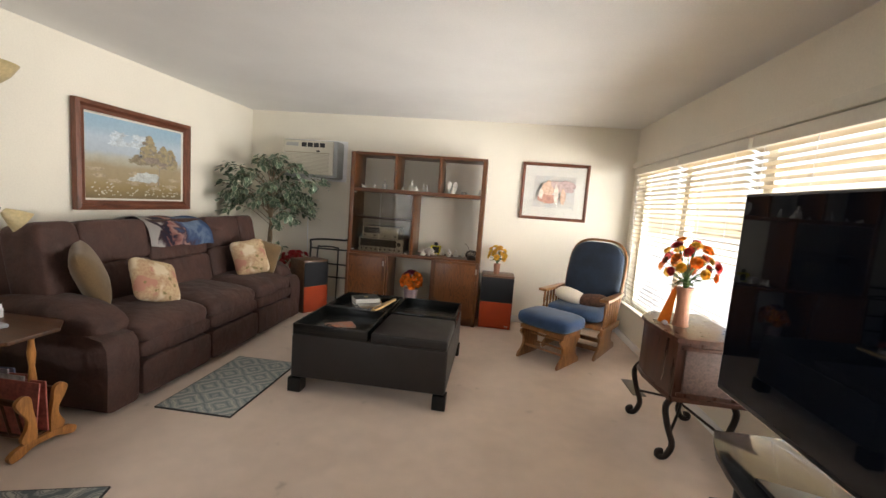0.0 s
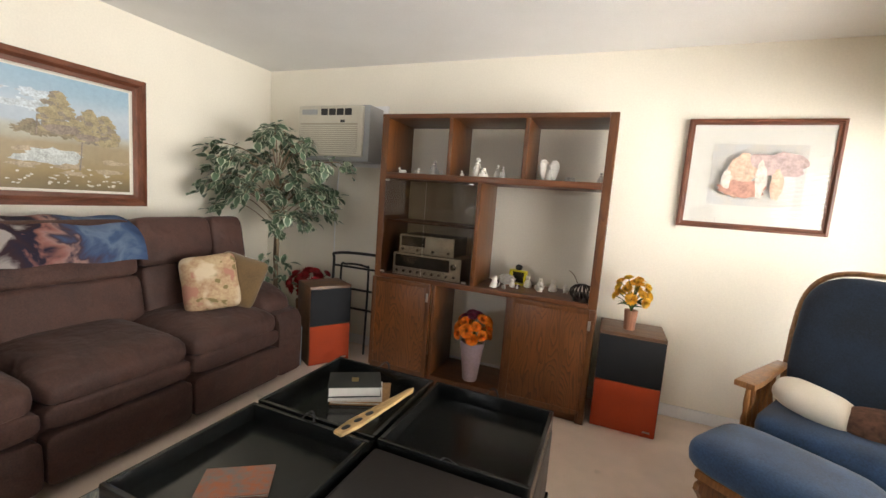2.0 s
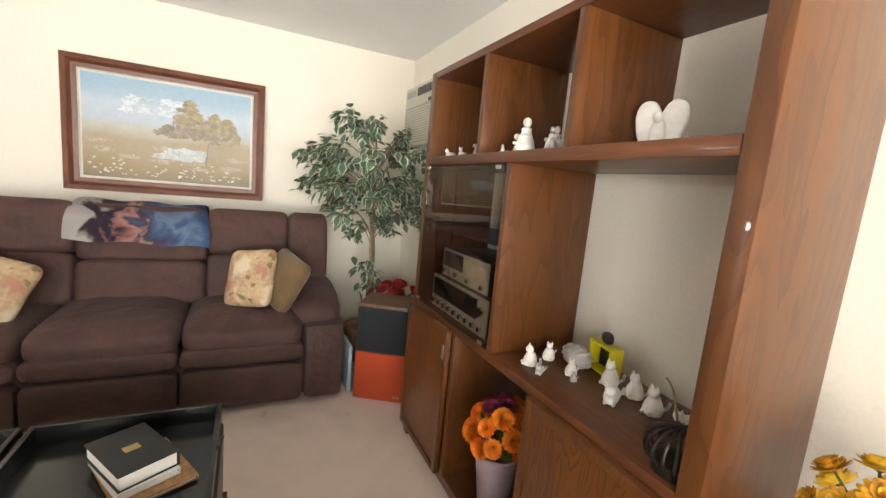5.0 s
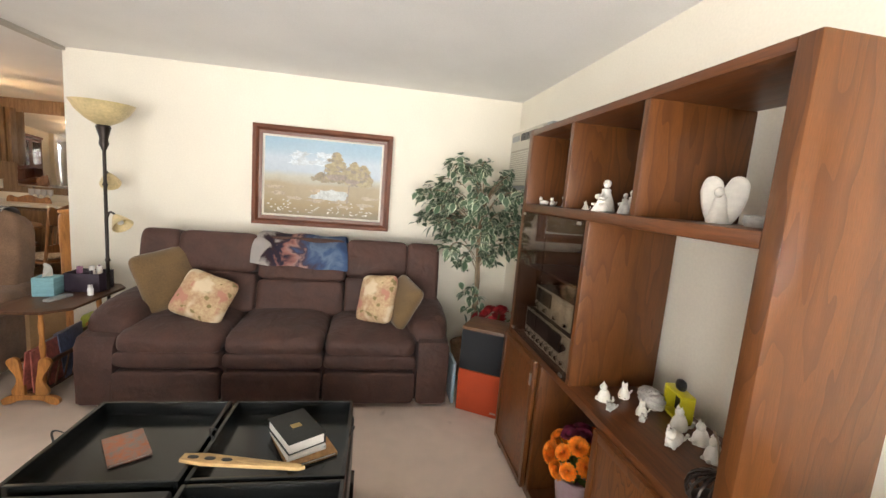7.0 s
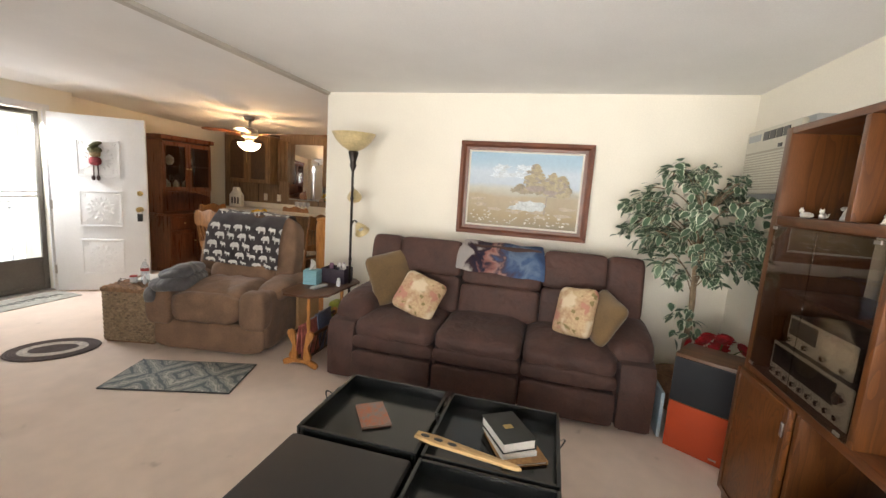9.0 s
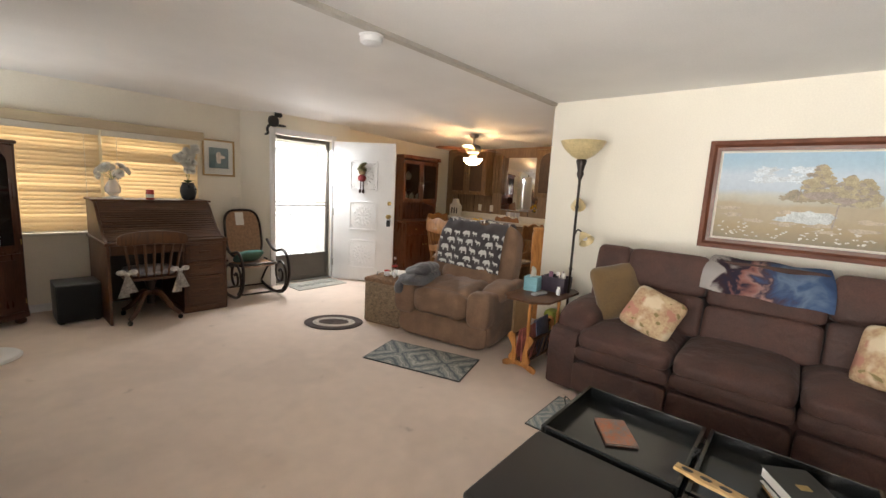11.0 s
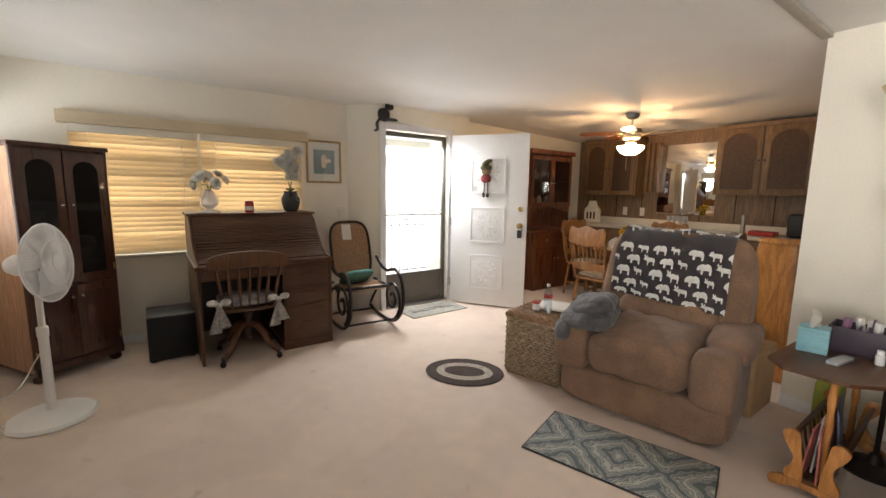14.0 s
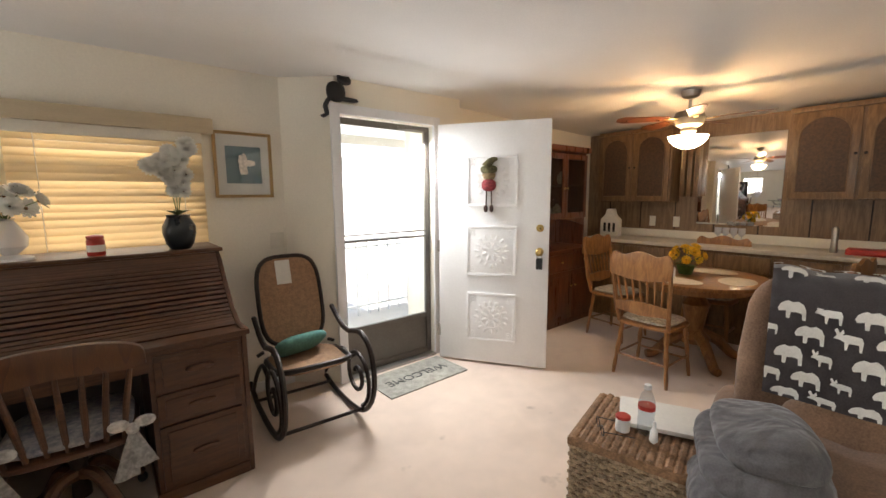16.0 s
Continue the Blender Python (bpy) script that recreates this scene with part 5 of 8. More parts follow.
def tissue_box():
    t = thing("tissue_box", -2.40, 1.425, TT, 8, "pale blue striped tissue box with a tissue pulled up", "tissue box")
    part("carton", box(-0.06, 0.06, -0.06, 0.06, 0, 0.125, bev=0.003), mat("pale_blue_card", (0.22, 0.44, 0.50), 0.6, var=0.2, scale=5, stretch=(1, 1, 12), bump=0), t)
    bm = sheet(bmesh.new(), lambda u, v: Vector(((u - 0.5) * 0.07 * (1.2 - v), 0.02 * math.sin(6 * u + 2 * v), 0.125 + 0.07 * v + 0.02 * math.sin(5 * u) * v)), 8, 6, 0.002)
    part("tissue", bm, M_PAPER, t, "white paper tissue")


tissue_box()


def organizer():
    o = thing("desk_organizer", -2.575, 1.565, TT, 92, "dark purple organizer box full of small things", "organizer")
    W, D, H = 0.11, 0.09, 0.13
    mp = mat("dark_purple_box", (0.035, 0.022, 0.035), 0.5, var=0.2, bump=0.1)
    part("base", box(-W, W, -D, D, 0, 0.008), mp, o)
    for a, b, c, d in ((-W, W, -D, -D + 0.006), (-W, W, D - 0.006, D), (-W, -W + 0.006, -D + 0.0065, D - 0.0065), (W - 0.006, W, -D + 0.0065, D - 0.0065), (-0.003, 0.003, -D + 0.0065, D - 0.0065)):
        part("divider" if a == -0.003 else "side_panel", box(a, b, c, d, 0.0085, H, bev=0.001), mp, o)
    for i in range(8):
        c = random.choice([(0.4, 0.1, 0.12), (0.7, 0.68, 0.65), (0.08, 0.08, 0.1), (0.25, 0.12, 0.2)])
        mm = mat("small_item", c, 0.4, var=0.1, bump=0)
        x, y = random.uniform(-0.08, 0.08), random.uniform(-0.06, 0.06)
        part("pen" if i % 2 else "bottle", tube(bmesh.new(), [(x, y, 0.01), (x + random.uniform(-0.02, 0.02), y, 0.14 + 0.03 * random.random())], 0.006 if i % 2 else 0.018, 8), mm, o)


organizer()
single("remote_control", box(-0.085, 0.085, -0.024, 0.024, 0, 0.02, bev=0.008), M_GREYPL, "grey remote control lying on the end table", "remote", m=pose(-2.30, 1.55, TT, 0, 0, -10))
single("pill_bottle", lathe(bmesh.new(), [(0.017, 0), (0.018, 0.045), (0.012, 0.05), (0.014, 0.052), (0.014, 0.07), (0, 0.071)], 14), M_WHITE, "small white bottle on the end table", "bottle", m=pose(-2.42, 1.665, TT))
single("paper_bag", soft(bmesh.new(), (0, 0, 0.17), (0.16, 0.12, 0.34), 0.35, 0.3), mat("lime_plastic", (0.32, 0.36, 0.05), 0.5, var=0.2, bump=0.1), "lime green bag standing behind the end table", "bag", m=pose(-2.80, 1.45, 0.0))


def torchiere():
    t = thing("floor_lamp", -2.57, 1.69, 0, 0, "dark bronze torchiere floor lamp with amber glass shades", "floor lamp")
    amber = mat("amber_glass", (0.62, 0.50, 0.27), 0.35, var=0.2, scale=9, bump=0.05)
    part("base", lathe(bmesh.new(), [(0.14, 0), (0.14, 0.015), (0.11, 0.03), (0.04, 0.045), (0.02, 0.09)], 28), M_IRON, t)
    part("pole", lathe(bmesh.new(), [(0.011, 0.05), (0.011, 0.80), (0.018, 0.81), (0.011, 0.83), (0.011, 1.33), (0.017, 1.35), (0.011, 1.37), (0.011, 1.58), (0.03, 1.63), (0.024, 1.66), (0.044, 1.74), (0.036, 1.76)], 18), M_IRON, t)
    part("shade", lathe(bmesh.new(), [(0.03, 1.75), (0.05, 1.76), (0.10, 1.79), (0.15, 1.84), (0.185, 1.90), (0.18, 1.90), (0.145, 1.845), (0.095, 1.80), (0.03, 1.765)], 32), amber, t, "wide amber glass bowl shade")
    for z, an, tip in ((1.40, 200, -1), (1.12, 60, 1)):
        dx, dy = math.cos(radians(an)) * 0.10, math.sin(radians(an)) * 0.10
        a = part("lamp_arm", tube(bmesh.new(), smooth_pts([(0, 0, z - 0.02), (dx * 0.4, dy * 0.4, z + 0.04), (dx * 0.9, dy * 0.9, z + 0.03)], 5), 0.007), M_IRON, t)
        m = Matrix.Translation((dx, dy, z + 0.02)) @ Matrix.Rotation(radians(130), 4, Vector((-dy, dx, 0)))
        part("small_shade", lathe(bmesh.new(), [(0.018, 0), (0.03, 0.02), (0.05, 0.06), (0.066, 0.10), (0.062, 0.10), (0.045, 0.06), (0.02, 0.02)], 20, m), amber, a)
        part("bulb", lathe(bmesh.new(), [(0.012, 0.01), (0.022, 0.05), (0.018, 0.075), (0, 0.085)], 14, m), M_WHITE, a)


torchiere()


# ---- rugs ----
def rug_material(name, a, b, c, scale, rot=0):
    m = bpy.data.materials.new(name)
    m.use_nodes = True
    N, L = m.node_tree.nodes, m.node_tree.links
    p = N["Principled BSDF"]
    p.inputs["Roughness"].default_value = 0.95
    tc, mp = N.new("ShaderNodeTexCoord"), N.new("ShaderNodeMapping")
    mp.inputs["Scale"].default_value = (scale, scale * 1.1, 1)
    L.new(tc.outputs["Object"], mp.inputs[0])
    sp = N.new("ShaderNodeSeparateXYZ")
    L.new(mp.outputs[0], sp.inputs[0])
    tri = []
    for k in (0, 1):
        q = N.new("ShaderNodeMath")
        q.operation = "PINGPONG"
        q.inputs[1].default_value = 1.0
        L.new(sp.outputs[k], q.inputs[0])
        tri.append(q)
    s = N.new("ShaderNodeMath")
    L.new(tri[0].outputs[0], s.inputs[0])
    L.new(tri[1].outputs[0], s.inputs[1])
    n = N.new("ShaderNodeTexNoise")
    n.inputs["Scale"].default_value, n.inputs["Detail"].default_value = 16, 4
    L.new(tc.outputs["Object"], n.inputs["Vector"])
    ad = N.new("ShaderNodeMath")
    ad.operation = "MULTIPLY_ADD"
    ad.inputs[1].default_value = 0.55
    L.new(n.outputs["Fac"], ad.inputs[0])
    L.new(s.outputs[0], ad.inputs[2])
    md = N.new("ShaderNodeMath")
    md.operation = "PINGPONG"
    md.inputs[1].default_value = 0.30
    L.new(ad.outputs[0], md.inputs[0])
    r = N.new("ShaderNodeValToRGB")
    e = r.color_ramp.elements
    e[0].position, e[0].color = 0.05, (*a, 1)
    e[1].position, e[1].color = 0.27, (*b, 1)
    e.new(0.11).color = (*c, 1)
    e.new(0.15).color = (*a, 1)
    e.new(0.20).color = (*b, 1)
    e.new(0.23).color = (*a, 1)
    L.new(md.outputs[0], r.inputs[0])
    L.new(r.outputs[0], p.inputs["Base Color"])
    bp = N.new("ShaderNodeBump")
    bp.inputs["Strength"].default_value = 0.4
    f = N.new("ShaderNodeTexNoise")
    f.inputs["Scale"].default_value = 250
    L.new(tc.outputs["Object"], f.inputs["Vector"])
    L.new(f.outputs["Fac"], bp.inputs["Height"])
    L.new(bp.outputs[0], p.inputs["Normal"])
    return m


M_RUG = rug_material("grey_kilim", (0.12, 0.14, 0.145), (0.44, 0.43, 0.38), (0.34, 0.35, 0.33), 4.3)
M_RUG2 = rug_material("grey_lattice", (0.19, 0.23, 0.24), (0.50, 0.49, 0.44), (0.40, 0.41, 0.39), 8.5)
M_EDGE = mat("dark_rug_edge", (0.05, 0.05, 0.05), 0.95, var=0.1, bump=0.2)


def rug(name, cx, cy, rz, w, l, material, label):
    r = thing(name, cx, cy, 0, rz, label, "rug")
    part("rug_face", box(-w / 2 + 0.006, w / 2 - 0.006, -l / 2 + 0.006, l / 2 - 0.006, 0.001, 0.011, bev=0.003), material, r)
    bm = bmesh.new()
    for a, b, c, d in ((-w / 2, w / 2, -l / 2, -l / 2 + 0.006), (-w / 2, w / 2, l / 2 - 0.006, l / 2), (-w / 2, -w / 2 + 0.006, -l / 2 + 0.006, l / 2 - 0.006), (w / 2 - 0.006, w / 2, -l / 2 + 0.006, l / 2 - 0.006)):
        bx(bm, a, b, c, d, 0, 0.009)
    part("binding", bm, M_EDGE, r)


rug("accent_rug", -1.573, 0.889, 17.3, 0.47, 0.875, M_RUG, "small grey and cream patterned rug before the recliner")
rug("accent_rug", -1.60, 2.44, 0.5, 0.49, 0.85, M_RUG2, "small grey lattice rug between sofa and ottoman")


def oval_rug():
    r = thing("braided_rug", -1.55, -0.375, 0, 134, "oval braided rug in brown and cream rings", "rug")
    dark, light = mat("brown_braid", (0.085, 0.062, 0.055), 0.95, var=0.3, scale=40, bump=0.5), mat("cream_braid", (0.50, 0.45, 0.39), 0.95, var=0.3, scale=40, bump=0.5)
    for i in range(11):
        a, b = 0.29 - i * 0.0205, 0.225 - i * 0.0205
        if b < 0.01 or a < 0.02:
            break
        pts = [(a * math.cos(t * math.pi / 24), max(0.004, b) * math.sin(t * math.pi / 24), 0.006) for t in range(49)]
        part("braid", tube(bmesh.new(), pts, 0.0115, 6, 0.55), light if 4 <= i <= 6 else dark, r)
    part("braid", tube(bmesh.new(), [(-0.085, 0, 0.006), (0, 0, 0.007), (0.085, 0, 0.006)], 0.0125, 6, 0.55), dark, r)


oval_rug()


def door_mat():
    r = thing("door_mat", -2.30, -1.93, 0, 1, "grey doormat with dark lettering inside the front door", "doormat")
    part("mat", box(-0.38, 0.38, -0.20, 0.20, 0, 0.010, bev=0.003), mat("grey_mat", (0.33, 0.32, 0.28), 0.95, var=0.3, scale=14, fine=150, bump=0.4), r)
    cu = bpy.data.curves.new("words", "FONT")
    cu.body, cu.size, cu.align_x, cu.align_y, cu.extrude = "WELCOME", 0.12, "CENTER", "CENTER", 0.001
    ob = new("lettering", cu)
    ob.parent = r
    ob.matrix_basis = pose(0, 0, 0.0115)
    cu.materials.append(M_BLACK)


door_mat()


# ---- plants and flowers ----
M_BARK = mat("ficus_bark", (0.22, 0.16, 0.10), 0.85, var=0.3, scale=20, bump=0.5)


def leaf_mesh(l=0.075, w=0.03, material=None, rim=None, name="leaf"):
    bm = bmesh.new()
    n = 5
    mid, lft, rgt, li, ri = [], [], [], [], []
    for i in range(n + 1):
        t = i / n
        h = w * math.sin(math.pi * min(1, t * 0.94 + 0.06)) * (1 - 0.25 * t)
        z = -0.25 * l * t * t
        mid.append(bm.verts.new((l * t, 0, z)))
        lft.append(bm.verts.new((l * t, h, z + 0.12 * h)))
        rgt.append(bm.verts.new((l * t, -h, z + 0.12 * h)))
        li.append(bm.verts.new((l * t, h * 0.74, z + 0.09 * h)))
        ri.append(bm.verts.new((l * t, -h * 0.74, z + 0.09 * h)))
    for i in range(n):
        bm.faces.new((mid[i], mid[i + 1], li[i + 1], li[i]))
        bm.faces.new((ri[i], ri[i + 1], mid[i + 1], mid[i]))
        for a, b in ((li, lft), (rgt, ri)):
            f = bm.faces.new((a[i], a[i + 1], b[i + 1], b[i]))
            f.material_index = 1
    me = bpy.data.meshes.new(name)
    bm.to_mesh(me)
    bm.free()
    me.materials.append(material)
    me.materials.append(rim or material)
    me.shade_smooth()
    return me


M_LEAF = mat("ficus_leaf", (0.062, 0.105, 0.058), 0.45, var=0.4, scale=14, bump=0.1, rnd=1)
M_LEAFRIM = mat("pale_leaf_edge", (0.52, 0.56, 0.42), 0.5, var=0.2, scale=20, bump=0.05)


def ficus():
    f = thing("ficus_tree", -2.52, 4.40, 0, 0, "artificial variegated ficus tree in a basket behind the sofa", "plant")
    part("pot", lathe(bmesh.new(), [(0.12, 0), (0.13, 0.01), (0.16, 0.24), (0.165, 0.26), (0.15, 0.26), (0.14, 0.22), (0, 0.22)], 24), M_WICKER, f)
    rs = random.Random(7)
    trunk = part("trunk", tube(bmesh.new(), smooth_pts([(0, 0, 0.2), (0.03, 0.0, 0.5), (0.0, 0.02, 0.8), (0.05, -0.02, 1.1), (0.02, 0, 1.42)], 5), [0.022 - 0.0005 * i for i in range(21)], 8), M_BARK, f)
    part("trunk", tube(bmesh.new(), smooth_pts([(0.03, 0.03, 0.2), (-0.02, 0.04, 0.55), (0.05, -0.01, 0.85), (-0.03, 0.01, 1.25)], 5), 0.013, 8), M_BARK, f)
    me = leaf_mesh(0.076, 0.030, M_LEAF, M_LEAFRIM)
    spots = []
    for k in range(50):
        while True:
            q = Vector((rs.uniform(-1, 1), rs.uniform(-1, 1), rs.uniform(-1, 1)))
            if 0.35 < q.length < 1:
                break
        p2 = Vector((0.04 + 0.58 * q.x, -0.05 + 0.40 * q.y, 1.39 + 0.41 * q.z))
        p0 = Vector((0.02, 0, max(0.85, min(1.38, p2.z - 0.22))))
        an = math.atan2(p2.y, p2.x)
        p1 = (p0 + p2) / 2 + Vector((0, 0, 0.06))
        pts = smooth_pts([p0, p1, p2, p2 + Vector((0.07 * math.cos(an), 0.07 * math.sin(an), -0.06))], 5)
        part("branch", tube(bmesh.new(), pts, 0.004, 5), M_BARK, trunk)
        for i in range(7, len(pts)):
            for _ in range(3):
                spots.append((pts[i] + Vector((rs.uniform(-0.05, 0.05), rs.uniform(-0.05, 0.05), rs.uniform(-0.04, 0.04))), an + rs.uniform(-1.4, 1.4), rs.uniform(-25, 60)))
    for k in range(36):
        spots.append((Vector((rs.uniform(-0.10, 0.20), rs.uniform(-0.12, 0.05), rs.uniform(0.55, 0.78))), rs.uniform(0, 6.3), rs.uniform(0, 60)))
    rs.shuffle(spots)
    spots = [s for s in spots if -2.52 + s[0].x > -2.95 and s[0].y < 0.34]
    rest = bmesh.new()
    for i, (p, an, tilt) in enumerate(spots):
        m = Matrix.Translation(p) @ Matrix.Rotation(an, 4, "Z") @ Matrix.Rotation(radians(tilt), 4, "Y") @ Matrix.Rotation(rs.uniform(-0.6, 0.6), 4, "X") @ Matrix.Scale(rs.uniform(0.75, 1.2), 4)
        if i < 300:
            o = new("leaf", me)
            o.parent, o.matrix_basis = f, m
        else:
            n0 = len(rest.verts)
            rest.from_mesh(me)
            rest.verts.ensure_lookup_table()
            for v in rest.verts[n0:]:
                v.co = m @ v.co
    mm = bpy.data.meshes.new("foliage")
    rest.to_mesh(mm)
    rest.free()
    mm.materials.append(M_LEAF)
    mm.materials.append(M_LEAFRIM)
    o = new("foliage", mm)
    o.parent = f
    o["kind"] = "stuff"


ficus()


def bloom_mesh(name, r, layers, petals, material, core):
    bm = bmesh.new()
    for la in range(layers):
        t = la / max(1, layers)
        for k in range(petals):
            an = 2 * math.pi * (k + 0.5 * la) / petals
            m = Matrix.Rotation(an, 4, "Z") @ Matrix.Rotation(-radians(10 + 65 * t), 4, "Y")
            ln, wd = r * (1 - 0.35 * t), r * 0.30
            vs = [bm.verts.new(m @ Vector(c)) for c in ((0.08 * r, 0, 0), (0.5 * ln, wd, 0.05 * r), (ln, 0.3 * wd, 0.12 * r), (ln, -0.3 * wd, 0.12 * r), (0.5 * ln, -wd, 0.05 * r))]
            bm.faces.new(vs)
    n0 = len(bm.faces)
    soft(bm, (0, 0, 0.08 * r), (0.36 * r, 0.36 * r, 0.26 * r), 1, nu=8, nv=5)
    bm.faces.ensure_lookup_table()
    for f in bm.faces[n0:]:
        f.material_index = 1
    me = bpy.data.meshes.new(name)
    bm.to_mesh(me)
    bm.free()
    me.materials.append(material)
    me.materials.append(core)
    return me


PET = {n: mat("petal_" + n, c, 0.7, var=0.3, scale=30, bump=0.05, rnd=1) for n, c in {"orange": (0.80, 0.22, 0.01), "gold": (0.74, 0.40, 0.03), "plum": (0.18, 0.012, 0.05), "red": (0.50, 0.03, 0.02), "yellow": (0.80, 0.50, 0.03), "white": (0.86, 0.85, 0.80), "rust": (0.55, 0.12, 0.03), "crimson": (0.32, 0.01, 0.015)}.items()}
PET["white"] = translucent("petal_white", (0.88, 0.87, 0.82), 0.25)
M_CORE = mat("flower_core", (0.16, 0.07, 0.02), 0.8, var=0.3, bump=0.2)
M_STEM = mat("stem_green", (0.07, 0.13, 0.03), 0.6, var=0.3, bump=0.1)
BLOOM = {n: bloom_mesh("bloom", 0.045, 7, 14, PET[n], PET[n]) if n in ("orange", "plum") else bloom_mesh("bloom", 0.045, 4, 12, PET[n], M_CORE) for n in PET}
STEMLEAF = leaf_mesh(0.10, 0.022, M_STEM)


def bouquet(parent, z0, height, spread, blooms, seed, size=1.0, leaves=6):
    """Blooms set over a ball that sits on the vase's mouth."""
    rs = random.Random(seed)
    n = len(blooms)
    for k, name in enumerate(blooms):
        dz = 1 - 1.35 * (k + 0.5) / n
        rad = math.sqrt(max(0, 1 - dz * dz))
        an = k * 2.4
        d = Vector((rad * math.cos(an), rad * math.sin(an), dz))
        p = Vector((0, 0, z0 + height * 0.5)) + Vector((d.x * spread, d.y * spread, d.z * height * 0.62)) * rs.uniform(0.82, 1.08)
        st = part("stem", tube(bmesh.new(), smooth_pts([(0, 0, z0 - 0.02), (p.x * 0.3, p.y * 0.3, (z0 + p.z) / 2), p], 4), 0.0025, 5), M_STEM, parent)
        o = new("bloom", BLOOM[name])
        o.parent = st
        o.matrix_basis = Matrix.Translation(p) @ Matrix.Rotation(an, 4, "Z") @ Matrix.Rotation(math.acos(max(-1, min(1, dz))) * 0.85, 4, "Y") @ Matrix.Scale(size * rs.uniform(0.8, 1.2), 4)
    for k in range(leaves):
        o = new("leaf", STEMLEAF)
        o.parent = parent
        o.matrix_basis = Matrix.Translation((0, 0, z0 + 0.01 + 0.02 * (k % 3))) @ Matrix.Rotation(k * 2.4 + 0.4, 4, "Z") @ Matrix.Rotation(radians(-10), 4, "Y")


M_LILAC = mat("lilac_ceramic", (0.34, 0.26, 0.29), 0.4, var=0.12, scale=8, bump=0.05)
M_TERRA = mat("ribbed_terracotta", (0.42, 0.20, 0.12), 0.6, var=0.25, scale=3, stretch=(30, 30, 1), bump=0.6)
v = thing("flower_vase", -0.79, 4.46, 0.0805, 0, "lilac ceramic vase of orange and plum mums", "vase")
part("vase", lathe(bmesh.new(), [(0.045, 0), (0.05, 0.005), (0.062, 0.10), (0.078, 0.22), (0.084, 0.27), (0.08, 0.275), (0.07, 0.22), (0, 0.2)], 28), M_LILAC, v)
bouquet(v, 0.25, 0.20, 0.105, ["plum", "plum", "plum", "orange", "plum"] + ["orange"] * 20, 3, 1.0, 3)
v = thing("flower_vase", 0.17, 4.55, 0.6005, 0, "ribbed terracotta vase of golden sunflowers on the speaker", "vase")
part("vase", lathe(bmesh.new(), [(0.030, 0), (0.032, 0.004), (0.034, 0.06), (0.038, 0.12), (0.034, 0.12), (0, 0.10)], 28), M_TERRA, v)
bouquet(v, 0.13, 0.16, 0.10, ["gold", "yellow", "gold", "gold"] * 5, 5, 0.72, 8)
v = thing("poinsettia", -2.24, 4.52, 0, 0, "dark red artificial poinsettia behind the speaker", "plant")
part("pot", lathe(bmesh.new(), [(0.08, 0), (0.11, 0.40), (0.10, 0.40), (0, 0.36)], 20), M_WICKER, v)
bouquet(v, 0.42, 0.20, 0.16, ["crimson"] * 13, 9, 1.3, 5)

# ---- figurines in the shelf unit ----
M_GREYCER = mat("grey_ceramic", (0.42, 0.40, 0.37), 0.4, var=0.25, scale=20, bump=0.1)


def cat_figurine(x, y, z, rz, s, material, label, lying=False):
    bm = bmesh.new()
    if lying:
        soft(bm, (0, 0, 0.025), (0.11, 0.05, 0.05), 0.9, nu=14, nv=10)
    else:
        lathe(bm, [(0.03, 0), (0.034, 0.01), (0.03, 0.035), (0.018, 0.06), (0, 0.068)], 14)
    hx = 0.045 if lying else 0.008
    hz = 0.06 if lying else 0.075
    soft(bm, (hx, 0, hz), (0.038, 0.034, 0.034), 0.95, nu=12, nv=8)
    for sy in (-1, 1):
        lathe(bm, [(0.008, 0), (0, 0.018)], 6, Matrix.Translation((hx, sy * 0.011, hz + 0.012)))
        soft(bm, (0.028, sy * 0.013, 0.008), (0.03, 0.014, 0.016), 0.9, nu=8, nv=6)
    tube(bm, smooth_pts([(-0.03, 0.01, 0.01), (-0.045, 0.02, 0.02), (-0.04, 0.03, 0.045)], 4), 0.006, 6)
    return single("cat_figurine", bm, material, label, "figurine", m=pose(x, y, z, 0, 0, rz) @ Matrix.Scale(s * 0.66, 4), group="figurines in the shelf unit")


for x, y, rz, s, mm, ly in ((-0.678, 4.466, -120, 1.1, M_CERAMIC, 0), (-0.70, 4.565, -50, 1.0, M_CERAMIC, 0), (-0.396, 4.545, -60, 1.3, M_CERAMIC, 1), (-0.485, 4.635, -90, 1.25, M_CERAMIC, 0), (-0.40, 4.645, -100, 1.2, M_CERAMIC, 0), (-0.314, 4.615, -90, 1.25, M_CERAMIC, 0), (-0.535, 4.53, -60, 0.5, M_GREYCER, 0), (-0.575, 4.555, -60, 0.9, M_CERAMIC, 0), (-0.61, 4.455, -60, 0.75, M_GREYCER, 1), (-0.23, 4.63, -90, 1.1, M_CERAMIC, 1)):
    cat_figurine(x, y, 0.7505, rz, s, mm, "small white ceramic cat figurine on the shelf" if mm == M_CERAMIC else "small grey ceramic animal figurine on the shelf", bool(ly))
for x, rz, s in ((-1.40, -150, 0.75), (-1.29, -40, 0.75), (-1.10, -90, 0.5), (-0.955, -90, 0.55)):
    cat_figurine(x, 4.44, 1.4655, rz, s, M_CERAMIC, "small white ceramic bird figurine on the upper shelf", x < -1.2)


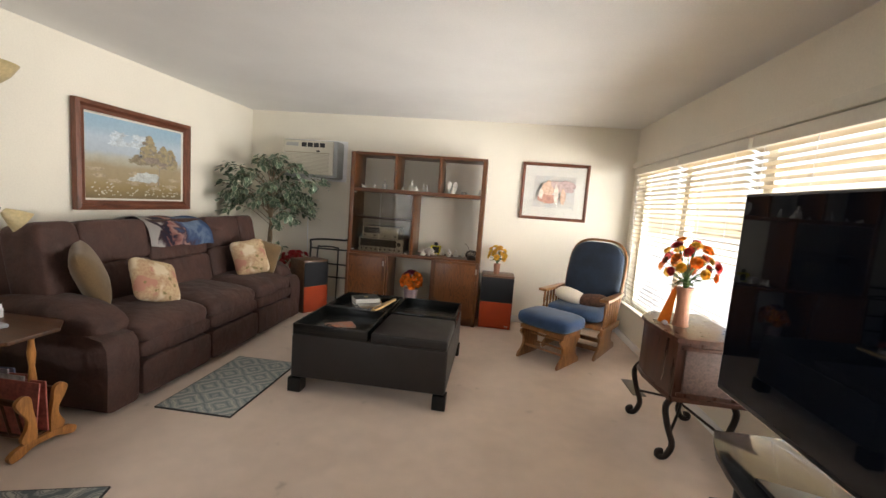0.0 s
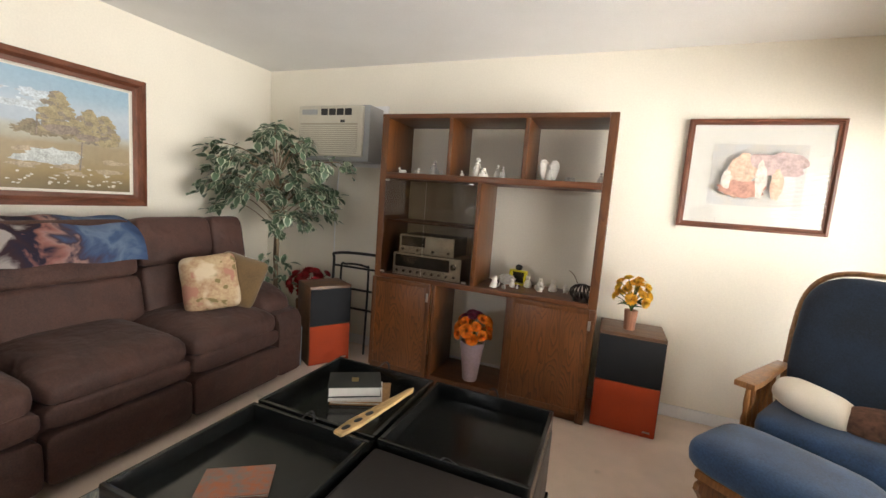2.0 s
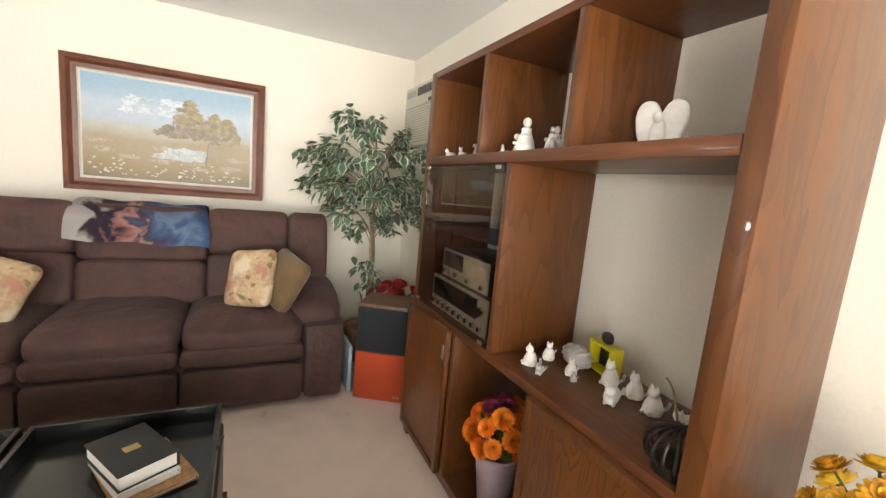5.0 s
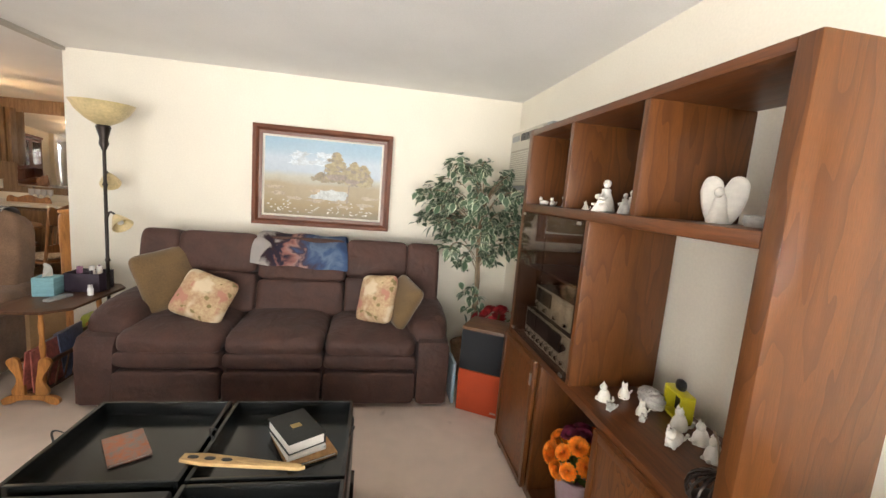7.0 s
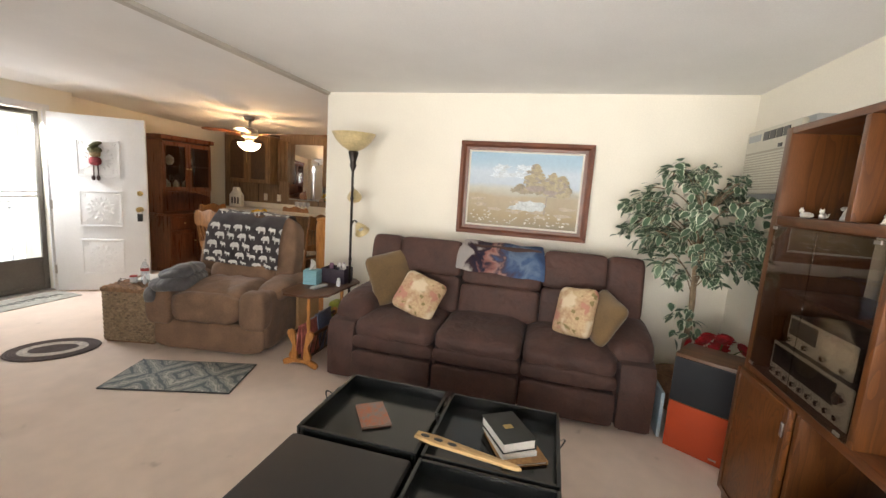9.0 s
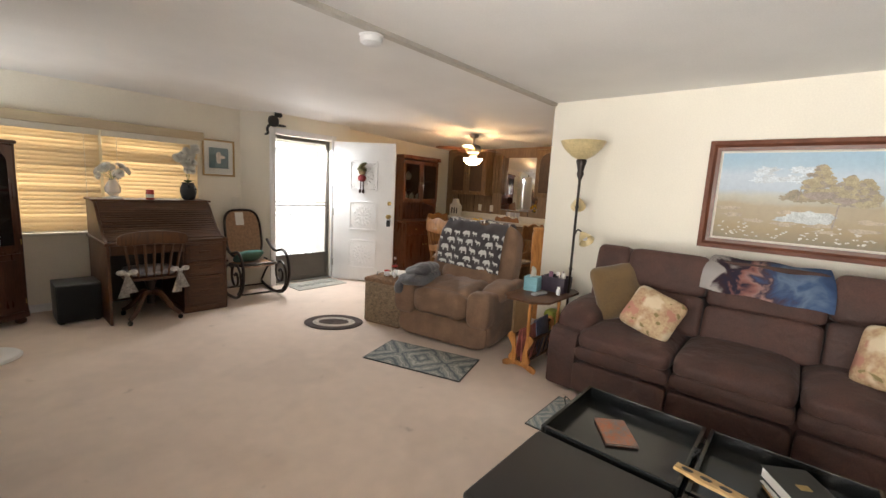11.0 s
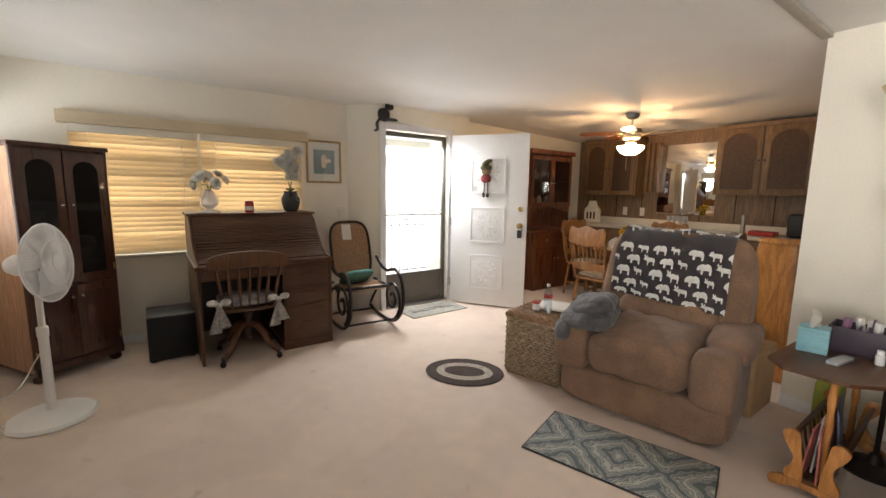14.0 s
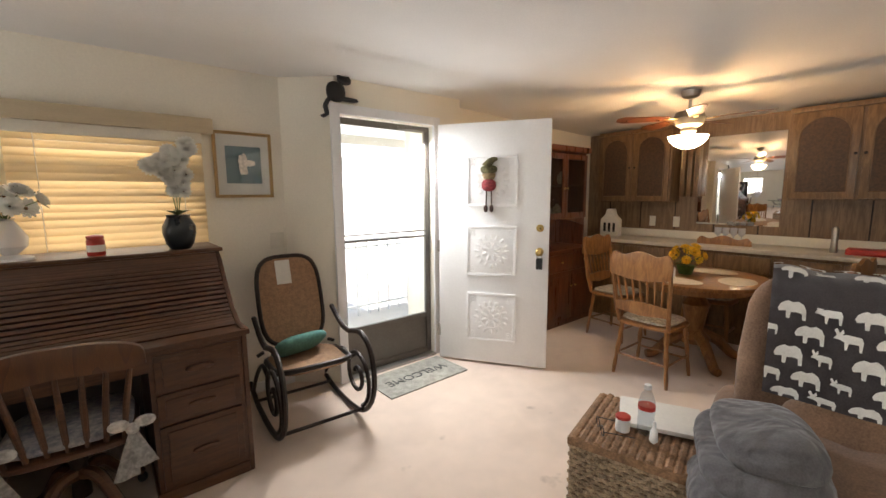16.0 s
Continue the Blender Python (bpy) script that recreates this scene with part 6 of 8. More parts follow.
def plain_statue(x, y, z, h, r, rz, material, label):
    bm = lathe(bmesh.new(), [(r, 0), (r * 1.05, h * 0.05), (r * 0.8, h * 0.35), (r * 0.45, h * 0.6), (r * 0.5, h * 0.68), (0.1 * r, h * 0.76)], 14)
    soft(bm, (0, 0, h * 0.86), (r * 0.85, r * 0.8, h * 0.26), 1, nu=12, nv=8)
    for sy in (-1, 1):
        soft(bm, (r * 0.5, sy * r * 0.55, h * 0.45), (r * 0.9, r * 0.35, h * 0.18), 0.9, nu=10, nv=6)
    return single("figurine", bm, material, label, "figurine", m=pose(x, y, z, 0, 0, rz) @ Matrix.Scale(0.76, 4), group="figurines in the shelf unit")


plain_statue(-1.17, 4.47, 1.4655, 0.13, 0.045, -80, M_GREYCER, "grey ceramic figurine on the upper shelf")
plain_statue(-0.86, 4.47, 1.4655, 0.17, 0.05, -80, M_CERAMIC, "tall white ceramic figurine on the upper shelf")
plain_statue(-0.80, 4.42, 1.4655, 0.08, 0.045, -80, M_CERAMIC, "low white ceramic figurine on the upper shelf")
plain_statue(-0.73, 4.50, 1.4655, 0.12, 0.032, -80, M_CERAMIC, "white ceramic figurine on the upper shelf")
plain_statue(-0.68, 4.44, 1.4655, 0.10, 0.028, -80, M_GREYCER, "small grey figurine on the upper shelf")
plain_statue(-0.09, 4.50, 1.4655, 0.09, 0.03, -80, M_GREYCER, "small grey figurine on the upper shelf")
bm = bmesh.new()
lathe(bm, [(0.030, 0), (0.032, 0.008), (0.022, 0.04), (0.018, 0.07), (0.010, 0.088)], 16)
soft(bm, (0, -0.016, 0.092), (0.026, 0.028, 0.032), 1, nu=12, nv=8)
for q in (-1, 1):
    wing = Matrix.Translation((0, 0.012, 0.0)) @ Matrix.Rotation(radians(q * 7), 4, "Y")
    soft(bm, (q * 0.021, 0, 0.072), (0.066, 0.022, 0.145), 0.8, 0.9, nu=24, nv=16, m=wing, bulge=lambda p: Vector((p.x * (1 + 3.2 * p.z), p.y + 0.0015 * math.sin(160 * p.z), p.z)))
single("wings_figurine", bm, M_CERAMIC, "cream ceramic angel figurine with spread wings on the upper shelf", "figurine", m=pose(-0.41, 4.575, 1.4655, 0, 0, 22), group="figurines in the shelf unit")
single("ceramic_bowl", lathe(bmesh.new(), [(0.035, 0), (0.045, 0.03), (0.04, 0.06), (0.043, 0.065), (0.036, 0.063), (0.03, 0.02), (0, 0.015)], 20), M_GREYCER, "small grey ceramic bowl on the upper shelf", "bowl", m=pose(-0.275, 4.57, 1.4655) @ Matrix.Diagonal((0.75, 0.75, 0.5, 1)))
bm = soft(bmesh.new(), (0, 0, 0.035), (0.12, 0.07, 0.07), 0.9, nu=40, nv=20, bulge=lambda p: p * (1 + 0.10 * math.sin(16 * math.atan2(p.z, p.x)) + 0.15 * p.x / 0.06))
single("shell_ornament", bm, M_GREYCER, "grey shell ornament among the figurines", "ornament", m=pose(-0.64, 4.63, 0.7505))
y = thing("photo_frame", -0.565, 4.69, 0.7505, -12, "small yellow photo frame with a black clip", "photo frame")
M_YEL = mat("yellow_plastic", (0.62, 0.55, 0.02), 0.4, var=0.08, bump=0.03)
bm = bmesh.new()
for a, b, c, d in ((-0.06, 0.06, 0, 0.010), (-0.06, 0.06, 0.090, 0.10), (-0.06, -0.05, 0.010, 0.090), (0.05, 0.06, 0.010, 0.090)):
    bx(bm, a, b, -0.025, 0.025, c, d, bev=0.002)
part("frame", bm, M_YEL, y)
part("picture", box(-0.05, 0.05, 0.016, 0.020, 0.010, 0.090), M_BLACK, y)
part("clip", soft(bmesh.new(), (0.0, 0, 0.120), (0.05, 0.03, 0.042), 0.8, nu=12, nv=8), M_BLACK, y)


def black_ornament():
    b = thing("wire_bowl", -0.12, 4.44, 0.7505, 0, "black wire ornament with twigs on the shelf", "ornament")
    for k in range(9):
        an = k * math.pi / 9
        part("wire", tube(bmesh.new(), [(0.07 * math.cos(t * math.pi / 8) * math.cos(an), 0.07 * math.cos(t * math.pi / 8) * math.sin(an), 0.055 + 0.05 * math.sin(t * math.pi / 8)) for t in range(17)], 0.004, 5), M_IRON, b)
    part("core", lathe(bmesh.new(), [(0.05, 0), (0.055, 0.03), (0.02, 0.05), (0, 0.05)], 16), M_IRON, b)
    part("twig", tube(bmesh.new(), smooth_pts([(-0.02, 0.02, 0.08), (-0.06, 0.04, 0.15), (-0.09, 0.05, 0.17)], 4), 0.003, 5), M_BARK, b)


black_ornament()

# ---- on the ottoman ----
TZ = 0.4155


def book(x, y, z, rz, w, l, h, cover, label):
    b = thing("book", x, y, z, rz, label, "book", group="books on the ottoman")
    part("page_block", box(-w / 2 + 0.004, w / 2 - 0.006, -l / 2 + 0.005, l / 2 - 0.005, 0.003, h - 0.003), M_PAPER, b)
    part("back_cover", box(-w / 2, w / 2, -l / 2, l / 2, 0, 0.003, bev=0.001), cover, b)
    part("front_cover", box(-w / 2, w / 2, -l / 2, l / 2, h - 0.003, h, bev=0.001), cover, b)
    part("spine", box(-w / 2 - 0.003, -w / 2, -l / 2, l / 2, 0, h, bev=0.001), cover, b)
    return b


M_BIBLE = mat("black_book_cloth", (0.02, 0.022, 0.02), 0.6, var=0.2, scale=30, bump=0.2)
M_KRAFT = mat("kraft_cover", (0.36, 0.20, 0.08), 0.7, var=0.3, scale=15, bump=0.1)
M_AUTUMN = mat("autumn_cover", (0.42, 0.13, 0.05), 0.4, scale=16, col2=(0.20, 0.19, 0.18), bump=0)
book(-0.94, 3.325, TZ, -63, 0.19, 0.25, 0.015, M_KRAFT, "kraft-brown workbook under the stack")
book(-0.95, 3.298, TZ + 0.0155, -60, 0.15, 0.225, 0.02, M_PAPER, "spiral notebook in the stack of books")
b = book(-0.955, 3.293, TZ + 0.036, -57, 0.15, 0.222, 0.045, M_BIBLE, "thick black book on top of the stack")
part("title_mark", box(-0.02, 0.02, -0.015, 0.015, 0.0451, 0.0456), M_BRASS, b)
book(-0.945, 2.669, TZ, -55, 0.13, 0.20, 0.012, M_AUTUMN, "small autumn-coloured paperback in the tray")
w = thing("wooden_massager", -0.749, 3.133, 0.4765, 80.2, "pale wooden slotted paddle lying across the trays", "paddle")
pts = [(-0.20, -0.018), (-0.12, -0.028), (0.0, -0.022), (0.22, -0.012), (0.24, 0), (0.22, 0.012), (0.0, 0.022), (-0.12, 0.028), (-0.20, 0.018)]
part("paddle", prism(bmesh.new(), pts, "z", 0, 0.014, 0.004), mat("pale_beech", (0.62, 0.42, 0.19), 0.5, var=0.15, scale=5, grain=8, stretch=(1, 6, 6), bump=0.1), w)
for x in (-0.16, -0.10, -0.04):
    part("slot", soft(bmesh.new(), (x, 0, 0.0142), (0.04, 0.022, 0.003), 0.9, nu=12, nv=6), M_BLACK, w)


# ---- glider chair and its footstool ----
def glider():
    g = thing("glider_chair", 1.05, 4.11, 0, -31, "oak glider rocking chair with navy velvet cushions", "rocking chair")
    # local: faces -y
    part("seat_cushion", soft(bmesh.new(), (0, -0.03, 0.40), (0.54, 0.56, 0.15), 0.35, 0.6), M_BLUE, g, "blue velvet seat cushion")
    back = Matrix.Translation((0, 0.27, 0.72)) @ Matrix.Rotation(radians(-14), 4, "X")
    part("back_cushion", soft(bmesh.new(), (0, 0, 0), (0.56, 0.16, 0.72), 0.5, 0.6, m=back, bulge=lambda p: Vector((p.x * (1.0 if p.z < 0.15 else 1.02), p.y, p.z))), M_NAVY, g, "tall rounded navy velvet back cushion")
    part("back_frame", tube(bmesh.new(), [back @ Vector((0.295 * math.copysign(abs(math.cos(t)) ** 0.6, math.cos(t)), 0.03, 0.02 + 0.37 * abs(math.sin(t)) ** 0.6)) for t in [math.pi * k / 20 for k in range(21)]], 0.014, 8), M_OAK, g)
    for sx in (-1, 1):
        part("back_post", tube(bmesh.new(), [back @ Vector((sx * 0.295, 0.03, 0.04)), back @ Vector((sx * 0.28, 0.03, -0.40))], 0.016, 8), M_OAK, g)
        part("armrest", prism(bmesh.new(), [(sx * 0.30 - 0.04, -0.32), (sx * 0.30 + 0.04, -0.32), (sx * 0.30 + 0.045, -0.20), (sx * 0.30 + 0.03, 0.22), (sx * 0.30 - 0.02, 0.22), (sx * 0.30 - 0.04, -0.20)], "z", 0.565, 0.595, 0.008), M_OAK, g)
        for k in range(6):
            y = -0.25 + k * 0.075
            part("spindle", lathe(bmesh.new(), [(0.009, 0.30), (0.014, 0.40), (0.008, 0.43), (0.013, 0.47), (0.009, 0.566)], 10, Matrix.Translation((sx * 0.30, y, 0))), M_OAK, g)
        part("seat_rail", box(sx * 0.30 - 0.015, sx * 0.30 + 0.015, -0.30, 0.26, 0.25, 0.31, bev=0.008), M_OAK, g)
        part("base_panel", prism(bmesh.new(), [(p.x, p.y) for p in smooth_pts([(-0.30, 0.0, 0), (-0.28, 0.05, 0), (-0.20, 0.09, 0), (-0.17, 0.16, 0), (-0.20, 0.24, 0), (0.20, 0.24, 0), (0.17, 0.16, 0), (0.20, 0.09, 0), (0.30, 0.05, 0), (0.32, 0.0, 0)], 3)], "x", sx * 0.255 - 0.012, sx * 0.255 + 0.012, 0.004), M_OAK, g)
    for y in (-0.14, 0.16):
        part("stretcher", box(-0.243, 0.243, y - 0.02, y + 0.02, 0.05, 0.09, bev=0.006), M_OAK, g)
    part("seat_frame", box(-0.285, 0.285, -0.28, 0.24, 0.29, 0.33, bev=0.006), M_OAK, g)
    single("cushion", soft(bmesh.new(), (0, 0, 0), (0.30, 0.20, 0.13), 0.6, 0.9), M_LINEN, "cream fringed lumbar cushion on the glider's seat", "cushion", m=pose(0.92, 4.09, 0.53, 10, 12, -26))
    single("cushion", soft(bmesh.new(), (0, 0, 0), (0.28, 0.17, 0.12), 0.6, 0.9), mat("brown_fur", (0.12, 0.06, 0.04), 0.95, var=0.4, scale=25, bump=0.6), "small brown furry cushion on the glider's seat", "cushion", m=pose(1.12, 3.99, 0.52, 10, -6, -18))


glider()


def footstool():
    f = thing("glider_footstool", 0.69, 3.66, 0, -37, "oak gliding footstool with a blue velvet cushion", "footstool")
    part("cushion", soft(bmesh.new(), (0, 0, 0.375), (0.54, 0.42, 0.15), 0.4, 0.6), M_BLUE, f)
    part("top_frame", box(-0.22, 0.22, -0.16, 0.16, 0.27, 0.305, bev=0.006), M_OAK, f)
    for sx in (-1, 1):
        part("side_panel", prism(bmesh.new(), [(p.x, p.y) for p in smooth_pts([(-0.20, 0.0, 0), (-0.19, 0.04, 0), (-0.13, 0.09, 0), (-0.12, 0.17, 0), (-0.17, 0.26, 0), (0.17, 0.26, 0), (0.12, 0.17, 0), (0.13, 0.09, 0), (0.19, 0.04, 0), (0.20, 0.0, 0)], 3)], "x", sx * 0.20 - 0.011, sx * 0.20 + 0.011, 0.004), M_OAK, f)
    for y, z in ((-0.08, 0.10), (0.08, 0.10), (0, 0.20)):
        part("stretcher", tube(bmesh.new(), [(-0.19, y, z), (0.19, y, z)], 0.011, 8), M_OAK, f)


footstool()


# ---- scroll-legged console with autumn flowers ----
M_RATTAN = mat("woven_rattan", (0.10, 0.062, 0.05), 0.6, var=0.4, scale=40, fine=90, bump=0.9)


def console():
    c = thing("console_cabinet", 1.32, 2.46, 0, 0, "small dark console cabinet on scrolled iron legs", "console table")
    out = [(0.20, -0.33), (0.20, 0.33), (-0.12, 0.30), (-0.235, 0.14), (-0.25, 0.0), (-0.235, -0.18), (-0.21, -0.33)]
    part("top", prism(bmesh.new(), out, "z", 0.715, 0.74, 0.005), M_CHERRY, c)
    part("body", prism(bmesh.new(), [(x * 0.93, y * 0.95) for x, y in out], "z", 0.40, 0.715, 0.004), M_CHERRY, c)
    part("side_panel", box(-0.155, 0.15, -0.325, -0.3145, 0.44, 0.68, bev=0.003), M_RATTAN, c, "woven rattan side panel")
    for a, b in ((0.675, 0.695), (0.42, 0.44)):
        part("moulding", box(-0.18, 0.18, -0.330, -0.3145, a, b, bev=0.004), M_CHERRY, c)
    part("lower_moulding", prism(bmesh.new(), [(x * 0.97, y * 0.98) for x, y in out], "z", 0.385, 0.41, 0.004), M_CHERRY, c)
    for x, y, d in ((-0.14, -0.24, -1), (-0.14, 0.28, -1), (0.14, -0.24, 1), (0.14, 0.28, 1)):
        part("leg", tube(bmesh.new(), smooth_pts([(x, y, 0.39), (x + d * 0.045, y, 0.32), (x + d * 0.02, y, 0.20), (x - d * 0.015, y, 0.10), (x + d * 0.01, y, 0.03), (x + d * 0.05, y, 0.022), (x + d * 0.055, y, 0.05), (x + d * 0.03, y, 0.055)], 5), 0.017, 8), M_IRON, c)
    part("stretcher", tube(bmesh.new(), smooth_pts([(-0.14, -0.24, 0.18), (-0.02, -0.05, 0.24), (0.0, 0.02, 0.25), (-0.02, 0.08, 0.24), (-0.14, 0.28, 0.18)], 5), 0.008, 6), M_IRON, c)
    part("stretcher", tube(bmesh.new(), smooth_pts([(0.14, -0.24, 0.18), (0.02, -0.05, 0.24), (0.0, 0.02, 0.25), (0.02, 0.08, 0.24), (0.14, 0.28, 0.18)], 5), 0.008, 6), M_IRON, c)


console()
v = thing("flower_vase", 1.24, 2.42, 0.7405, 0, "sheaf-shaped vase of red and orange flowers on the console", "vase")
part("vase", lathe(bmesh.new(), [(0.045, 0), (0.04, 0.02), (0.034, 0.12), (0.042, 0.20), (0.05, 0.23), (0.04, 0.23), (0, 0.2)], 24), M_TERRA, v)
bouquet(v, 0.23, 0.24, 0.13, ["red", "orange", "gold", "rust", "red", "orange", "gold"] * 4, 11, 0.8, 10)
part("ribbon", sheet(bmesh.new(), lambda u, q: Vector((-0.04 - 0.05 * u * q - 0.02 * q, 0.03 + 0.07 * u - 0.03, 0.22 - 0.22 * q + 0.02 * math.sin(5 * u))), 8, 10, 0.002), mat("orange_ribbon", (0.72, 0.25, 0.02), 0.6, var=0.1, bump=0.1), v, "wide orange ribbon bow")
single("floor_vent", box(1.264, 1.364, 3.064, 3.364, 0.0, 0.006, bev=0.002), M_BRONZE, "brown metal floor vent in the carpet", "vent")


# ---- glass table, candle bowl, fan ----
def glass_table():
    t = thing("glass_table", 1.20, -0.02, 0, 0, "oval glass side table on scrolled iron legs", "table")
    pts = [(0.37 * math.cos(k * math.pi / 24), 0.62 * math.sin(k * math.pi / 24)) for k in range(48)]
    part("tabletop", prism(bmesh.new(), pts, "z", 0.475, 0.487), M_TABLEGLASS, t)
    for sx, sy in ((-1, -1), (1, -1), (0.05, 1)):
            part("leg", tube(bmesh.new(), smooth_pts([(sx * 0.12, sy * 0.12, 0.25), (sx * 0.20, sy * 0.26, 0.38), (sx * 0.24, sy * 0.33, 0.45), (sx * 0.20, sy * 0.30, 0.472), (sx * 0.16, sy * 0.22, 0.40), (sx * 0.20, sy * 0.22, 0.20), (sx * 0.25, sy * 0.24, 0.05), (sx * 0.31, sy * 0.30, 0.016), (sx * 0.33, sy * 0.32, 0.05), (sx * 0.30, sy * 0.29, 0.07)], 5), 0.011, 8), M_BRONZE, t)
    part("ring", tube(bmesh.new(), [(0.14 * math.cos(k * math.pi / 12), 0.16 * math.sin(k * math.pi / 12), 0.25) for k in range(25)], 0.009, 6), M_BRONZE, t)


glass_table()
M_CRYSTAL = glass("crystal", (0.93, 0.93, 0.95), 0.05, 0.5)
v = thing("candle_bowl", 1.07, 0.10, 0.4875, 0, "fluted crystal bowl holding a pink candle", "candle bowl")
for k in range(14):
    m = Matrix.Rotation(k * 2 * math.pi / 14, 4, "Z") @ Matrix.Translation((0.135, 0, 0.075)) @ Matrix.Rotation(radians(-24), 4, "Y")
    part("bowl_petal", soft(bmesh.new(), (0, 0, 0), (0.20, 0.062, 0.014), 0.9, nu=12, nv=6), M_CRYSTAL, v, m=m)
part("bowl_foot", lathe(bmesh.new(), [(0.05, 0), (0.05, 0.012), (0.03, 0.03), (0.06, 0.042), (0, 0.045)], 20), M_CRYSTAL, v)
part("candle", lathe(bmesh.new(), [(0.06, 0.046), (0.06, 0.12), (0.05, 0.123), (0, 0.118)], 24), mat("pink_wax", (0.62, 0.30, 0.28), 0.5, var=0.1, bump=0.05), v, "pink pillar candle")


def pedestal_fan():
    f = thing("pedestal_fan", 0.895, -1.25, 0, 0, "white plastic pedestal fan, switched off", "fan")
    part("base", lathe(bmesh.new(), [(0.21, 0), (0.215, 0.01), (0.20, 0.025), (0.08, 0.045), (0.035, 0.06), (0, 0.06)], 36), M_WHITE, f)
    part("pole", lathe(bmesh.new(), [(0.024, 0.05), (0.024, 0.50), (0.028, 0.51), (0.028, 0.56), (0.017, 0.57), (0.017, 0.89)], 16), M_WHITE, f)
    # axis towards the room
    m = Matrix.Translation((-0.03, 0.01, 0.935)) @ Matrix.Rotation(radians(160), 4, "Z") @ Matrix.Rotation(radians(86), 4, "Y")
    head = part("motor", lathe(bmesh.new(), [(0, -0.16), (0.04, -0.155), (0.06, -0.12), (0.06, -0.05), (0.045, -0.03), (0, -0.03)], 20, m), M_WHITE, f)
    cage = bmesh.new()
    for k in range(90):
        an = 2 * math.pi * k / 90
        c, s = math.cos(an), math.sin(an)
        tube(cage, [m @ Vector((r * c, r * s, z)) for r, z in ((0.04, 0.075), (0.12, 0.073), (0.19, 0.062), (0.222, 0.038), (0.20, 0.008), (0.13, -0.02), (0.05, -0.028))], 0.0022, 4)
    for r, z in ((0.222, 0.038), (0.13, 0.073), (0.13, -0.021)):
        tube(cage, [m @ Vector((r * math.cos(k * math.pi / 20), r * math.sin(k * math.pi / 20), z)) for k in range(41)], 0.005 if r > 0.2 else 0.0025, 6)
    part("cage", cage, M_WHITE, f)["kind"] = "stuff"
    part("hub_badge", lathe(bmesh.new(), [(0.045, 0.072), (0.045, 0.08), (0, 0.082)], 20, m), M_WHITE, f)
    for k in range(3):
        mm = m @ Matrix.Rotation(k * 2 * math.pi / 3, 4, "Z")
        part("blade", sheet(bmesh.new(), lambda u, v: mm @ Vector((0.03 + 0.155 * u, (v - 0.4) * (0.06 + 0.14 * u), 0.025 + 0.04 * (v - 0.5))), 6, 6, 0.003), M_WHITE, head)
    single("fan_cord", tube(bmesh.new(), smooth_pts([(0.88, -1.27, 0.85), (0.92, -1.33, 0.70), (0.91, -1.30, 0.45), (0.96, -1.34, 0.33), (1.1, -1.5, 0.1), (1.3, -1.7, 0.01)], 6), 0.004, 6), M_WHITE, "white cord hanging from the fan", "cord")


pedestal_fan()


# ---- tall cabinet in the corner ----
def tall_cabinet():
    c = thing("curio_cabinet", 0.825, -1.985, 0, 212.7, "tall dark cherry cabinet with arched glass doors", "cabinet")
    W, D, H = 0.268, 0.44, 1.66
    plan = [(-W, 0), (W, 0), (W, 0.28), (-W, 0.60)]
    part("body", prism(bmesh.new(), plan, "z", 0.06, H - 0.03), M_CHERRY, c)
    part("side_panel", box(-W - 0.004, -W - 0.0005, 0.02, 0.59, 0.08, H - 0.035), M_PINK_OAK, c, "plain light oak side")
    part("crown", prism(bmesh.new(), [(-W - 0.02, -0.03), (W + 0.02, -0.03), (W + 0.02, 0.28), (-W - 0.02, 0.60)], "z", H - 0.03, H, 0.008), M_CHERRY, c)
    part("base_moulding", box(-W + 0.002, W + 0.015, -0.02, 0.2, 0.06, 0.12, bev=0.008), M_CHERRY, c)
    for sx in (-1, 1):
        part("foot", soft(bmesh.new(), (sx * (W - 0.03), 0.03, 0.03), (0.08, 0.08, 0.06), 0.8, nu=12, nv=6), M_CHERRY, c)
        x0, x1 = (0.004, W - 0.01) if sx > 0 else (-W + 0.01, -0.004)
        for z0, z1, glassy in ((0.13, 0.66, False), (0.68, 1.61, True)):
            d = part("door", box(x0, x1, -0.018, -0.001, z0, z1, bev=0.003), M_CHERRY, c)
            cx, w = (x0 + x1) / 2, (x1 - x0) / 2 - 0.05
            top = z1 - 0.06 - w
            arch = [(cx - w, z0 + 0.06)] + [(cx + w, z0 + 0.06)] + [(cx + w * math.cos(k * math.pi / 10), top + w * math.sin(k * math.pi / 10)) for k in range(11)]
            if glassy:
                part("pane", prism(bmesh.new(), arch, "y", -0.021, -0.0185), mat("dark_cabinet_glass", (0.012, 0.012, 0.013), 0.06, var=0.1, bump=0), d, "dark arched glass pane")
            else:
                part("raised_panel", box(x0 + 0.045, x1 - 0.045, -0.024, -0.0185, z0 + 0.05, z1 - 0.05, bev=0.004), M_CHERRY, d)
            part("knob", lathe(bmesh.new(), [(0.006, 0), (0.005, 0.012), (0.012, 0.02), (0.008, 0.028), (0, 0.029)], 12, Matrix.Translation((sx * 0.03, -0.018, 1.24 if glassy else 0.58)) @ Matrix.Rotation(radians(90), 4, "X")), M_CHROME, d, "white metal knob")
            part("hinge", box(sx * (W - 0.006) - 0.004, sx * (W - 0.006) + 0.004, -0.022, -0.0185, z0 + 0.06, z0 + 0.11), M_BRASS, d)
        part("corner_post", lathe(bmesh.new(), [(0.016, 0.12), (0.012, 0.2), (0.016, 0.8), (0.012, 1.4), (0.016, 1.63)], 12, Matrix.Translation((sx * (W - 0.002), -0.006, 0))), M_CHERRY, c)


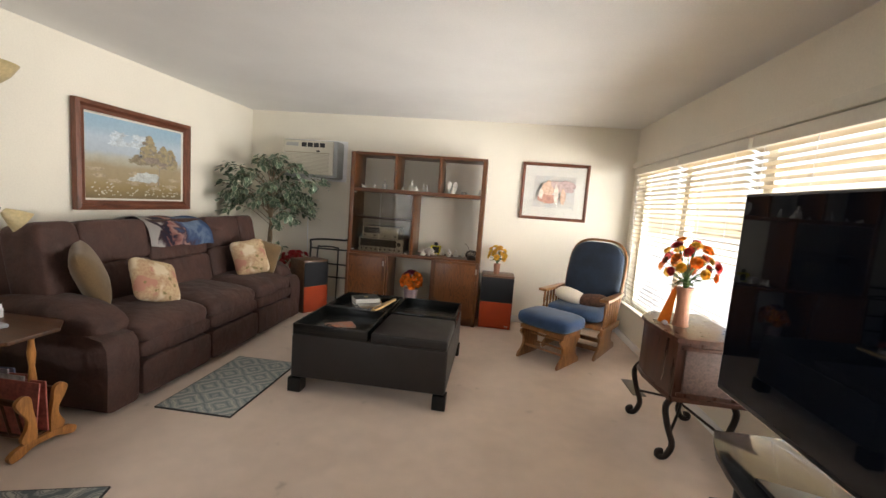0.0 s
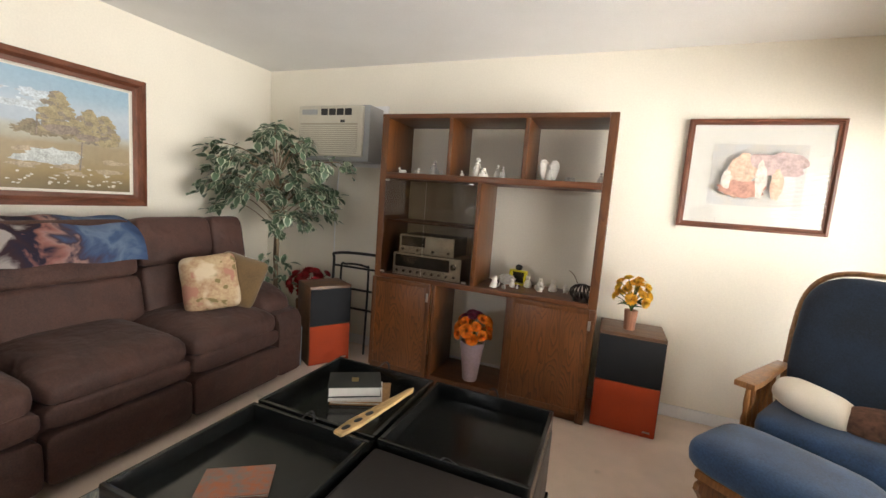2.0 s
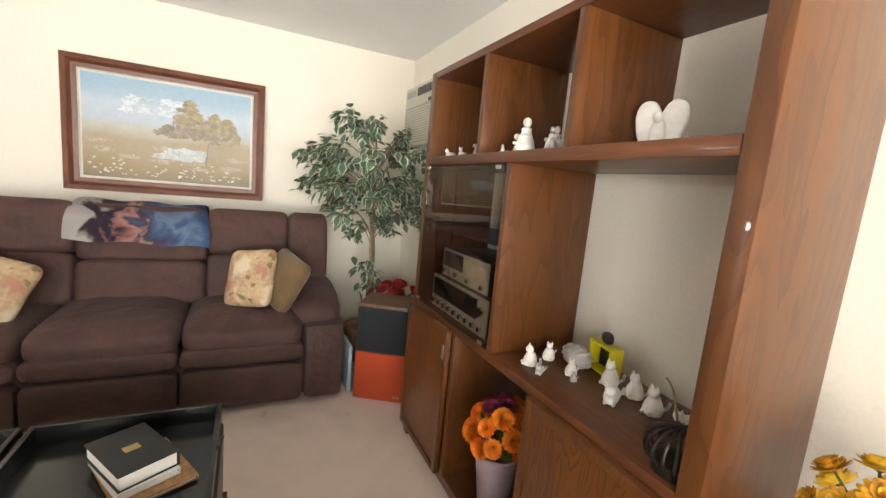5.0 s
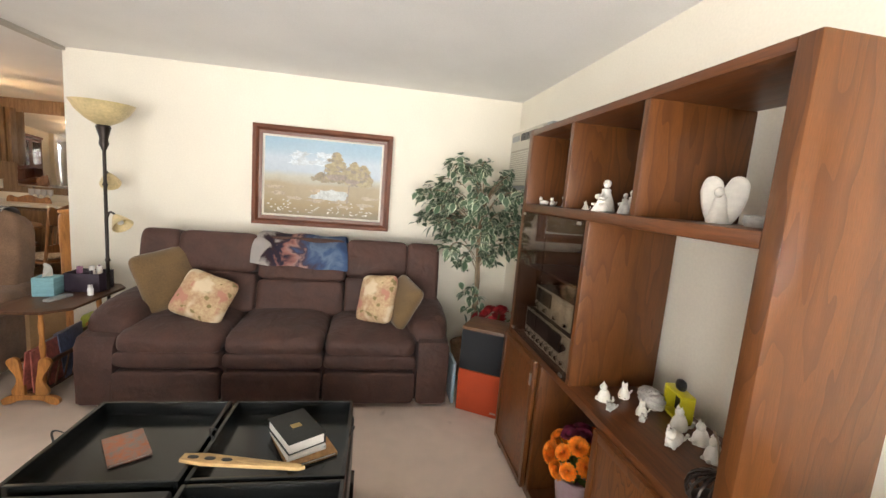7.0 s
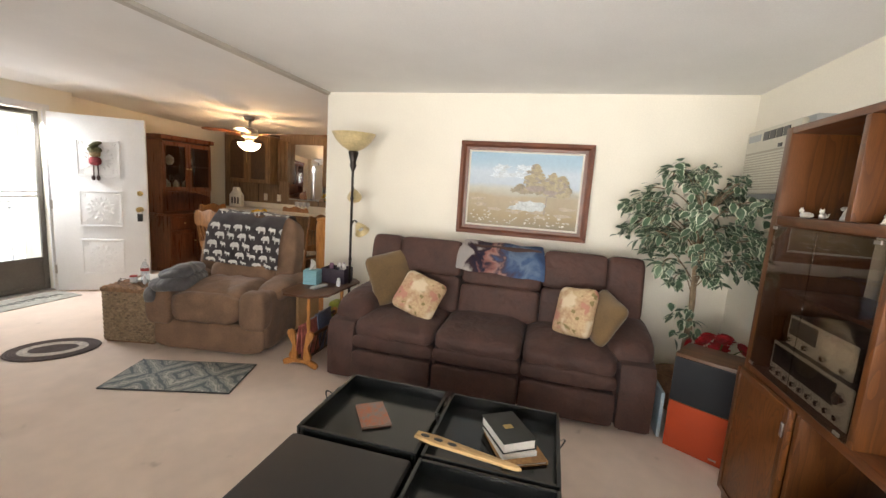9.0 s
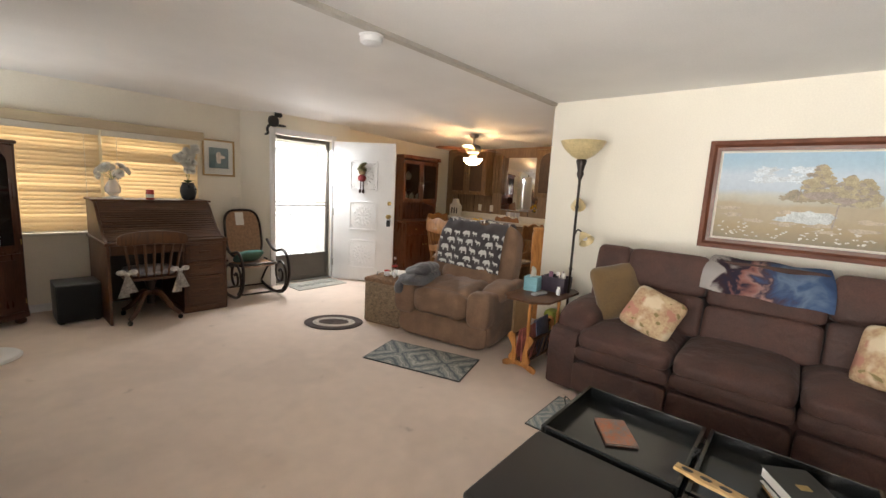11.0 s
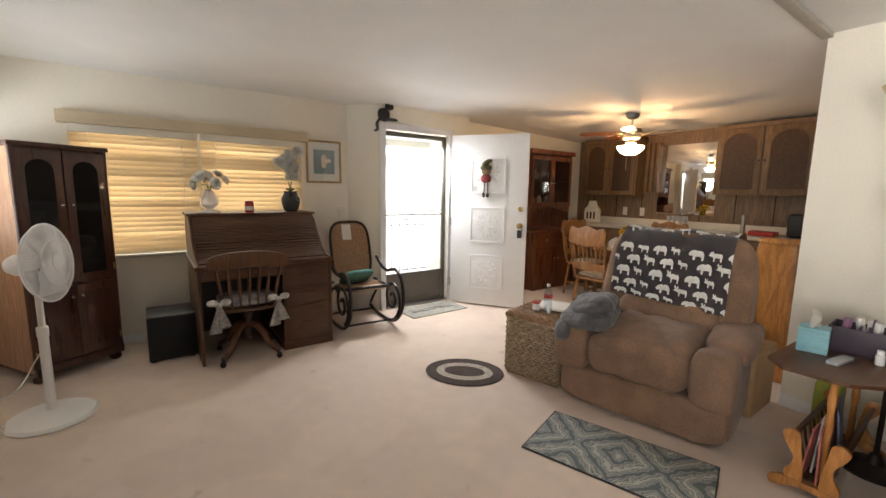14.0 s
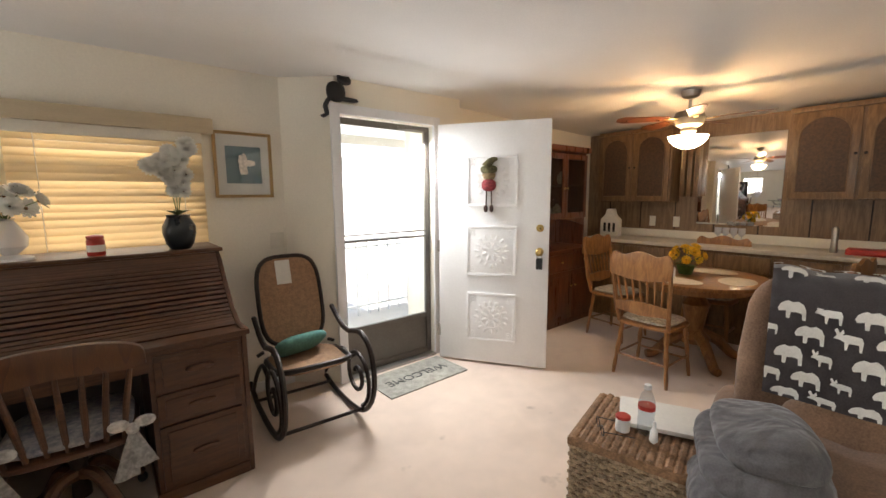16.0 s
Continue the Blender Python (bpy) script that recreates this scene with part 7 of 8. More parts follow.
tall_cabinet()
s = thing("subwoofer", 0.255, -2.02, 0, 0, "black boxy subwoofer on the carpet beside the desk", "subwoofer")
part("cabinet", box(-0.165, 0.165, -0.20, 0.165, 0.015, 0.37, bev=0.006), M_BLACK, s)
part("grille", box(-0.155, 0.155, 0.1655, 0.178, 0.03, 0.36, bev=0.005), M_BLACKCLOTH, s)
for sx in (-1, 1):
    for sy in (-1, 1):
        part("foot", lathe(bmesh.new(), [(0.02, 0), (0.02, 0.016)], 12, Matrix.Translation((sx * 0.13, sy * 0.13, 0))), M_BLACK, s)


# ---- roll-top desk ----
def desk():
    d = thing("roll_top_desk", -0.435, -1.995, 0, 180, "dark walnut roll-top desk with its tambour closed", "desk")
    # local: front at -y (towards the room), x runs from the west end to the east end
    W, F, B = 0.52, -0.425, 0.43
    for sx in (-1, 1):
        side = [(F, 0.0), (B, 0.0), (B, 1.14), (0.06, 1.14), (0.0, 1.10), (-0.10, 0.98), (-0.22, 0.86), (-0.33, 0.80), (F - 0.01, 0.79)]
        part("side_panel", prism(bmesh.new(), side, "x", sx * (W - 0.012) - 0.012, sx * (W - 0.012) + 0.012, 0.004), M_WALNUT, d)
    part("top", box(-W - 0.015, W + 0.015, 0.03, B, 1.14, 1.162, bev=0.006), M_WALNUT, d)
    part("writing_top", box(-W - 0.015, W + 0.015, F - 0.02, B, 0.755, 0.785, bev=0.008), M_WALNUT, d)
    part("back_panel", box(-W + 0.024, W - 0.024, B - 0.02, B - 0.002, 0.02, 1.139), M_WALNUT, d)
    part("top_rail", box(-W + 0.024, W - 0.024, 0.03, 0.06, 1.10, 1.1395), M_WALNUT, d)
    line = drape([(0, 0.035, 1.13), (0, -0.02, 1.075), (0, -0.11, 0.965), (0, -0.23, 0.85), (0, -0.33, 0.79)])
    n = 22
    first = None
    for i in range(n):
        u = (i + 0.5) / n
        p, q = line(u), line(min(1, u + 0.01))
        an = math.degrees(math.atan2(q.z - p.z, q.y - p.y))
        if first is None:
            first = part("tambour_slat", box(-W + 0.025, W - 0.025, -0.0105, 0.0105, -0.006, 0.006, bev=0.003), M_WALNUT, d, m=pose(0, p.y, p.z, an, 0, 0))
        else:
            clone(first, pose(0, p.y, p.z, an, 0, 0))
    # black sheet added before the back panel as the kneehole's shade
    part("kneehole_shade", box(-W + 0.024, 0.099, B - 0.10, B - 0.08, 0.06, 0.754), M_BLACK, d)
    part("apron_drawer", box(-W + 0.03, W - 0.03, F - 0.004, F + 0.02, 0.665, 0.752, bev=0.004), M_WALNUT, d)
    # in local x the pedestal is at the west end of the room
    part("pedestal", box(0.10, W - 0.0245, F + 0.002, B - 0.022, 0.03, 0.754), M_WALNUT, d)
    part("plinth", box(0.09, W - 0.0245, F - 0.004, B - 0.022, 0.0, 0.06, bev=0.004), M_WALNUT, d)
    for z0, z1 in ((0.56, 0.735), (0.40, 0.545), (0.075, 0.385)):
        dr = part("drawer", box(0.12, W - 0.045, F - 0.014, F + 0.001, z0, z1, bev=0.004), M_WALNUT, d)
        part("drawer_panel", box(0.15, W - 0.075, F - 0.02, F - 0.0145, z0 + 0.025, z1 - 0.025, bev=0.004), M_WALNUT, dr)
        part("pull", soft(bmesh.new(), (0.30, F - 0.024, (z0 + z1) / 2), (0.12, 0.02, 0.03), 0.7, nu=14, nv=6), M_WALNUT, dr)
    part("carved_pull", soft(bmesh.new(), (0.22, F - 0.012, 0.71), (0.16, 0.02, 0.03), 0.7, nu=16, nv=6), M_WALNUT, d)


desk()
DT = 1.1625
v = thing("flower_vase", -0.09, -2.12, DT, 0, "round glass vase of white silk lilies on the desk", "vase")
part("vase", lathe(bmesh.new(), [(0.05, 0), (0.085, 0.004), (0.08, 0.016), (0.025, 0.03), (0.065, 0.07), (0.07, 0.11), (0.045, 0.16), (0.026, 0.19), (0.034, 0.20)], 24), M_CRYSTAL, v)
bouquet(v, 0.19, 0.13, 0.13, ["white"] * 9, 21, 1.35, 5)
c = thing("jar_candle", -0.40, -2.10, DT, 0, "red glass jar candle on the desk", "candle")
part("jar", lathe(bmesh.new(), [(0.036, 0), (0.038, 0.004), (0.038, 0.075), (0.032, 0.085)], 24), M_RED, c)
part("lid", lathe(bmesh.new(), [(0.036, 0.0855), (0.036, 0.10), (0.02, 0.106), (0, 0.107)], 24), M_RED, c)
part("paper_label", lathe(bmesh.new(), [(0.0385, 0.02), (0.0385, 0.055)], 24), M_PAPER, c, "pale paper label")
v = thing("orchid_vase", -0.775, -2.13, DT, 0, "black ribbed vase of white silk orchids on the desk", "vase")
part("vase", lathe(bmesh.new(), [(0.05, 0), (0.068, 0.025), (0.084, 0.09), (0.083, 0.13), (0.058, 0.18), (0.062, 0.195), (0.05, 0.195), (0, 0.16)], 28), mat("black_ceramic", (0.012, 0.016, 0.018), 0.3, var=0.2, scale=10, bump=0.2), v)
rs = random.Random(4)
for k in range(3):
    pts = smooth_pts([(0, 0, 0.17), (0.03 * (k - 1), 0, 0.38), (0.06 * (k - 1) + 0.01, 0.03, 0.57 - 0.04 * k), (0.10 * (k - 1) + 0.03, 0.05, 0.55 - 0.05 * k)], 5)
    st = part("stem", tube(bmesh.new(), pts, 0.003, 5), M_STEM, v)
    for i in range(4, len(pts)):
        o = new("bloom", BLOOM["white"])
        o.parent = st
        o.matrix_basis = Matrix.Translation(pts[i] + Vector((rs.uniform(-0.02, 0.02), 0.02, rs.uniform(-0.015, 0.015)))) @ Matrix.Rotation(radians(-75), 4, "X") @ Matrix.Scale(0.95, 4)
for k in range(8):
    o = new("leaf", STEMLEAF)
    o.parent = v
    o.matrix_basis = Matrix.Translation((0, 0, 0.19)) @ Matrix.Rotation(k * 0.8, 4, "Z") @ Matrix.Rotation(radians(-35), 4, "Y") @ Matrix.Scale(0.9, 4)


def desk_chair():
    c = thing("swivel_chair", -0.262, -1.655, 0, 176, "wooden spindle-back swivel desk chair with a tied cushion", "chair")
    # local: faces +y, the back at -y
    part("seat", soft(bmesh.new(), (0, 0, 0.44), (0.46, 0.44, 0.045), 0.45, 0.5), M_WALNUT, c)
    part("crest_rail", prism(bmesh.new(), [(p.x, p.y) for p in smooth_pts([(-0.28, 0.79, 0), (-0.265, 0.865, 0), (-0.15, 0.90, 0), (0, 0.91, 0), (0.15, 0.90, 0), (0.265, 0.865, 0), (0.28, 0.79, 0)], 4)] + [(0.24, 0.775), (0, 0.79), (-0.24, 0.775)], "y", -0.29, -0.255, 0.008), M_OAK_DARK, c)
    for k in range(7):
        x = -0.21 + k * 0.07
        part("spindle", tube(bmesh.new(), [(x * 0.85, -0.19, 0.45), (x * 0.95, -0.235, 0.62), (x * 1.08, -0.272, 0.79)], [0.010, 0.013, 0.009], 8), M_WALNUT, c)
    part("swivel_post", lathe(bmesh.new(), [(0.035, 0.15), (0.03, 0.30), (0.06, 0.40), (0.10, 0.42)], 16), M_IRON, c)
    for k in range(4):
        an = radians(45 + 90 * k)
        dx, dy = math.cos(an), math.sin(an)
        lg = part("leg", tube(bmesh.new(), smooth_pts([(dx * 0.02, dy * 0.02, 0.26), (dx * 0.10, dy * 0.10, 0.25), (dx * 0.20, dy * 0.20, 0.12), (dx * 0.29, dy * 0.29, 0.06)], 5), [0.03 - 0.0007 * i for i in range(16)], 8), M_WALNUT, c)
        part("caster", soft(bmesh.new(), (dx * 0.29, dy * 0.29, 0.025), (0.045, 0.045, 0.05), 0.9, nu=12, nv=8), M_BLACK, lg)
    part("cushion", soft(bmesh.new(), (0, 0.0, 0.49), (0.43, 0.42, 0.07), 0.5, 0.7), mat("floral_chintz", (0.40, 0.38, 0.36), 0.9, scale=22, col2=(0.14, 0.15, 0.19), bump=0.2), c, "grey floral seat cushion")
    cloth = mat("tie_cloth", (0.55, 0.54, 0.52), 0.9, var=0.3, scale=30, bump=0.2)
    for sx in (-1, 1):
        t = part("tie_bow", soft(bmesh.new(), (sx * 0.21, -0.23, 0.50), (0.05, 0.05, 0.045), 0.9, nu=12, nv=8), cloth, c, "white cloth tie")
        for k, dz in ((-1, 0.20), (1, 0.16)):
            part("tie_tail", sheet(bmesh.new(), lambda u, v: Vector((sx * 0.21 + k * 0.035 * v + (u - 0.5) * 0.06 * (0.5 + v), -0.24 - 0.01 * math.sin(5 * u), 0.49 - dz * v)), 5, 6, 0.003), cloth, t)
            part("tie_loop", soft(bmesh.new(), (sx * 0.21 + k * 0.045, -0.235, 0.525), (0.075, 0.025, 0.05), 0.9, nu=12, nv=8), cloth, t)


desk_chair()


# ---- bentwood rocker ----
def rocker():
    r = thing("bentwood_rocker", -1.40, -1.93, 0, -4, "black bentwood rocking chair with cane seat and back", "rocking chair")
    # local: faces +y
    cane = mat("woven_cane", (0.30, 0.17, 0.09), 0.7, var=0.25, scale=30, fine=140, bump=0.6)
    back = Matrix.Translation((0, -0.20, 0.42)) @ Matrix.Rotation(radians(17), 4, "X")
    loop = [back @ Vector((0.215 * math.copysign(abs(math.cos(t)) ** 0.55, math.cos(t)), 0, 0.33 + 0.31 * math.copysign(abs(math.sin(t)) ** 0.55, math.sin(t)))) for t in [2 * math.pi * k / 40 for k in range(41)]]
    part("back_frame", tube(bmesh.new(), loop, 0.015, 8), M_IRON, r)
    part("back_panel", prism(bmesh.new(), [(0.205 * math.copysign(abs(math.cos(t)) ** 0.55, math.cos(t)), 0.33 + 0.30 * math.copysign(abs(math.sin(t)) ** 0.55, math.sin(t))) for t in [2 * math.pi * k / 40 for k in range(40)]], "y", -0.004, 0.004), cane, r, "tan woven cane back", m=back)
    part("note", box(-0.02, 0.08, 0.006, 0.0075, 0.44, 0.61), M_PAPER, r, "white paper note", m=back)
    part("seat_frame", tube(bmesh.new(), [(0.235 * math.copysign(abs(math.cos(t)) ** 0.5, math.cos(t)), 0.03 + 0.23 * math.copysign(abs(math.sin(t)) ** 0.5, math.sin(t)), 0.40 + 0.03 * math.sin(t)) for t in [2 * math.pi * k / 40 for k in range(41)]], 0.018, 8), M_IRON, r)
    part("seat_panel", prism(bmesh.new(), [(0.225 * math.copysign(abs(math.cos(t)) ** 0.5, math.cos(t)), 0.03 + 0.22 * math.copysign(abs(math.sin(t)) ** 0.5, math.sin(t))) for t in [2 * math.pi * k / 40 for k in range(40)]], "z", 0.395, 0.405), cane, r)
    for sx in (-1, 1):
        x = sx * 0.265
        # the runner sweeps up in front and curls back under the arm
        runner = smooth_pts([(x, -0.50, 0.10), (x, -0.30, 0.035), (x, 0.0, 0.016), (x, 0.25, 0.05), (x, 0.40, 0.16), (x, 0.46, 0.32), (x, 0.42, 0.50), (x, 0.30, 0.585), (x, 0.16, 0.57), (x, 0.08, 0.55), (x, -0.05, 0.57), (x, -0.22, 0.66)], 6)
        part("runner", tube(bmesh.new(), runner, 0.017, 8), M_IRON, r)
        part("scroll", tube(bmesh.new(), [(x, 0.20 + a, 0.28 + b) for a, b in scroll(0, 0, 0.20, 0.035, -1.2, 1.6, 40)], 0.014, 8), M_IRON, r)
        part("brace", tube(bmesh.new(), smooth_pts([(x, -0.42, 0.065), (x, -0.25, 0.25), (x, -0.05, 0.39), (x, 0.10, 0.36)], 6), 0.013, 8), M_IRON, r)
        part("strut", tube(bmesh.new(), [(x, -0.20, 0.40), (sx * 0.22, -0.20, 0.42)], 0.012, 6), M_IRON, r)
        part("strut", tube(bmesh.new(), [(x, 0.20, 0.42), (sx * 0.22, 0.20, 0.41)], 0.012, 6), M_IRON, r)
    for y, z in ((-0.30, 0.045), (0.30, 0.085)):
        part("cross_bar", tube(bmesh.new(), [(-0.265, y, z), (0.265, y, z)], 0.011, 8), M_IRON, r)
    single("cushion", soft(bmesh.new(), (0, 0, 0), (0.36, 0.22, 0.10), 0.5, 0.9), mat("teal_cotton", (0.08, 0.20, 0.17), 0.9, var=0.2, scale=15, bump=0.3), "teal cotton cushion on the rocker's seat", "cushion", m=pose(-1.38, -1.99, 0.48, 38, 0, 8))


rocker()


# ---- on the entry wall and door ----
def black_cat():
    bm = bmesh.new()
    soft(bm, (0, 0, 0.075), (0.10, 0.035, 0.15), 0.85, nu=16, nv=10)
    soft(bm, (0.045, 0, 0.165), (0.075, 0.035, 0.065), 0.9, nu=14, nv=8)
    for s in (0.02, 0.065):
        lathe(bm, [(0.014, 0), (0, 0.035)], 6, Matrix.Translation((s, 0, 0.185)))
    tube(bm, smooth_pts([(-0.03, 0, 0.03), (-0.055, 0, -0.03), (-0.05, 0, -0.09), (-0.075, 0, -0.115)], 5), 0.012, 6)
    soft(bm, (0.06, 0, 0.03), (0.12, 0.03, 0.035), 0.8, nu=12, nv=6)
    single("cat_ornament", bm, M_BLACK, "flat black cat ornament sitting on the door casing", "ornament", m=pose(-1.80, DOORY + 0.03, 2.122, 0, 0, 180) @ Matrix.Diagonal((1.5, 1.2, 0.95, 1)))


black_cat()
d = bpy.data.objects["door_1"].matrix_basis
bm = bmesh.new()
slots = []


def coloured(n):
    for f in bm.faces:
        if f not in slots:
            f.material_index = n
            slots.append(f)


soft(bm, (0.0, -0.01, 1.64), (0.14, 0.07, 0.07), 0.8, nu=16, nv=10)
tube(bm, smooth_pts([(-0.02, -0.01, 1.66), (0.02, -0.01, 1.71), (0.07, -0.01, 1.725)], 5), [0.045 - 0.0035 * k for k in range(11)], 10)
coloured(0)
soft(bm, (0, -0.005, 1.60), (0.11, 0.06, 0.09), 0.9, nu=16, nv=10)
coloured(1)
soft(bm, (0, -0.005, 1.515), (0.12, 0.07, 0.10), 0.8, nu=16, nv=10)
coloured(2)
for q in (-1, 1):
    tube(bm, [(q * 0.02, 0, 1.48), (q * 0.022, 0, 1.35)], 0.006, 6)
    soft(bm, (q * 0.024, -0.01, 1.325), (0.035, 0.045, 0.06), 0.9, nu=10, nv=6)
coloured(3)
k = single("door_ornament", bm, mat("olive_felt", (0.10, 0.09, 0.04), 0.9, var=0.4, scale=30, bump=0.3), "small hanging autumn doll on the white door", "ornament", m=d @ pose(0.44, -0.04, 0))
for q in (mat("tan_felt", (0.22, 0.16, 0.08), 0.9, var=0.4, scale=40, bump=0.3), mat("dark_red_felt", (0.24, 0.035, 0.04), 0.9, var=0.5, scale=40, bump=0.3), mat("brown_felt", (0.06, 0.035, 0.03), 0.9, var=0.3, scale=40, bump=0.3)):
    k.data.materials.append(q)
k = new("lock_box")
k.matrix_basis = d @ pose(0.855, -0.045, 0.84)
tagged(k, "small dark lock box hanging on the door knob", "lock")
part("case", box(-0.025, 0.025, -0.02, 0.015, 0, 0.09, bev=0.006), M_BLACK, k)
part("shackle", tube(bmesh.new(), smooth_pts([(-0.017, 0, 0.09), (-0.017, 0, 0.14), (0, 0, 0.155), (0.017, 0, 0.14), (0.017, 0, 0.09)], 4), 0.004, 6), M_STEEL, k)
s = thing("light_switch", -1.43, SOUTH + 0.001, 1.13, 0, "cream double light switch plate on the wall", "switch")
part("plate", box(-0.05, 0.05, 0, 0.006, -0.06, 0.06, bev=0.003), M_TRIM, s)
for q in (-0.022, 0.022):
    part("toggle", box(q - 0.006, q + 0.006, 0.006, 0.016, -0.012, 0.012, bev=0.002), M_TRIM, s)
s = thing("smoke_detector", -0.76, 1.12, CEIL - 0.0265, 0, "white round smoke detector on the ceiling batten", "smoke detector")
part("base", lathe(bmesh.new(), [(0.072, -0.012), (0.072, 0)], 32), M_WHITE, s)
part("cover", lathe(bmesh.new(), [(0, -0.05), (0.05, -0.048), (0.062, -0.04), (0.066, -0.012)], 32), M_WHITE, s)


# ---- folded metal frame by the shelf unit ----
def metal_frame():
    f = thing("folding_frame", -1.86, 4.62, 0, 0, "folded black tubular metal frame leaning by the wall", "frame")
    part("outer_tube", tube(bmesh.new(), smooth_pts([(-0.24, 0, 0.012), (-0.24, 0.02, 0.70), (-0.21, 0.02, 0.80), (0.18, 0.02, 0.82), (0.24, 0.02, 0.78), (0.24, 0, 0.012)], 6), 0.012, 8), M_BLACK, f)
    for z in (0.70, 0.52, 0.36):
        part("cross_tube", tube(bmesh.new(), [(-0.24, 0.015, z), (0.24, 0.015, z)], 0.009, 8), M_BLACK, f)
    part("inner_tube", tube(bmesh.new(), smooth_pts([(-0.12, -0.03, 0.012), (-0.13, -0.03, 0.66), (-0.08, -0.03, 0.73), (0.10, -0.03, 0.73), (0.13, -0.03, 0.66), (0.12, -0.03, 0.012)], 6), 0.009, 8), M_BLACK, f)


metal_frame()
single("plastic_folder", box(-2.24, -2.02, 4.168, 4.19, 0, 0.30, bev=0.006), mat("pale_blue_plastic", (0.35, 0.45, 0.52), 0.4, var=0.1, bump=0.03), "pale blue plastic folder standing between sofa and speaker", "folder")


# ---- dining area ----
def dining_chair_base():
    c = thing("dining_chair", -3.77, -0.715, 0, 88, "golden oak pressed-back spindle dining chair", "chair", group="chairs round the dining table")
    # local: faces +y, the back at -y
    part("seat", soft(bmesh.new(), (0, 0, 0.44), (0.44, 0.42, 0.04), 0.45, 0.5), M_OAK, c)
    part("seat_pad", soft(bmesh.new(), (0, 0, 0.475), (0.40, 0.38, 0.035), 0.5, 0.7), mat("tapestry_pad", (0.42, 0.37, 0.30), 0.9, var=0.4, scale=30, bump=0.3), c, "thin patterned seat pad")
    crest = [(p.x, p.y) for p in smooth_pts([(-0.23, 0.84, 0), (-0.235, 0.96, 0), (-0.20, 1.02, 0), (-0.12, 1.00, 0), (0, 1.035, 0), (0.12, 1.00, 0), (0.20, 1.02, 0), (0.235, 0.96, 0), (0.23, 0.84, 0)], 4)] + [(0.12, 0.82), (0, 0.81), (-0.12, 0.82)]
    part("crest_rail", prism(bmesh.new(), crest, "y", -0.285, -0.262, 0.006), M_OAK, c)
    part("lower_panel", prism(bmesh.new(), [(-0.19, 0.55), (0, 0.53), (0.19, 0.55), (0.20, 0.62), (0, 0.64), (-0.20, 0.62)], "y", -0.235, -0.215, 0.005), M_OAK, c)
    for sx in (-1, 1):
        part("back_post", tube(bmesh.new(), [(sx * 0.19, -0.18, 0.44), (sx * 0.205, -0.22, 0.60), (sx * 0.222, -0.275, 0.99)], [0.015, 0.017, 0.013], 8), M_OAK, c)
        for sy in (-1, 1):
            part("leg", lathe(bmesh.new(), [(0.012, 0.0), (0.017, 0.08), (0.013, 0.14), (0.021, 0.24), (0.014, 0.30), (0.02, 0.36), (0.016, 0.44)], 10, Matrix.Translation((sx * 0.17, sy * 0.16, 0)) @ Matrix(((1, 0, -sx * 0.09, sx * 0.04), (0, 1, -sy * 0.09, sy * 0.04), (0, 0, 1, 0), (0, 0, 0, 1)))), M_OAK, c)
        part("stretcher", tube(bmesh.new(), [(sx * 0.195, -0.18, 0.17), (sx * 0.195, 0.18, 0.17)], 0.009, 8), M_OAK, c)
    for z, y in ((0.14, 0.19), (0.22, 0.185), (0.17, -0.185)):
        part("stretcher", tube(bmesh.new(), [(-0.19, y, z), (0.19, y, z)], 0.009, 8), M_OAK, c)
    for k in range(7):
        x = -0.15 + 0.05 * k
        part("spindle", tube(bmesh.new(), [(x, -0.228, 0.63), (x * 1.1, -0.25, 0.73), (x * 1.15, -0.272, 0.83)], [0.006, 0.010, 0.006], 6), M_OAK, c)
    return c


c0 = dining_chair_base()
for x, y, rz in ((-4.48, -1.38, -6), (-4.95, -0.68, -88), (-4.25, 0.12, 172)):
    copy_thing(c0, pose(x, y, 0, 0, 0, rz))


def dining_table():
    t = thing("dining_table", -4.38, -0.62, 0, 0, "oval oak pedestal dining table with place mats", "table")
    part("tabletop", prism(bmesh.new(), [(0.56 * math.cos(k * math.pi / 28), 0.52 * math.sin(k * math.pi / 28)) for k in range(56)], "z", 0.715, 0.745, 0.008), M_OAK, t)
    part("apron", prism(bmesh.new(), [(0.44 * math.cos(k * math.pi / 20), 0.41 * math.sin(k * math.pi / 20)) for k in range(40)], "z", 0.65, 0.715), M_OAK, t)
    part("pedestal", lathe(bmesh.new(), [(0.12, 0.16), (0.13, 0.20), (0.07, 0.27), (0.09, 0.42), (0.11, 0.50), (0.06, 0.58), (0.10, 0.65)], 20), M_OAK, t)
    for k in range(4):
        an = radians(45 + 90 * k)
        dx, dy = math.cos(an), math.sin(an)
        part("foot", tube(bmesh.new(), smooth_pts([(dx * 0.06, dy * 0.06, 0.24), (dx * 0.20, dy * 0.20, 0.17), (dx * 0.33, dy * 0.33, 0.05), (dx * 0.40, dy * 0.40, 0.035)], 5), [0.05 - 0.001 * i for i in range(16)], 8), M_OAK, t)


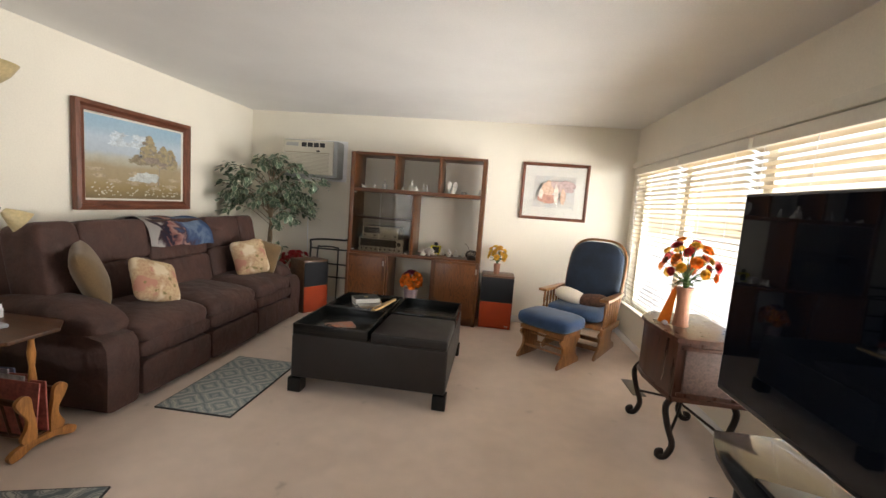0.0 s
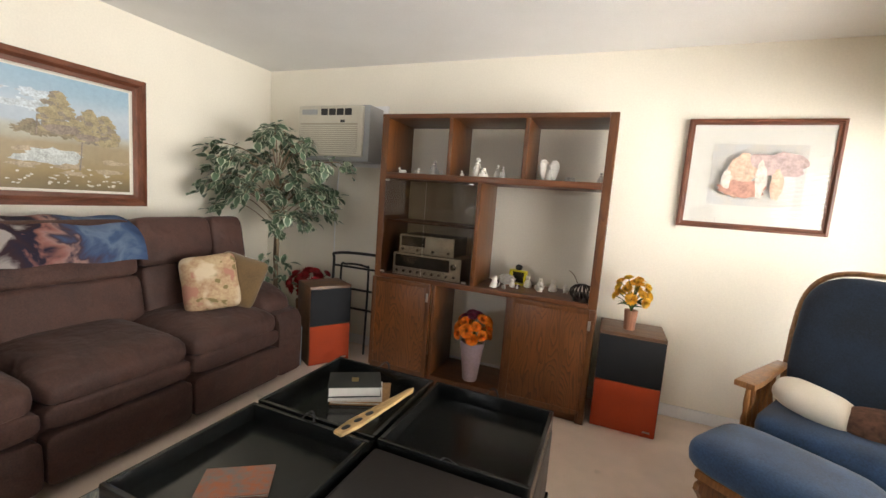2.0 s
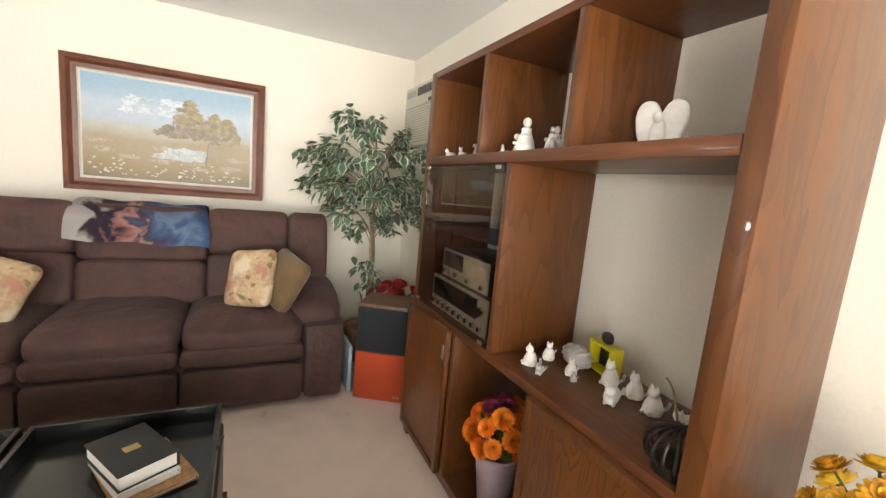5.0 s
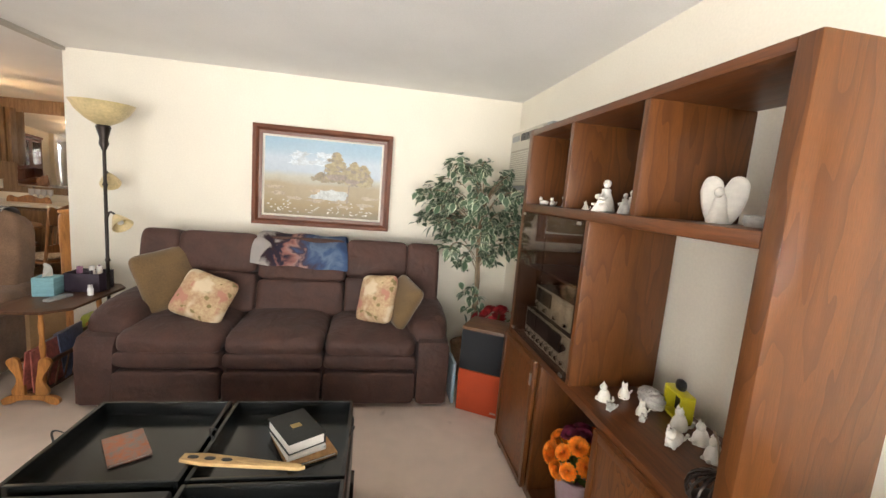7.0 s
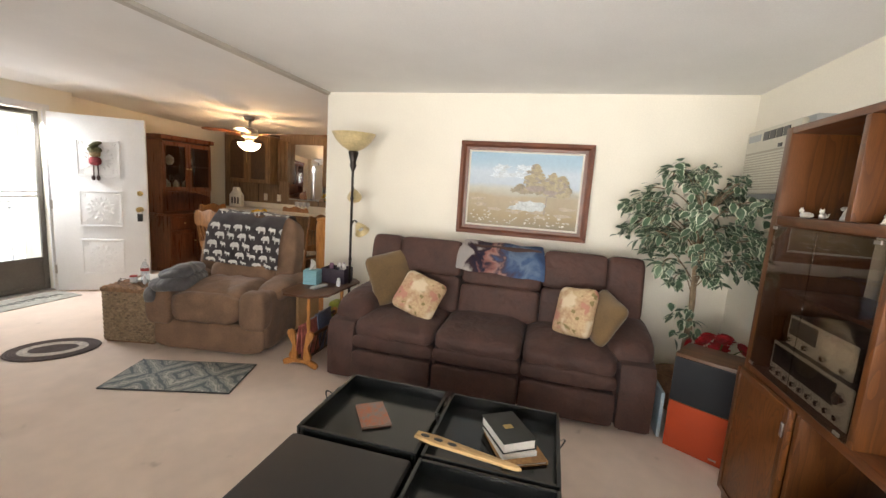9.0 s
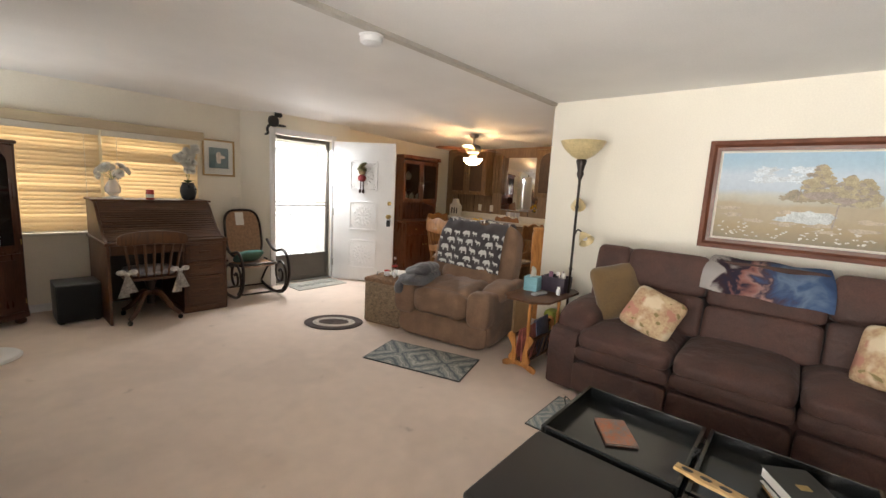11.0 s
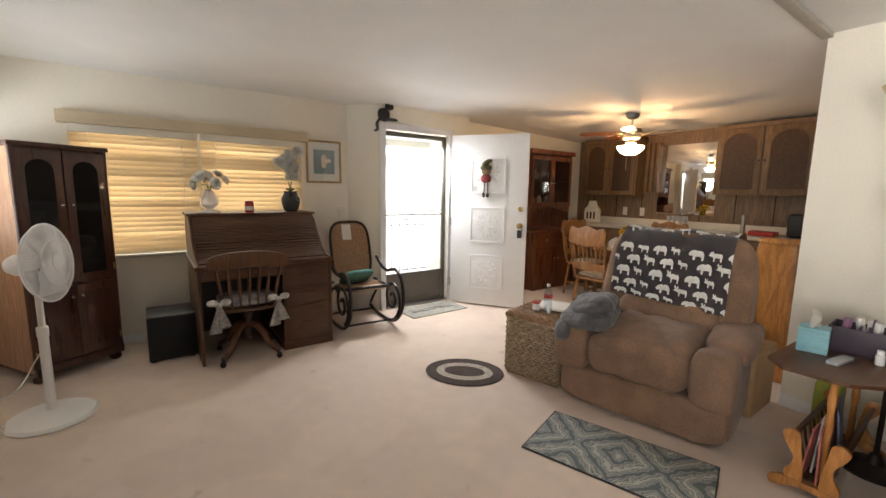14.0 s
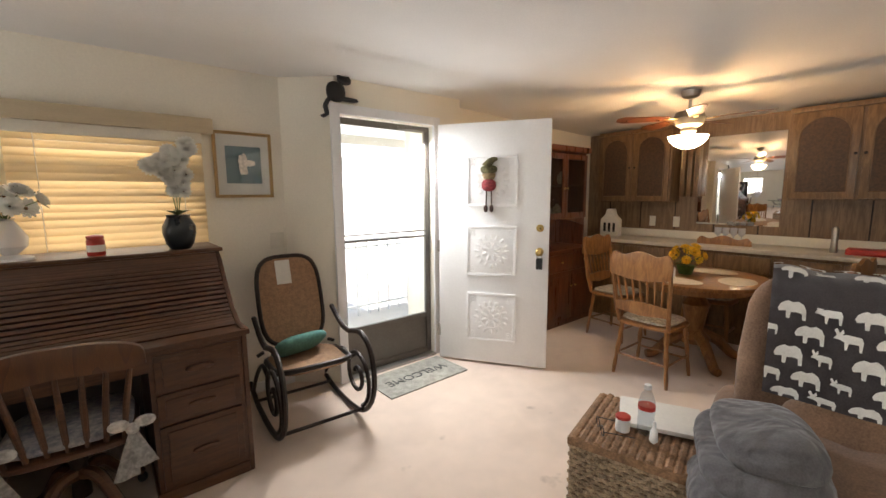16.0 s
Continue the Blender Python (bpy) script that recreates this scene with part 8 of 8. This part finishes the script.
dining_table()
M_MAT = mat("white_place_mat", (0.62, 0.55, 0.46), 0.9, var=0.15, scale=20, bump=0.2)
for x, y, rz in ((-4.03, -0.66, 90), (-4.70, -0.60, 90), (-4.34, -0.32, 5)):
    single("place_mat", prism(bmesh.new(), [(0.19 * math.cos(k * math.pi / 16), 0.13 * math.sin(k * math.pi / 16)) for k in range(32)], "z", 0, 0.003), M_MAT, "cream oval place mat on the dining table", "place mat", m=pose(x, y, 0.7455, 0, 0, rz), group="place mats")
v = thing("centrepiece", -4.40, -0.73, 0.7455, 0, "dark pot of yellow silk flowers on the dining table", "vase")
part("pot", lathe(bmesh.new(), [(0.05, 0), (0.075, 0.08), (0.065, 0.08), (0, 0.06)], 20), M_STEM, v)
bouquet(v, 0.07, 0.17, 0.13, ["yellow"] * 10, 31, 1.15, 12)
n = thing("napkin_holder", -4.17, -0.80, 0.7455, 110, "white metal napkin holder with a dark leaf on it", "napkin holder")
part("plate", prism(bmesh.new(), [(-0.07, 0), (0.07, 0), (0.07, 0.07), (0.04, 0.10), (0, 0.125), (-0.04, 0.10), (-0.07, 0.07)], "y", -0.03, -0.026), M_WHITE, n)
part("plate", prism(bmesh.new(), [(-0.07, 0), (0.07, 0), (0.07, 0.07), (0.04, 0.10), (0, 0.125), (-0.04, 0.10), (-0.07, 0.07)], "y", 0.026, 0.03), M_WHITE, n)
part("napkin_stack", box(-0.06, 0.06, -0.025, 0.025, 0.003, 0.08), M_PAPER, n)


# ---- hutch ----
def hutch():
    h = thing("china_hutch", -4.43, -1.90, 0, 180, "tall red cherry china hutch with glass doors", "hutch")
    # local: front at -y
    W = 0.44
    part("lower_case", box(-W, W, 0, 0.46, 0.06, 0.83), M_HUTCH, h)
    part("plinth", box(-W + 0.01, W - 0.01, 0.015, 0.45, 0, 0.06), M_HUTCH, h)
    part("counter", box(-W - 0.02, W + 0.02, -0.025, 0.46, 0.83, 0.86, bev=0.006), M_HUTCH, h)
    for sx in (-1, 1):
        part("side_panel", box(sx * (W - 0.02) - 0.012, sx * (W - 0.02) + 0.012, 0.13, 0.46, 0.86, 1.92), M_HUTCH, h)
    part("back_panel", box(-W + 0.03, W - 0.03, 0.44, 0.46, 0.86, 1.92), M_HUTCH, h)
    part("crown", box(-W - 0.03, W + 0.03, 0.08, 0.46, 1.92, 1.985, bev=0.014), M_HUTCH, h)
    for z in (1.18, 1.55):
        part("shelf", box(-W + 0.033, W - 0.033, 0.15, 0.44, z, z + 0.018), M_HUTCH, h)
    part("arch_rail", prism(bmesh.new(), [(-W + 0.03, 1.18)] + [(-W + 0.03 + (2 * W - 0.06) * k / 12, 1.10 + 0.07 * math.sin(math.pi * k / 12)) for k in range(13)] + [(W - 0.03, 1.18)], "y", 0.13, 0.148), M_HUTCH, h)
    for sx in (-1, 1):
        x0, x1 = (0.003, W - 0.01) if sx > 0 else (-W + 0.01, -0.003)
        bm = bmesh.new()
        for a, b, lo, hi in ((x0, x0 + 0.05, 1.19, 1.90), (x1 - 0.05, x1, 1.19, 1.90), (x0 + 0.05, x1 - 0.05, 1.19, 1.25), (x0 + 0.05, x1 - 0.05, 1.84, 1.90)):
            bx(bm, a, b, 0.11, 0.129, lo, hi, bev=0.003)
        dd = part("upper_door", bm, M_HUTCH, h)
        part("pane", box(x0 + 0.05, x1 - 0.05, 0.117, 0.121, 1.25, 1.84), M_SMOKE, dd)
        part("knob", lathe(bmesh.new(), [(0.006, 0), (0.012, 0.018), (0, 0.025)], 12, Matrix.Translation((sx * 0.028, 0.11, 1.52)) @ Matrix.Rotation(radians(90), 4, "X")), M_BRASS, dd)
        dr = part("drawer", box(x0, x1, -0.016, -0.001, 0.64, 0.81, bev=0.004), M_HUTCH, h)
        part("knob", lathe(bmesh.new(), [(0.006, 0), (0.013, 0.018), (0, 0.026)], 12, Matrix.Translation(((x0 + x1) / 2, -0.016, 0.725)) @ Matrix.Rotation(radians(90), 4, "X")), M_BRASS, dr)
        lo = part("lower_door", box(x0, x1, -0.016, -0.001, 0.08, 0.62, bev=0.004), M_HUTCH, h)
        part("raised_panel", box(x0 + 0.05, x1 - 0.05, -0.023, -0.0165, 0.13, 0.57, bev=0.005), M_HUTCH, lo)
        part("knob", lathe(bmesh.new(), [(0.006, 0), (0.013, 0.018), (0, 0.026)], 12, Matrix.Translation((sx * 0.04, -0.016, 0.45)) @ Matrix.Rotation(radians(90), 4, "X")), M_BRASS, lo)


hutch()
for x, z, r in ((-4.62, 1.5685, 0.05), (-4.28, 1.5685, 0.06), (-4.55, 1.1985, 0.05), (-4.22, 1.1985, 0.055), (-4.38, 1.1985, 0.04)):
    single("china_cup", lathe(bmesh.new(), [(r * 0.5, 0), (r, 0.05), (r * 0.95, 0.10), (r * 0.6, 0.12), (r * 0.2, 0.15), (0, 0.155)], 18), M_CERAMIC, "white china piece behind the hutch glass", "china", m=pose(x, -2.2, z), group="china in the hutch")


# ---- kitchen wall ----
def arched_cabinet(y, w, z0, z1, label):
    c = thing("kitchen_cabinet", -5.34, y, 0, 90, label, "cabinet", group="upper kitchen cabinets")
    # local: front at -y (towards +x of the room)
    part("case", box(-w / 2, w / 2, 0.0, 0.258, z0, z1), M_KCAB, c)
    for sx in (-1, 1):
        x0, x1 = (0.012, w / 2 - 0.02) if sx > 0 else (-w / 2 + 0.02, -0.012)
        d = part("door", box(x0, x1, -0.02, -0.001, z0 + 0.015, z1 - 0.05, bev=0.004), M_KCAB, c)
        cx, hw = (x0 + x1) / 2, (x1 - x0) / 2 - 0.055
        top = z1 - 0.10 - hw
        arch = [(cx - hw, z0 + 0.07), (cx + hw, z0 + 0.07)] + [(cx + hw * math.cos(k * math.pi / 12), top + hw * math.sin(k * math.pi / 12)) for k in range(13)]
        part("mesh_panel", prism(bmesh.new(), arch, "y", -0.0225, -0.0205), mat("dark_cane_panel", (0.07, 0.035, 0.016), 0.6, var=0.3, scale=60, bump=0.4), d, "dark arched cane panel")
        tr = tube(bmesh.new(), [(x, -0.0225, z) for x, z in arch + arch[:1]], 0.006, 6)
        part("arch_moulding", tr, M_KCAB, d)
        part("knob", lathe(bmesh.new(), [(0.005, 0), (0.012, 0.015), (0, 0.022)], 12, Matrix.Translation((sx * 0.03, -0.02, (z0 + z1) / 2 - 0.02)) @ Matrix.Rotation(radians(90), 4, "X")), M_IRON, d)
    part("cornice", box(-w / 2, w / 2, -0.03, 0.258, z1 - 0.045, z1, bev=0.008), M_KCAB, c)


arched_cabinet(-1.70, 0.86, 1.36, 2.20, "dark oak upper cabinet with arched panels over the buffet")
arched_cabinet(0.21, 0.96, 1.39, 2.21, "oak upper cabinet with arched cane panels over the counter")
arched_cabinet(1.19, 0.96, 1.39, 2.21, "oak upper cabinet with arched cane panels over the counter")
k = thing("wall_mirror", -5.597, -0.70, 0, 90, "large frameless mirror on the panelled wall", "mirror")
part("mirror_glass", box(-0.37, 0.37, -0.008, -0.001, 1.12, 2.06, bev=0.002), M_MIRROR, k)
part("mirror_clip", box(-0.02, 0.02, -0.012, -0.0085, 1.115, 1.14), M_CHROME, k)
for i in range(3):
    single("wall_cabinet_end", box(-5.595, -5.50, -1.24 + 0.07 * i, -1.19 + 0.07 * i, 1.42, 2.10, bev=0.004), M_KCAB, "narrow oak panel strip beside the mirror", "panel")
for y in [-2.1 + 0.4 * i for i in range(12)]:
    structure("panel_groove", box(-5.6035, -5.5975, y - 0.006, y + 0.006, 0.95, 1.40), M_IRON, "dark groove in the wood panelling", "trim")


def counter():
    c = thing("kitchen_counter", -5.31, 0.15, 0, 90, "long kitchen counter with a pale laminate top", "counter")
    part("worktop", box(-2.25, 1.9, -0.30, 0.287, 0.90, 0.94, bev=0.008), mat("pale_laminate", (0.55, 0.50, 0.43), 0.4, var=0.1, scale=20, bump=0.05), c)
    part("backsplash", box(-2.25, 1.9, 0.27, 0.287, 0.94, 1.03, bev=0.004), M_TRIM, c)
    part("carcass", box(-2.25, 1.9, -0.26, 0.287, 0.0, 0.899), M_KCAB, c)
    for i in range(9):
        x = -2.22 + i * 0.458
        d = part("door", box(x, x + 0.44, -0.28, -0.261, 0.12, 0.70, bev=0.005), M_KCAB, c)
        part("drawer", box(x, x + 0.44, -0.28, -0.261, 0.72, 0.87, bev=0.005), M_KCAB, c)
        part("handle", tube(bmesh.new(), [(x + 0.38, -0.285, 0.55), (x + 0.38, -0.30, 0.57), (x + 0.38, -0.30, 0.63), (x + 0.38, -0.285, 0.65)], 0.005, 6), M_IRON, d)


counter()
CZ = 0.9405
single("pepper_mill", lathe(bmesh.new(), [(0.025, 0), (0.028, 0.01), (0.022, 0.10), (0.026, 0.20), (0.018, 0.22), (0, 0.23)], 16), M_STEEL, "tall steel thermos on the counter", "flask", m=pose(-5.25, 0.12, CZ))
single("red_tray", box(-0.09, 0.09, -0.12, 0.12, 0, 0.05, bev=0.01), M_RED, "red tray on the counter", "tray", m=pose(-5.25, 0.32, CZ))
single("coffee_maker", soft(bmesh.new(), (0, 0, 0.13), (0.20, 0.18, 0.26), 0.3, 0.3), M_BLACK, "black coffee maker on the counter", "appliance", m=pose(-5.30, 0.62, CZ))
for i in range(4):
    single("glass_goblet", lathe(bmesh.new(), [(0.03, 0), (0.005, 0.008), (0.005, 0.07), (0.03, 0.10), (0.032, 0.16)], 14), M_CRYSTAL, "clear goblet standing by the mirror", "glass", m=pose(-5.42, -0.80 + 0.07 * i, CZ), group="goblets")
w = thing("white_house_ornament", -5.35, -1.95, CZ, 90, "white openwork house ornament on the buffet", "ornament")
part("body", prism(bmesh.new(), [(-0.12, 0), (0.12, 0), (0.12, 0.20), (0.06, 0.26), (0.04, 0.33), (-0.04, 0.33), (-0.06, 0.26), (-0.12, 0.20)], "y", -0.04, 0.04, 0.006), M_CERAMIC, w)
for a in (-0.06, 0, 0.06):
    part("opening", box(a - 0.015, a + 0.015, -0.043, -0.0405, 0.05, 0.16, bev=0.001), M_BLACK, w)
for y in (-1.55, -1.28):
    single("outlet_plate", box(-5.599, -5.59, y - 0.035, y + 0.035, 1.07, 1.19, bev=0.003), M_TRIM, "cream outlet plate on the panelling", "outlet")
# knotty post at the end of the kitchen bar
b = thing("bar_end_post", -3.42, 0.98, 0, 0, "knotty golden pine post at the bar's end", "post")
part("post", soft(bmesh.new(), (0, 0, 0.52), (0.10, 0.26, 1.04), 0.3, 0.12, nu=24, nv=20, bulge=lambda p: p + Vector((0, 0.012 * math.sin(11 * p.z), 0))), M_PINE, b)
part("cap", soft(bmesh.new(), (0, 0, 1.05), (0.12, 0.28, 0.05), 0.4, 0.6), M_PINE, b)
single("cardboard_box", box(-2.98, -2.62, 0.98, 1.14, 0, 0.42, bev=0.004), mat("cardboard", (0.42, 0.26, 0.13), 0.9, var=0.1, scale=10, bump=0.2), "brown cardboard box beside the recliner", "box")


# ---- ceiling fan with its lamp ----
def ceiling_fan():
    z = ceil_z(-4.17, -0.70)
    f = thing("ceiling_fan", -4.17, -0.70, z, 20, "ceiling fan with wooden blades and a lit glass bowl", "ceiling fan")
    part("canopy", lathe(bmesh.new(), [(0.02, -0.07), (0.06, -0.05), (0.075, -0.005)], 24), M_STEEL, f)
    part("downrod", lathe(bmesh.new(), [(0.013, -0.16), (0.013, -0.05)], 12), M_STEEL, f)
    mo = part("motor", lathe(bmesh.new(), [(0.05, -0.30), (0.10, -0.27), (0.12, -0.22), (0.10, -0.17), (0.03, -0.15)], 24), M_BRONZE, f)
    for k in range(5):
        m = Matrix.Rotation(k * 2 * math.pi / 5, 4, "Z") @ Matrix.Rotation(radians(11), 4, "X")
        b = part("blade", prism(bmesh.new(), [(0.17, -0.045), (0.50, -0.065), (0.56, -0.03), (0.56, 0.03), (0.50, 0.065), (0.17, 0.045)], "z", -0.228, -0.222), M_HUTCH, f, m=m)
        part("blade_iron", box(0.09, 0.20, -0.018, 0.018, -0.236, -0.2285, bev=0.002), M_BRASS, b)
    part("light_bowl", lathe(bmesh.new(), [(0, -0.46), (0.05, -0.455), (0.10, -0.43), (0.135, -0.39), (0.145, -0.36), (0.14, -0.36), (0.12, -0.39), (0.0, -0.44)], 28), mat("lit_frosted_glass", (0.9, 0.8, 0.65), 0.5, var=0.05, bump=0, emit=(1.0, 0.78, 0.48, 9.0)), f, "glowing frosted glass bowl")
    part("fitter", lathe(bmesh.new(), [(0.05, -0.34), (0.06, -0.32), (0.05, -0.295)], 20), M_BRONZE, f)
    part("pull_chain", tube(bmesh.new(), [(0.03, -0.03, -0.45), (0.03, -0.03, -0.62)], 0.003, 5), M_BRASS, f)


ceiling_fan()
lamp("bowl_light", "POINT", pose(-4.17, -0.70, ceil_z(-4.17, -0.7) - 0.345), 21, (1.0, 0.55, 0.24), soft=0.06)
